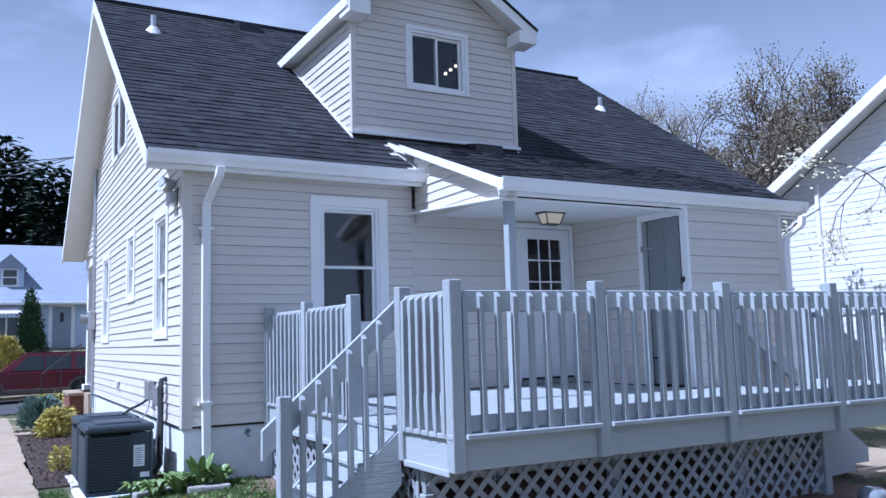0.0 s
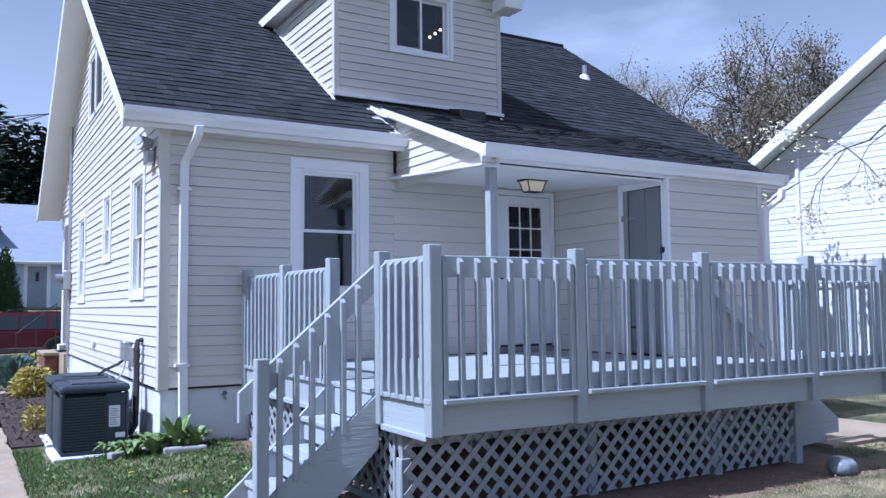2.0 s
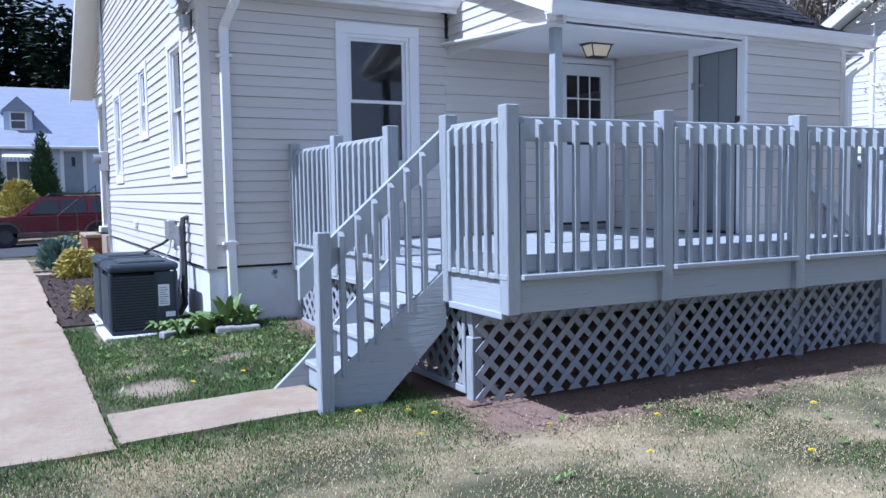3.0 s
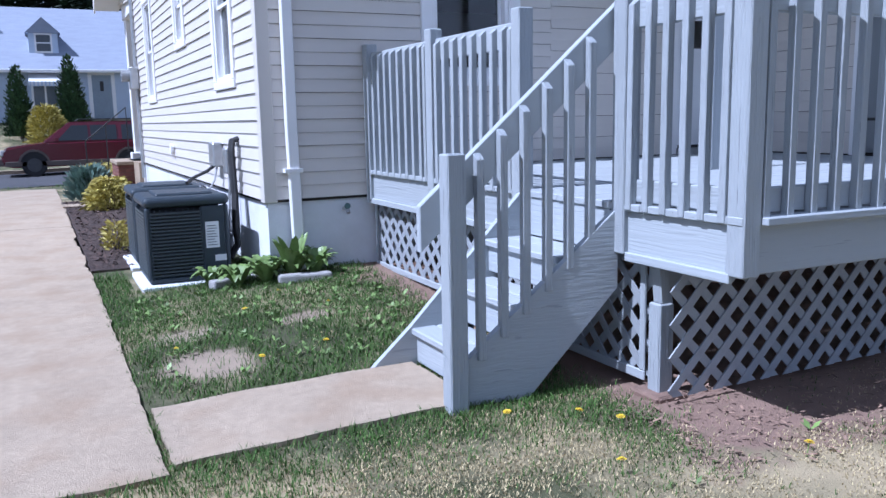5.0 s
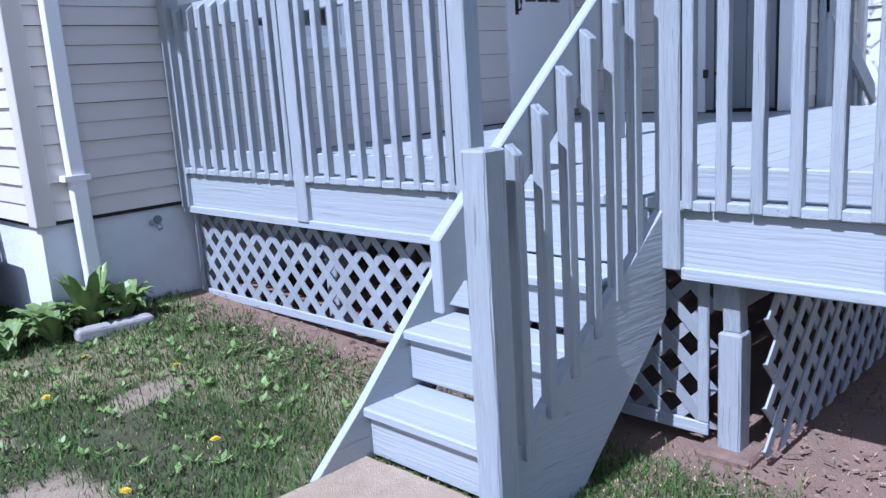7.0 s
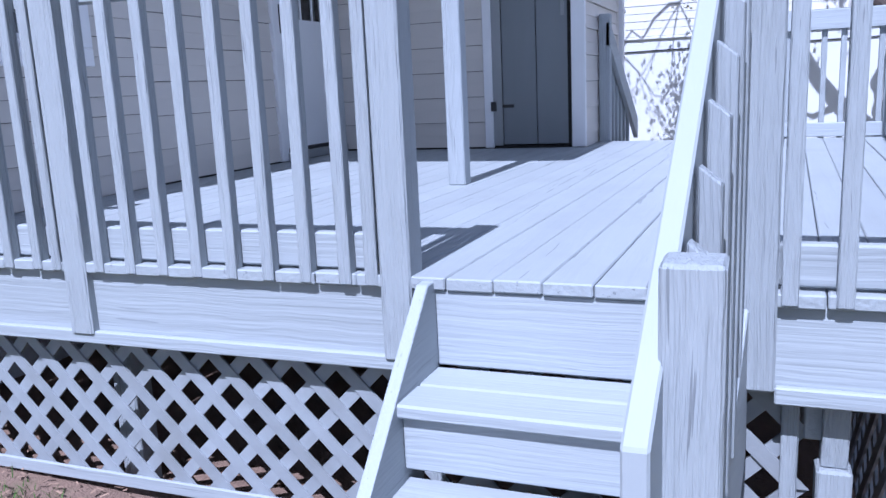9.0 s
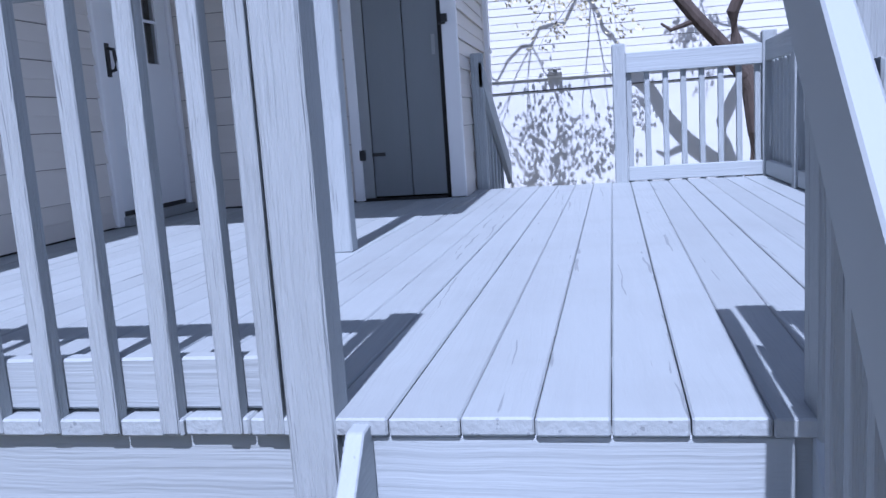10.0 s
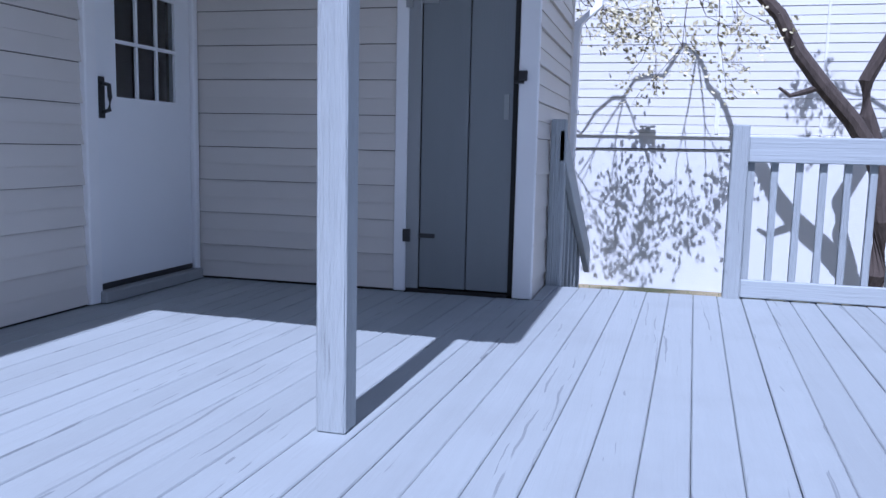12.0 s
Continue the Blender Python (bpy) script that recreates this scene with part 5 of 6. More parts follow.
def tuft_shrub(name, label, cat, x, y, r, h, n, material, leaf=0.05, up=0.5, group="", base=None):
    """A loose mound of small leaves round a short stem."""
    t = thing(name, label, cat, group)
    z0 = gz(x, y) if base is None else base
    bm = bmesh.new()
    for i in range(n):
        a, s, u = rng2.uniform(0, 6.283), math.sqrt(rng2.random()), rng2.random()
        zz = h * u
        rr = r * s * math.sqrt(max(0.05, 1 - u * u * 0.85)) * rng2.uniform(0.8, 1.1)
        p = Vector((x + rr * math.cos(a), y + rr * math.sin(a), z0 + zz + 0.02))
        d = Vector((math.cos(a) * s, math.sin(a) * s, up + rng2.uniform(-0.3, 0.5))).normalized() * leaf * rng2.uniform(0.7, 1.6)
        w = d.cross(Vector((rng2.uniform(-1, 1), rng2.uniform(-1, 1), 0.3))).normalized() * leaf * 0.22
        v = [bm.verts.new(q) for q in (p, p + d * 0.5 + w, p + d, p + d * 0.5 - w)]
        bm.faces.new(v)
    part("foliage", bm, material, t)
    part("stem", tubes(*[([(x, y, z0 - 0.02), (x + r * 0.5 * math.cos(k * 1.3), y + r * 0.5 * math.sin(k * 1.3), z0 + h * 0.6)], [0.012, 0.004]) for k in range(5)], sides=5), bark, t)
    return t


tuft_shrub("yellow_shrub", "bright yellow threadleaf shrub in the mulch bed", "shrub", 1.22, 15.6, 0.36, 0.46, 2600, yellow_leaf, 0.07, -0.2)
tuft_shrub("yellow_shrub", "small yellow shrub further along the bed", "shrub", 1.35, 19.3, 0.5, 0.6, 1200, yellow_leaf, 0.07, -0.2)
tuft_shrub("yellow_shrub", "little yellow plant behind the condensers", "shrub", 0.92, 11.2, 0.13, 0.26, 300, yellow_leaf, 0.06, 0.2)
tuft_shrub("iris_clump", "blue-green clump of upright leaves", "perennial", 1.05, 17.9, 0.34, 0.48, 900, blue_leaf, 0.16, 0.8)

# ---- front stoop of the house ----
brick_mat = mat("red_brick", (0.20, 0.085, 0.065), 0.9, vary=0.25, grain=20, per_object=0.3)
st = thing("front_stoop", "red brick stoop with concrete treads at the street side", "stoop")
for (x0, y0, x1, y1, zt) in ((1.50, 17.3, 2.2, 18.6, 0.62), (1.10, 17.6, 1.50, 18.4, 0.34)):
    part("core", boxes((x0 + 0.03, y0 + 0.03, -0.1, x1, y1, zt - 0.06)), soil, st)
    part("cap", soft_box(x0 - 0.03, y0 - 0.03, zt - 0.06, x1 + 0.02, y1, zt, r=0.008), concrete, st)
    z, r = gz(x0, y0) - 0.02, 0
    while z < zt - 0.07:
        xx = x0 - (0.1 if r % 2 else 0)
        while xx < x1 - 0.02:
            a, b = max(xx, x0), min(xx + 0.2, x1)
            if b - a > 0.03:
                part("brick", boxes((a, y0, z, b, y0 + 0.05, z + 0.057)), brick_mat, st)
            xx += 0.21
        yy = y0 + 0.05
        while yy < y1 - 0.05:
            part("brick", boxes((x0, yy, z, x0 + 0.05, min(yy + 0.2, y1), z + 0.057)), brick_mat, st)
            yy += 0.21
        z, r = z + 0.067, r + 1
part("iron_rail", tubes(([(1.8, 18.5, 0.75), (1.8, 18.5, 1.55), (1.1, 18.9, 0.95), (1.1, 18.9, 0.0)], 0.014), ([(1.45, 18.7, 0.0), (1.45, 18.7, 1.25)], 0.010), sides=6), black_metal, st, "thin black iron handrail")
pc = thing("porch_column", "white square column of the front porch", "column")
part("shaft", soft_box(1.86, 18.0, 0.70, 2.04, 18.2, 3.20, r=0.01), white_trim, pc)
part("base", soft_box(1.80, 17.94, 0.62, 2.10, 18.26, 0.74, r=0.01), white_trim, pc)
part("header", soft_box(1.84, 16.4, 3.05, 2.06, 18.25, 3.30, r=0.01), white_trim, pc)
tagged(finish("floor_front_porch", boxes((1.75, 16.5, 0.0, 10.3, 18.3, 0.62)), concrete), "concrete floor of the front porch", "porch floor", kind="structure")


# ---- trees ----
def grow(bm, p, d, length, r, depth, rnd, tips, wander=0.35, up=0.12, split=(2, 3), shrink=0.68, spread=0.75, sides=6):
    """A limb that wanders, tapers and divides; the ends of the last twigs go into tips."""
    pts, rad = [p.copy()], [r]
    n = 4
    for i in range(n):
        d = (d + Vector((rnd.uniform(-1, 1), rnd.uniform(-1, 1), rnd.uniform(-0.6, 0.6))) * wander / n + Vector((0, 0, up / n))).normalized()
        p = p + d * length / n
        pts.append(p.copy())
        rad.append(r * (1 - 0.35 * (i + 1) / n))
        if depth <= 2:
            tips.append((p.copy(), d.copy()))
    tube(bm, pts, rad, sides if depth > 2 else 4)
    if depth == 0:
        return
    for k in range(rnd.randint(*split)):
        q = d.orthogonal().normalized()
        q.rotate(Matrix.Rotation(rnd.uniform(0, 6.283), 3, d))
        nd = (d + q * spread * rnd.uniform(0.6, 1.2)).normalized()
        start = pts[-1] if k == 0 else pts[rnd.randint(2, n)]
        grow(bm, start, nd, length * shrink * rnd.uniform(0.8, 1.2), r * 0.62, depth - 1, rnd, tips, wander, up, split, shrink, spread, sides)


def leaves_at(tips, n, size, jitter, rnd, petals=1):
    """Small leaf or petal faces scattered round twig points."""
    verts, faces = [], []
    for i in range(n):
        p, d = rnd.choice(tips)
        c = p + Vector((rnd.gauss(0, jitter), rnd.gauss(0, jitter), rnd.gauss(0, jitter)))
        for k in range(petals):
            a = Vector((rnd.uniform(-1, 1), rnd.uniform(-1, 1), rnd.uniform(-0.4, 1))).normalized() * size * rnd.uniform(0.6, 1.3)
            b = a.orthogonal().normalized() * size * 0.45
            j = len(verts)
            verts += [tuple(c), tuple(c + a * 0.55 + b), tuple(c + a), tuple(c + a * 0.55 - b)]
            faces.append((j, j + 1, j + 2, j + 3))
    return verts, faces


def leaf_part(verts, faces, material, parent, label=""):
    m2 = bpy.data.meshes.new("crown")
    m2.from_pydata(verts, [], faces)
    m2.materials.append(material)
    ob = new("crown", m2)
    ob.parent = parent
    if label:
        ob["label"] = label
    return ob


# blossoming tree beside the neighbour's wall
rt = random.Random(21)
bt = thing("blossoming_tree", "old tree with forked trunks and cream spring blossom", "tree")
bm, tips = bmesh.new(), []
tube(bm, [(11.6, 3.74, 0.0), (11.6, 3.75, 0.45), (11.58, 3.72, 1.0), (11.59, 3.78, 1.5), (11.6, 3.90, 1.80)], [0.16, 0.12, 0.108, 0.108, 0.10], 12)
lstem = [(11.58, 3.86, 1.66), (11.52, 4.08, 1.99), (11.46, 4.40, 2.35), (11.45, 4.64, 2.66), (11.45, 4.85, 3.04), (11.45, 5.15, 3.36)]
rstem = [(11.6, 3.80, 1.64), (11.62, 3.94, 2.05), (11.6, 3.98, 2.4), (11.58, 3.84, 2.72), (11.55, 3.70, 3.02), (11.5, 3.45, 3.4)]
tube(bm, lstem, [0.095, 0.088, 0.082, 0.076, 0.07, 0.06], 10)
tube(bm, rstem, [0.085, 0.078, 0.072, 0.068, 0.06, 0.05], 10)
tube(bm, [(11.46, 4.39, 2.34), (11.45, 4.56, 2.28), (11.43, 4.70, 2.24), (11.42, 4.81, 2.32)], [0.035, 0.03, 0.024, 0.014], 7)
# added limb, unseen itself, to drop leaf shadows on the wall; carries blossom sprays
added_limb = [lstem[-1], (11.7, 5.6, 3.9), (11.3, 6.4, 3.95), (11.1, 7.2, 3.65), (11.1, 8.0, 3.25)]
winding = [Vector(a).lerp(Vector(b), k / 5) + Vector((rt.gauss(0, 0.05), rt.gauss(0, 0.04), rt.gauss(0, 0.09))) * (k > 0) for a, b in zip(added_limb, added_limb[1:]) for k in range(5)]
tube(bm, winding, [0.028 * (1 - 0.82 * i / len(winding)) for i in range(len(winding))], 8)
for p, d, ln, r in ((added_limb[1], (-0.3, 0.2, -0.7), 0.75, 0.010), (added_limb[1], (-0.4, -0.3, -0.5), 0.7, 0.010), (added_limb[2], (-0.2, 0.3, -0.8), 0.75, 0.010), (added_limb[2], (0.1, -0.4, -0.8), 0.75, 0.010), (added_limb[2], (-0.3, 0.5, -0.3), 0.6, 0.010), (added_limb[3], (-0.2, 0.3, -0.6), 0.7, 0.010), (added_limb[3], (0.1, -0.5, -0.6), 0.7, 0.010), (added_limb[3], (0.1, 0.6, 0.4), 0.6, 0.010), (added_limb[4], (0.0, 0.8, -0.3), 0.6, 0.010), (added_limb[4], (-0.4, 0.2, -0.2), 0.6, 0.010), (rstem[-1], (0, -0.6, 0.5), 0.9, 0.03), (rstem[-1], (-0.3, 0.2, 0.8), 0.8, 0.025), (rstem[4], (-0.1, -0.9, 0.3), 0.8, 0.02)):
    grow(bm, Vector(p), Vector(d).normalized(), ln, r, 4, rt, tips, 0.55, -0.03, (2, 3), 0.6, 0.62)
part("trunk", bm, bark, bt)
leaf_part(*leaves_at(tips, 1500, 0.05, 0.10, rt, 2), petal, bt, "cream and pale green blossom")


def tall_tree(seed, h):
    rr = random.Random(seed)
    t = thing("bare_tree", "tall spring tree with thin budding branches", "tree", "trees behind the houses")
    bm, tips = bmesh.new(), []
    tube(bm, [(0, 0, -1), (0.1, 0, h * 0.12), (0.0, 0.1, h * 0.25)], [0.34, 0.28, 0.22], 8)
    for k in range(5):
        a = k * 1.257 + rr.random()
        grow(bm, Vector((0, 0.1, h * (0.2 + 0.02 * k))), Vector((math.cos(a) * 0.55, math.sin(a) * 0.55, 1)).normalized(), h * 0.235, 0.19, 5, rr, tips, 0.45, 0.10, (2, 3), 0.72, 0.62, 5)
    part("trunk", bm, bark, t)
    leaf_part(*leaves_at(tips, 11000, 0.14, 0.30, rr), bud_leaf, t, "sparse brownish spring buds")
    return t


ta, tb = tall_tree(4, 20.5), tall_tree(9, 19.0)
ta.matrix_basis, tb.matrix_basis = pose(46, 44.5, 0, 0, 0, 0), pose(44, 35.5, 0, 0, 0, 40)
for k, (x, y, rz) in enumerate(((50, 39.5, 100), (52, 51, 200), (46, 31, 290), (58, 46, 20), (50, 57, 150))):
    copy_thing(ta if k % 2 == 0 else tb, pose(x, y, 0, 0, 0, rz))
for k, (x, y, rz) in enumerate(((-9, 58, 60), (-17, 64, 190), (-30, 70, 10))):
    copy_thing(tb if k % 2 == 0 else ta, pose(x, y, 1.2, 0, 0, rz))


def spruce(x, y, h, r, seed, material, name, label, group, n=3600, leaf=0.5, base=0.0, tight=False, full=False):
    """A conifer: a tapered trunk, drooping limbs and many needle tufts with an uneven outline."""
    rr = random.Random(seed)
    t = thing(name, label, "tree", group)
    z0 = gz(x, y) + base
    part("trunk", tubes(([(x, y, z0 - 0.3), (x, y, z0 + h * 0.5), (x, y, z0 + h)], [r * 0.07, r * 0.045, 0.01]), sides=7), bark, t)
    verts, faces = [], []
    for i in range(n):
        u = 1 - math.sqrt(rr.random())
        a = rr.uniform(0, 6.283)
        lim = r * (1 - u) ** (0.55 if tight else 0.42 if full else 0.8) * (0.82 + 0.18 * math.sin(a * 5 + u * 17 + seed) + rr.uniform(-0.12, 0.14))
        s = lim * (rr.random() ** 0.45)
        c = Vector((x + s * math.cos(a), y + s * math.sin(a), z0 + h * (0.03 + 0.97 * u) - (0 if tight else 0.18 * s)))
        d = Vector((math.cos(a), math.sin(a), 1.4 if tight else rr.uniform(-0.5, 0.35))).normalized() * leaf * rr.uniform(0.6, 1.3)
        w = d.cross(Vector((rr.uniform(-0.4, 0.4), rr.uniform(-0.4, 0.4), 1))).normalized() * leaf * 0.28
        j = len(verts)
        verts += [tuple(c), tuple(c + d * 0.5 + w), tuple(c + d), tuple(c + d * 0.5 - w)]
        faces.append((j, j + 1, j + 2, j + 3))
    leaf_part(verts, faces, material, t)
    return t


for k, (x, y, h, r) in enumerate(((-2.4, 66, 15.5, 4.6), (1.0, 69, 16.5, 4.4), (4.0, 65, 13.6, 3.8), (-7.5, 68, 16, 5.2), (9.5, 74, 16, 5.0), (-14, 72, 16, 5))):
    spruce(x, y, h, r, 30 + k, dark_leaf, "spruce_tree", "dark evergreen tree behind the street", "evergreens behind the street", n=13000, leaf=0.75, full=True)
spruce(1.8, 41.0, 3.4, 0.80, 50, cedar_leaf, "arborvitae", "narrow clipped evergreen by the house across the street", "arborvitae pair", n=5000, leaf=0.17, tight=True)
spruce(-0.22, 41.2, 3.05, 0.66, 52, cedar_leaf, "arborvitae", "narrow clipped evergreen by the house across the street", "arborvitae pair", n=3500, leaf=0.17, tight=True)
spruce(40.0, 38.5, 12.6, 1.9, 53, mat("golden_conifer", (0.36, 0.33, 0.07), 0.8, vary=0.25, bump=0, per_island=0.35), "golden_conifer", "yellow-green conifer behind the houses", "", n=2600, leaf=0.4, tight=True)
for k, (x, y, r, h) in enumerate(((0.78, 40.2, 0.75, 1.5), (-2.9, 40.6, 0.9, 1.0), (-4.2, 40.6, 0.9, 0.9))):
    tuft_shrub("yellow_shrub", "loose yellow-flowering bush across the street", "shrub", x, y, r, h, 2200, yellow_leaf if k < 2 else cedar_leaf, 0.16, 0.3, "bushes across the street")

# ---- neighbour's house ----
NX, NY0, NY1, NZ = 12.5, 2.72, 10.0, 1.87
nv = mat("white_vinyl_siding", (0.70, 0.695, 0.69), 0.5, vary=0.03, grain=3, bump=0.04, per_object=0.015)
NEAVE, NSL = 3.68, 0.586
NR = (NY0 + NY1) / 2
nw = bmesh.new()
box(nw, NX + 0.01, NY0, NZ - 0.02, NX + 0.2, NY1, NEAVE)
prism(nw, [(NY0, NEAVE), (NY1, NEAVE), (NR, NEAVE + NSL * (NR - NY0))], "x", NX + 0.01, NX + 0.2)
box(nw, NX + 0.2, NY0, -0.2, NX + 8, NY0 + 0.2, NEAVE)
box(nw, NX + 0.2, NY1 - 0.2, -0.2, NX + 8, NY1, NEAVE)
wall_n = tagged(finish("wall_neighbour", nw, shade_black), "white vinyl-sided gable wall of the neighbouring house", "wall", kind="structure")
siding(wall_n, (NX + 0.01, 0), (0, 1), (-1, 0), NZ, NEAVE + NSL * (NR - NY0) - 0.15, lambda z: NY0 + 0.05 + max(0, (z - NEAVE) / NSL), lambda z: NY1 - 0.05 - max(0, (z - NEAVE) / NSL), material=nv, lap=0.008)
tagged(finish("wall_neighbour_base", boxes((NX + 0.025, NY0 + 0.02, -0.3, NX + 0.2, NY1 - 0.02, NZ - 0.02)), mat("whitewashed_block", (0.70, 0.71, 0.73), 0.8, vary=0.03, grain=8, fine=90, bump=0.4, dirt=(0.62, 0.63, 0.64), dirt_amount=0.4)), "whitewashed masonry base of the neighbouring house", "foundation", kind="structure")
for y0, w in ((5.30, 0.05), (4.20, 0.03), (NY0 - 0.02, 0.09)):
    part("joint_strip", soft_box(NX - 0.014, y0, NZ, NX + 0.012, y0 + w, 3.9 + (0.6 if y0 > 3 else -0.1), r=0.003), white_trim, wall_n)
part("ledge_strip", soft_box(NX - 0.005, NY0, NZ - 0.035, NX + 0.02, NY1, NZ - 0.001, r=0.004), white_trim, wall_n)
nrf = bmesh.new()
OVN = 0.36
for s in (-1, 1):
    e = NR + s * (NR - NY0 + 0.35)
    ez = NEAVE - NSL * 0.35 + 0.12
    prism(nrf, [(e, ez), (NR, NEAVE + NSL * (NR - NY0) + 0.12), (NR, NEAVE + NSL * (NR - NY0) + 0.04), (e, ez - 0.08)], "x", NX - OVN, NX + 8)
rn = tagged(finish("roof_neighbour", nrf, shingle), "grey shingle gable roof of the neighbouring house", "roof", kind="structure")
for s in (-1, 1):
    e = NR + s * (NR - NY0 + 0.36)
    ez = NEAVE - NSL * 0.36 + 0.12
    top = NEAVE + NSL * (NR - NY0) + 0.12
    part("rake_board", prism_bm([(e, ez - 0.01), (NR, top - 0.01), (NR, top - 0.20), (e, ez - 0.20)], "x", NX - OVN - 0.025, NX - OVN - 0.001), white_trim, rn)
    part("rake_soffit", prism_bm([(e, ez - 0.10), (NR, top - 0.10), (NR, top - 0.12), (e, ez - 0.12)], "x", NX - OVN, NX + 0.01), soffit_white, rn)
nl = thing("wall_lamp", "small grey wall lamp on the neighbouring wall", "lamp")
part("bracket", soft_box(NX - 0.05, 6.06, 1.885, NX - 0.006, 6.12, 1.93, r=0.008), galv, nl)
part("hood", soft_box(NX - 0.12, 6.00, 1.93, NX - 0.02, 6.19, 1.955, r=0.012), galv, nl)
npipe = thing("wall_cable", "thin dark cable run along the neighbouring wall", "cable")
part("cable", tubes(([(NX + 0.012, 9.4, 1.64), (NX + 0.012, 6.7, 1.68), (NX + 0.012, 4.2, 1.70), (NX + 0.012, 2.8, 1.72)], 0.008), sides=5), black_metal, npipe)
nds = downspout("white downspout on the neighbouring wall", [(NX - 0.02, 9.02, 3.9), (NX - 0.02, 9.02, 0.3)], w=0.06, d=0.07)

# dark garden canopy behind the neighbour
gp = thing("garden_canopy", "dark fabric canopy on posts in the yard beyond", "canopy")
cv = bmesh.new()
hexa(cv, [(13.4, -1.6, 3.38), (17.6, -1.6, 3.38), (17.6, 2.4, 3.38), (13.4, 2.4, 3.38)], [(14.8, 0.2, 4.2), (16.2, 0.2, 4.2), (16.2, 0.8, 4.2), (14.8, 0.8, 4.2)])
part("fabric", cv, mat("dark_canvas", (0.02, 0.022, 0.03), 0.9, vary=0.2), gp)
for x, y in ((13.5, -1.3), (17.5, -1.3), (13.5, 2.4), (17.5, 2.4)):
    part("post", soft_box(x - 0.05, y - 0.05, 0.1, x + 0.05, y + 0.05, 3.38, r=0.01), black_metal, gp)
hedge_rows = ((19.5, 0.2), (19.2, 2.0), (20, -1.8), (19.4, 3.6), (19.8, -3.6))
for k, (x, y) in enumerate(hedge_rows):
    spruce(x, y, 5.2, 1.5, 70 + k, dark_leaf, "hedge_tree", "dark evergreen hedge beyond the canopy", "hedge beyond the canopy", n=2600, leaf=0.22, tight=True)

# ---- house across the street ----
pale = mat("pale_blue_siding", (0.50, 0.58, 0.70), 0.6, vary=0.05, grain=6, stretch=(1, 1, 9))
pale_roof = mat("pale_grey_shingle", (0.27, 0.30, 0.37), 0.85, vary=0.12, grain=14, bump=0.3, stretch=(1, 3, 3))
hx = thing("neighbour_house", "pale blue house with a light grey roof across the street", "house")
HY, HZ0 = 44.0, gz(0, 44)
part("wall", boxes((-9, HY, HZ0 - 0.3, 9.5, HY + 8, 3.82)), pale, hx)
for i in range(28):
    z = HZ0 + 0.1 + i * 0.115
    if z < 3.6:
        part("siding_course", boxes((-9, HY - 0.018, z, 9.5, HY - 0.001, z + 0.10)), pale, hx)
rf = prism_bm([(HY - 0.4, 3.74), (HY + 4, 6.95), (HY + 8.4, 3.74), (HY + 8.4, 3.64), (HY - 0.4, 3.64)], "x", -9.4, 9.9)
part("roof", rf, pale_roof, hx)
part("gutter", soft_box(-9.4, HY - 0.52, 3.60, 9.9, HY - 0.40, 3.74, r=0.02), white_trim, hx)
dmr = part("dormer", boxes((0.40, HY + 0.7, 4.0, 1.62, HY + 3, 5.50)), pale, hx)
part("dormer_roof", prism_bm([(0.28, 5.42), (1.01, 6.12), (1.74, 5.42)], "y", HY + 0.5, HY + 4), pale_roof, dmr)
part("window", boxes((0.72, HY + 0.66, 4.62, 1.30, HY + 0.695, 5.34)), mat("far_window_glass", (0.05, 0.06, 0.07), 0.08), dmr)
part("window_frame", boxes((0.64, HY + 0.675, 4.54, 0.72, HY + 0.699, 5.42), (1.30, HY + 0.675, 4.54, 1.38, HY + 0.699, 5.42), (0.72, HY + 0.675, 5.34, 1.30, HY + 0.699, 5.42), (0.72, HY + 0.675, 4.54, 1.30, HY + 0.699, 4.62), (0.72, HY + 0.65, 4.96, 1.30, HY + 0.66, 5.01)), white_trim, dmr)
fd = part("door", boxes((2.86, HY - 0.05, HZ0 + 0.05, 3.70, HY - 0.019, HZ0 + 2.08)), mat("blue_grey_door", (0.25, 0.30, 0.35), 0.5), hx)
part("door_light", boxes((3.2, HY - 0.058, HZ0 + 1.35, 3.36, HY - 0.0505, HZ0 + 1.8)), black_metal, fd)
part("door_frame", boxes((2.70, HY - 0.055, HZ0 + 0.05, 2.86, HY - 0.02, HZ0 + 2.25), (3.70, HY - 0.055, HZ0 + 0.05, 3.86, HY - 0.02, HZ0 + 2.25), (2.86, HY - 0.055, HZ0 + 2.08, 3.70, HY - 0.02, HZ0 + 2.25)), white_trim, hx)
for x0, x1, z0, z1 in ((-5.0, -2.6, HZ0 + 0.75, HZ0 + 2.3), (0.42, 1.38, HZ0 + 0.7, HZ0 + 1.75), (5.6, 7.4, HZ0 + 0.8, HZ0 + 2.2)):
    wn2 = part("window", boxes((x0, HY - 0.04, z0, x1, HY - 0.019, z1)), mat("far_window", (0.10, 0.12, 0.14), 0.1), hx)
    part("window_frame", boxes((x0 - 0.1, HY - 0.05, z0 - 0.1, x0, HY - 0.02, z1 + 0.1), (x1, HY - 0.05, z0 - 0.1, x1 + 0.1, HY - 0.02, z1 + 0.1), (x0, HY - 0.05, z1, x1, HY - 0.02, z1 + 0.1), (x0, HY - 0.05, z0 - 0.1, x1, HY - 0.02, z0), ((x0 + x1) / 2 - 0.04, HY - 0.055, z0, (x0 + x1) / 2 + 0.04, HY - 0.041, z1)), white_trim, wn2)
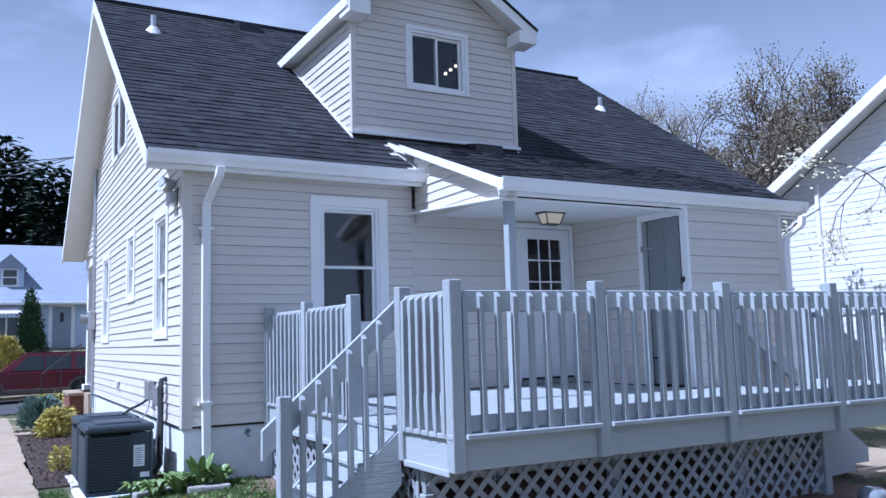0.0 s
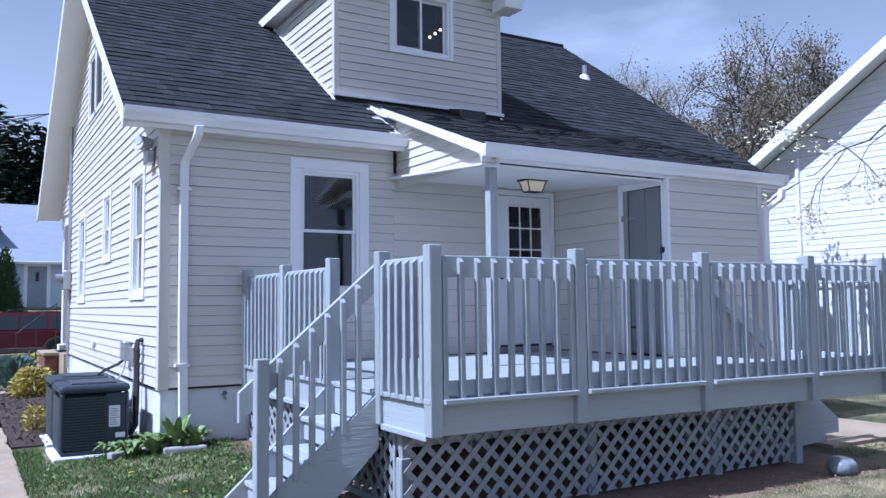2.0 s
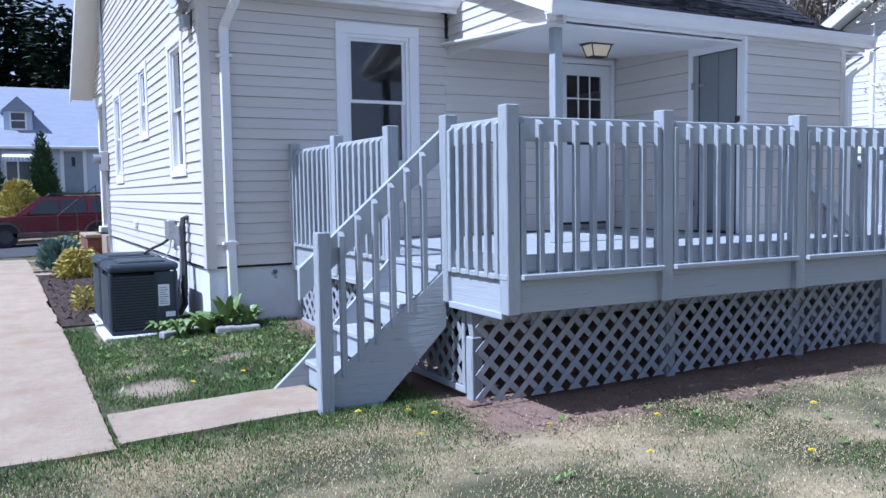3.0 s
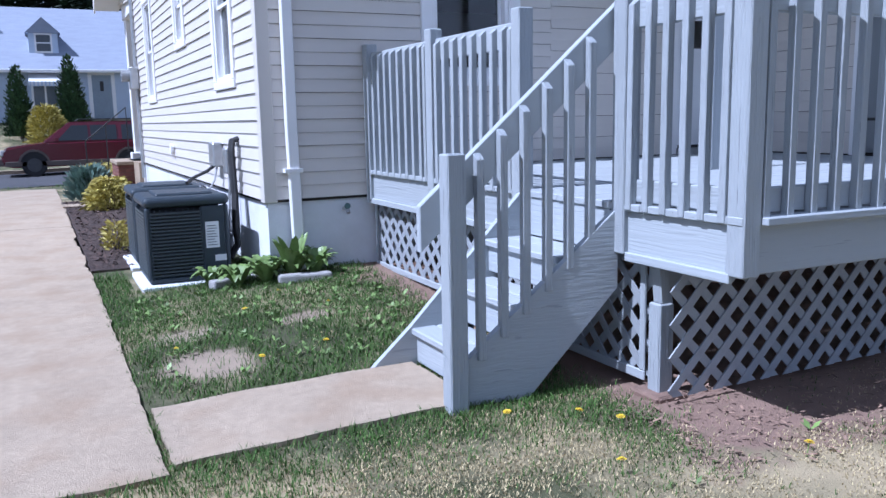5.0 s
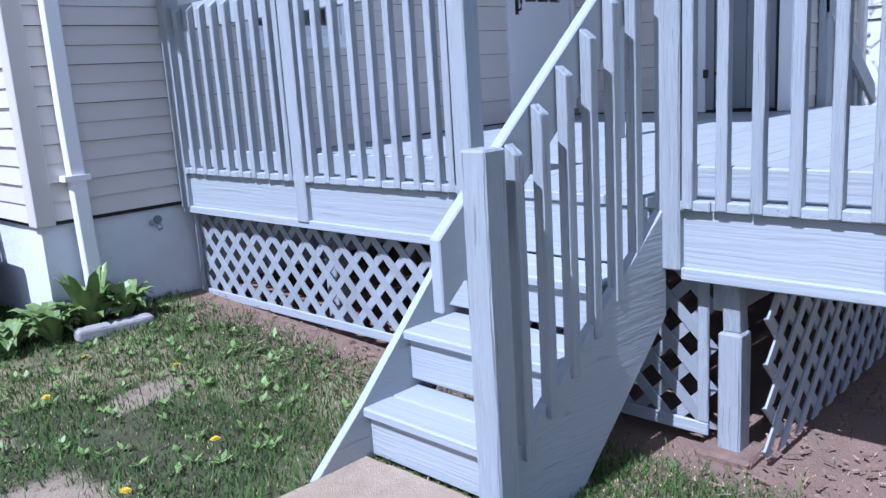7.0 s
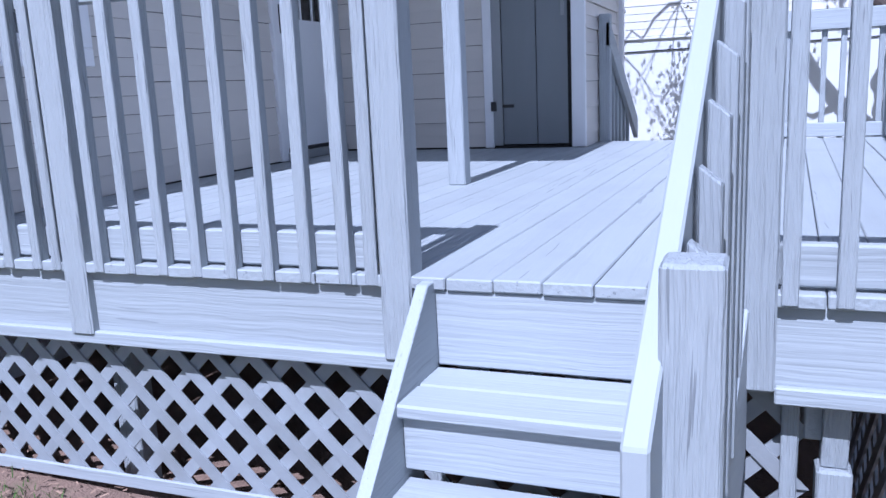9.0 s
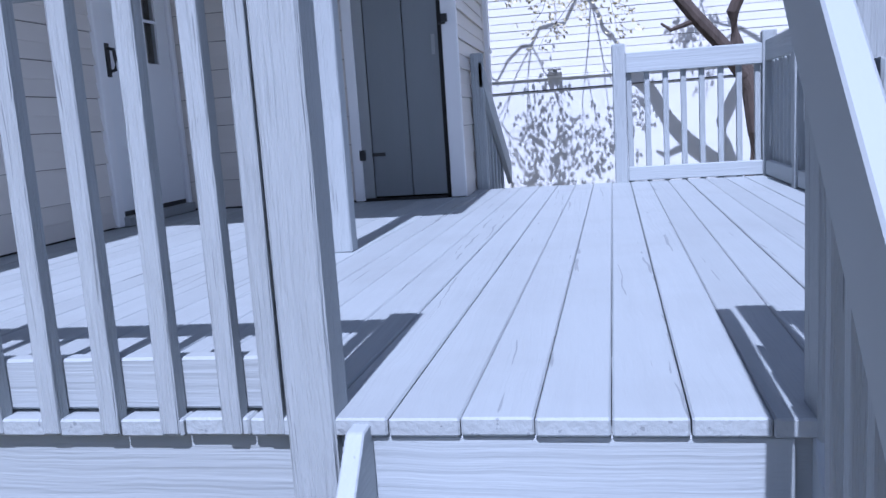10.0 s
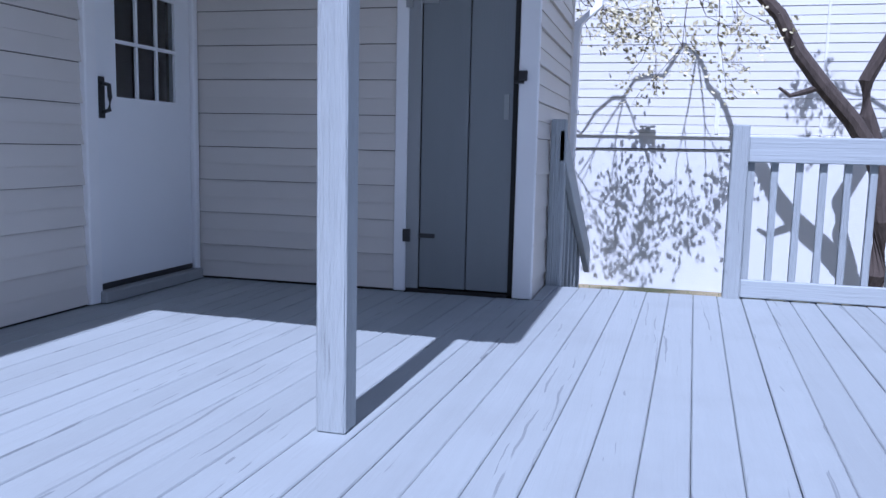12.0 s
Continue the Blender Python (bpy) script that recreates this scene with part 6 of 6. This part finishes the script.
aw = part("awning", prism_bm([(HY - 0.8, HZ0 + 1.75), (HY - 0.02, HZ0 + 2.15), (HY - 0.02, HZ0 + 2.08), (HY - 0.8, HZ0 + 1.55)], "x", 0.25, 1.5), white_trim, hx, "white ribbed metal awning")
for i in range(8):
    part("awning_rib", boxes((0.28 + i * 0.155, HY - 0.82, HZ0 + 1.54, 0.34 + i * 0.155, HY - 0.795, HZ0 + 1.76)), pale, aw)
part("chimney", soft_box(-3.2, HY + 2.0, 5.4, -2.3, HY + 2.9, 7.9, r=0.03), mat("white_chimney", (0.55, 0.56, 0.58), 0.8), hx)

# ---- parked red car ----
car_red = mat("red_car_paint", (0.10, 0.008, 0.02), 0.22, vary=0.06, bump=0, grain=3)
car_glass = mat("car_glass", (0.02, 0.024, 0.028), 0.06, bump=0)
car_trim = mat("dull_brown_trim", (0.10, 0.075, 0.065), 0.5)
tyre = mat("tyre_rubber", (0.018, 0.018, 0.02), 0.8)
rim = mat("alloy_rim", (0.07, 0.072, 0.075), 0.4, 0.6)
suv = thing("parked_car", "dark red four-door sport utility car parked in the street", "car")
cx0, cy0, cz0 = -0.72, 31.4, -0.352
L = lambda pts: [(cx0 + a, cz0 + b) for a, b in pts]
body = L([(0.0, 0.45), (0.02, 0.80), (0.14, 0.93), (1.25, 1.06), (1.35, 1.08), (4.62, 1.10), (4.70, 0.85), (4.70, 0.42), (4.55, 0.32), (0.25, 0.30)])
bm = prism_bm(body, "y", cy0, cy0 + 1.82)
bmesh.ops.bevel(bm, geom=bm.edges[:], offset=0.05, segments=3, affect="EDGES")
part("body", bm, car_red, suv)
cab = bmesh.new()
lo = L([(1.22, 1.07), (4.64, 1.09), (4.50, 1.66), (4.30, 1.72), (2.15, 1.72), (1.98, 1.68)])
prism(cab, lo, "y", cy0 + 0.06, cy0 + 1.76)
for v in cab.verts:
    if v.co.z > cz0 + 1.4:
        v.co.y += 0.14 if v.co.y < cy0 + 0.9 else -0.14
bmesh.ops.bevel(cab, geom=cab.edges[:], offset=0.035, segments=2, affect="EDGES")
part("cabin", cab, car_red, suv)
for a, b, c, d in ((1.62, 2.08, 2.55, 2.55), (2.63, 2.63, 3.42, 3.42), (3.58, 3.58, 4.40, 4.30)):
    bm = bmesh.new()
    y0, y1 = cy0 + 0.062, cy0 + 0.175
    hexa(bm, [(cx0 + a, y0, cz0 + 1.12), (cx0 + c, y0, cz0 + 1.12), (cx0 + c, y0 + 0.05, cz0 + 1.12), (cx0 + a, y0 + 0.05, cz0 + 1.12)], [(cx0 + b, y1, cz0 + 1.60), (cx0 + d, y1, cz0 + 1.60), (cx0 + d, y1 + 0.05, cz0 + 1.60), (cx0 + b, y1 + 0.05, cz0 + 1.60)])
    for v in bm.verts:
        v.co.y -= 0.012
    part("side_window", bm, car_glass, suv)
bm = bmesh.new()
hexa(bm, [(cx0 + 1.27, cy0 + 0.14, cz0 + 1.09), (cx0 + 1.30, cy0 + 0.14, cz0 + 1.09), (cx0 + 1.30, cy0 + 1.68, cz0 + 1.09), (cx0 + 1.27, cy0 + 1.68, cz0 + 1.09)], [(cx0 + 1.92, cy0 + 0.24, cz0 + 1.64), (cx0 + 1.97, cy0 + 0.24, cz0 + 1.64), (cx0 + 1.97, cy0 + 1.58, cz0 + 1.64), (cx0 + 1.92, cy0 + 1.58, cz0 + 1.64)])
part("windscreen", bm, car_glass, suv)
part("sill_trim", soft_box(cx0 + 0.10, cy0 - 0.02, cz0 + 0.34, cx0 + 4.66, cy0 + 0.04, cz0 + 0.50, r=0.015), car_trim, suv)
part("front_bumper", soft_box(cx0 - 0.09, cy0 + 0.05, cz0 + 0.36, cx0 + 0.25, cy0 + 1.77, cz0 + 0.60, r=0.04, seg=2), car_trim, suv)
part("rear_bumper", soft_box(cx0 + 4.55, cy0 + 0.05, cz0 + 0.38, cx0 + 4.80, cy0 + 1.77, cz0 + 0.60, r=0.04, seg=2), car_trim, suv)
part("headlight", soft_box(cx0 - 0.01, cy0 + 0.02, cz0 + 0.68, cx0 + 0.22, cy0 + 0.35, cz0 + 0.86, r=0.02), mat("headlight_lens", (0.5, 0.5, 0.5), 0.1), suv)
part("tail_light", soft_box(cx0 + 4.56, cy0 - 0.004, cz0 + 0.80, cx0 + 4.715, cy0 + 0.2, cz0 + 1.08, r=0.02), mat("tail_lens", (0.25, 0.01, 0.01), 0.15), suv)
part("mirror", soft_box(cx0 + 1.55, cy0 - 0.17, cz0 + 1.08, cx0 + 1.68, cy0 + 0.02, cz0 + 1.24, r=0.025, seg=2), car_red, suv)
for xx in (2.30, 3.32):
    part("door_handle", soft_box(cx0 + xx, cy0 - 0.025, cz0 + 0.93, cx0 + xx + 0.16, cy0 + 0.01, cz0 + 0.97, r=0.008), car_red, suv)
part("roof_rack", tubes(([(cx0 + 2.2, cy0 + 0.28, cz0 + 1.72), (cx0 + 2.3, cy0 + 0.28, cz0 + 1.79), (cx0 + 4.2, cy0 + 0.28, cz0 + 1.79), (cx0 + 4.3, cy0 + 0.28, cz0 + 1.72)], 0.018), sides=6), black_metal, suv)
for wx in (0.92, 3.78):
    for wy in (cy0 + 0.10, cy0 + 1.72):
        bm = bmesh.new()
        bmesh.ops.create_cone(bm, segments=28, radius1=0.375, radius2=0.375, depth=0.24, cap_ends=True, matrix=pose(cx0 + wx, wy, cz0 + 0.375, 90, 0, 0))
        bmesh.ops.bevel(bm, geom=[e for e in bm.edges if len(e.link_faces) == 2 and e.calc_face_angle() > 1], offset=0.03, segments=2, affect="EDGES")
        wh2 = part("wheel", bm, tyre, suv)
        bm = bmesh.new()
        bmesh.ops.create_cone(bm, segments=20, radius1=0.22, radius2=0.22, depth=0.25, cap_ends=True, matrix=pose(cx0 + wx, wy, cz0 + 0.375, 90, 0, 0))
        part("rim", bm, rim, wh2)
    bm = bmesh.new()
    arc = [(cx0 + wx + 0.47 * math.cos(a), cz0 + 0.40 + 0.47 * math.sin(a)) for a in np.linspace(math.pi, 0, 13)] + [(cx0 + wx + 0.40 * math.cos(a), cz0 + 0.40 + 0.40 * math.sin(a)) for a in np.linspace(0, math.pi, 13)]
    for i in range(12):
        prism(bm, [arc[i], arc[i + 1], arc[24 - i], arc[25 - i]], "y", cy0 - 0.03, cy0 + 0.05)
    part("wheel_arch", bm, car_trim, suv)
    bm = bmesh.new()
    prism(bm, [(cx0 + wx + 0.40 * math.cos(a), cz0 + 0.40 + 0.40 * math.sin(a)) for a in np.linspace(0, math.pi, 13)], "y", cy0 - 0.01, cy0 + 0.03)
    part("wheel_well", bm, tyre, suv)


# ---- by the far end of the deck ----
slab_on_ground("pavement_far_landing", 7.7, 5.3, 9.4, 6.45, concrete, "concrete landing slab at the far deck steps", "landing", up=0.02, thick=0.12)
wd = thing("downspout_block", "tilted grey board leaning by the far deck corner", "board")
part("board", prism_bm([(6.80, 0.02), (7.55, 0.06), (7.25, 0.52), (6.95, 0.58)], "y", 5.26, 5.30, 0.004), wood_x, wd)
bag = thing("plastic_cover", "crumpled clear plastic cover lying on the ground", "plastic cover")
bm = bmesh.new()
bmesh.ops.create_icosphere(bm, subdivisions=4, radius=0.12, matrix=Matrix.Translation((6.62, 4.5, gz(6.6, 4.5) + 0.05)) @ Matrix.Diagonal((1.15, 0.9, 0.75, 1)))
for v in bm.verts:
    v.co += v.normal * 0.03 * noise.noise(v.co * 9) + Vector((0, 0, 0))
    v.co.z = max(v.co.z, gz(6.4, 4.4))
part("film", bm, mat("milky_plastic", (0.22, 0.24, 0.27), 0.12, bump=0.3, grain=20), bag, smooth=True)

# ---- grass, dandelions, debris ----
SLABS = ((-0.83, 5.38, 0.585, 24), (0.64, 5.45, 1.95, 6.13), (0.6, 9.9, 1.9, 20), (0.85, 8.9, 1.7, 10.9), (2.66, 5.0, 7.4, 9), (7.65, 5.25, 9.45, 6.5))


def bare(x, y):
    """How bare the lawn is at a place, 0 to 1."""
    b = clamp((noise.noise((x * 1.1, y * 1.1, 3.1)) + 0.9 * noise.noise((x * 2.9, y * 2.9, 7.7)) - (0.20 if y > 6.0 else 0.15)) * 1.5)
    b = max(b, clamp(1.5 - math.hypot((x - 1.0) / 0.27, (y - 6.73) / 0.30) * 1.2) * 1.3)
    b = max(b, 0.75 * clamp(1.5 - math.hypot((x - 1.72) / 0.2, (y - 7.35) / 0.12)), 0.8 * clamp(1.5 - math.hypot((x - 1.02) / 0.22, (y - 7.45) / 0.14)))
    if 2.35 < x < 7.5 and 4.1 < y < 9:
        b = max(b, clamp((y - 4.42 - 0.12 * noise.noise((x * 2.2, 0, 4))) / 0.12) if x > 2.7 else clamp((x - 2.42) / 0.2))
    return min(1.0, b)


gr = random.Random(77)
fields = {"green": ([], []), "straw": ([], [])}


def blade(kind, x, y, h, w):
    verts, faces = fields[kind]
    a = gr.uniform(0, 6.283)
    lean = gr.uniform(0.2, 1.3) * h
    dx, dy = math.cos(a), math.sin(a)
    z = gz(x, y) - 0.008
    j = len(verts)
    verts += [(x - dy * w, y + dx * w, z), (x + dy * w, y - dx * w, z), (x + dx * lean * 0.4 + dy * w * 0.7, y + dy * lean * 0.4 - dx * w * 0.7, z + h * 0.6), (x + dx * lean * 0.4 - dy * w * 0.7, y + dy * lean * 0.4 + dx * w * 0.7, z + h * 0.6), (x + dx * lean, y + dy * lean, z + h * 0.95)]
    faces += [(j, j + 1, j + 2, j + 3), (j + 3, j + 2, j + 4)]


for (x0, y0, x1, y1, n) in ((0.55, 4.6, 2.75, 9.9, 80000), (-1.0, 2.6, 0.62, 5.44, 50000), (0.62, 2.4, 4.2, 5.46, 80000), (3.6, 1.6, 9.5, 5.2, 60000), (-6, 0, -0.8, 22, 12000), (-1.0, -0.5, 9.0, 2.6, 14000), (7.0, 5.0, 12.4, 12, 7000), (-8, 34.0, 10, 43.5, 12000), (-8, 21, 10, 25.5, 5000)):
    for i in range(n):
        x, y = gr.uniform(x0, x1), gr.uniform(y0, y1)
        if any(a < x < c and b < y < d for a, b, c, d in SLABS):
            continue
        b = bare(x, y)
        far_scale = 1.0 if y < 12 and x > 0 else 2.2
        sunny = clamp((5.6 - y) / 0.8)
        if gr.random() < b * 0.93:
            continue
        if gr.random() < 0.2 + 0.78 * sunny * clamp(0.85 + 1.3 * noise.noise((x * 2.3, y * 2.3, 9.0))):
            blade("straw", x, y, gr.uniform(0.004, 0.014) * far_scale, 0.0022 * far_scale)
        else:
            blade("green", x, y, gr.uniform(0.014, 0.05) * far_scale * (1.0 - 0.45 * sunny), 0.0022 * far_scale)
for kind, material, label in (("green", grass_leaf, "short green lawn grass"), ("straw", straw, "dry straw-coloured lawn grass")):
    m2 = bpy.data.meshes.new("grass")
    m2.from_pydata(*[fields[kind][0], [], fields[kind][1]])
    m2.materials.append(material)
    tagged(new("grass", m2), label, "grass", kind="stuff")

# coarser weeds among the grass
wv, wf = [], []
for i in range(260):
    x, y = (gr.uniform(0.75, 2.5), gr.uniform(6.4, 8.6)) if i < 230 else (gr.uniform(1.9, 5.5), gr.uniform(3.3, 5.0))
    if any(a < x < c and b < y < d for a, b, c, d in SLABS) or bare(x, y) > 0.7:
        continue
    for k in range(5):
        a, ln = gr.uniform(0, 6.283), gr.uniform(0.025, 0.06)
        d = Vector((math.cos(a), math.sin(a), gr.uniform(0.25, 0.9))).normalized() * ln
        s = Vector((-math.sin(a), math.cos(a), 0)) * ln * 0.22
        c = Vector((x, y, gz(x, y)))
        j = len(wv)
        wv += [tuple(c), tuple(c + d * 0.55 + s), tuple(c + d), tuple(c + d * 0.55 - s)]
        wf.append((j, j + 1, j + 2, j + 3))
m2 = bpy.data.meshes.new("weeds")
m2.from_pydata(wv, [], wf)
m2.materials.append(hosta_leaf)
tagged(new("weeds", m2), "broad-leaved weeds scattered in the lawn", "weeds", kind="stuff")
dand = mat("dandelion_yellow", (0.75, 0.55, 0.02), 0.7, vary=0.1, bump=0)
dt = None
for x, y in ((1.62, 6.62), (0.86, 6.95), (1.24, 6.55), (1.95, 5.18), (2.2, 5.05), (2.32, 4.9), (2.05, 4.55), (2.75, 4.35), (3.4, 4.2), (1.9, 7.4), (1.7, 7.9), (4.4, 3.9), (2.9, 3.7), (3.6, 3.3), (1.4, 7.6)):
    if dt is None:
        dt = thing("dandelion", "yellow dandelion flower in the lawn", "dandelion", "dandelions in the lawn")
        part("stem", tubes(([(0, 0, -0.01), (0.004, 0.0, 0.045)], 0.002), sides=5), hosta_leaf, dt)
        bm = bmesh.new()
        for r, zz, n in ((0.019, 0.046, 16), (0.013, 0.05, 12), (0.007, 0.053, 8)):
            for k in range(n):
                a = 6.283 * k / n + r * 50
                c0, c1 = Vector((0.004, 0, zz)), Vector((0.004 + r * math.cos(a), r * math.sin(a), zz + 0.004))
                s = Vector((-math.sin(a), math.cos(a), 0)) * 0.0028
                bm.faces.new([bm.verts.new(q) for q in (c0, c1 - s, c1 + s)])
        part("flower", bm, dand, dt)
        dt.matrix_basis = pose(x, y, gz(x, y))
    else:
        copy_thing(dt, pose(x, y, gz(x, y), gr.uniform(-12, 12), gr.uniform(-12, 12), gr.uniform(0, 360)))
# chips and twigs on the soil
cv2, cf2 = [], []
for i in range(2600):
    x, y = (gr.uniform(2.4, 7.3), gr.uniform(4.3, 5.1)) if i < 1500 else ((gr.uniform(2.2, 2.75), gr.uniform(6.2, 8.4)) if i < 1900 else (gr.uniform(2.8, 6.5), gr.uniform(5.0, 8.0)))
    a, ln = gr.uniform(0, 6.283), gr.uniform(0.01, 0.05)
    d, s = Vector((math.cos(a), math.sin(a), gr.uniform(-0.1, 0.25))) * ln, Vector((-math.sin(a), math.cos(a), 0)) * gr.uniform(0.002, 0.006)
    c = Vector((x, y, gz(x, y) + 0.008))
    j = len(cv2)
    cv2 += [tuple(c - s), tuple(c + s), tuple(c + d + s), tuple(c + d - s)]
    cf2.append((j, j + 1, j + 2, j + 3))
mv, mf = [], []
for i in range(5200):
    x, y = gr.uniform(0.62, 1.72), gr.uniform(10.05, 17.9)
    a, ln = gr.uniform(0, 6.283), gr.uniform(0.02, 0.07)
    d, w = Vector((math.cos(a), math.sin(a), gr.uniform(-0.15, 0.5))) * ln, Vector((-math.sin(a), math.cos(a), 0)) * gr.uniform(0.005, 0.012)
    c = Vector((x, y, gz(x, y) + 0.014))
    j = len(mv)
    mv += [tuple(c - w), tuple(c + w), tuple(c + d + w), tuple(c + d - w)]
    mf.append((j, j + 1, j + 2, j + 3))
m2 = bpy.data.meshes.new("mulch_chips")
m2.from_pydata(mv, [], mf)
m2.materials.append(mat("mulch_chip", (0.07, 0.045, 0.036), 0.95, vary=0.3, bump=0, per_island=0.5))
tagged(new("mulch_chips", m2), "dark brown shredded bark on the planting bed", "mulch", kind="stuff")
m2 = bpy.data.meshes.new("chips")
m2.from_pydata(cv2, [], cf2)
m2.materials.append(mat("wood_chip", (0.26, 0.17, 0.12), 0.95, vary=0.3, bump=0, per_island=0.5))
tagged(new("chips", m2), "wood chips and twigs on the bare soil", "debris", kind="stuff")
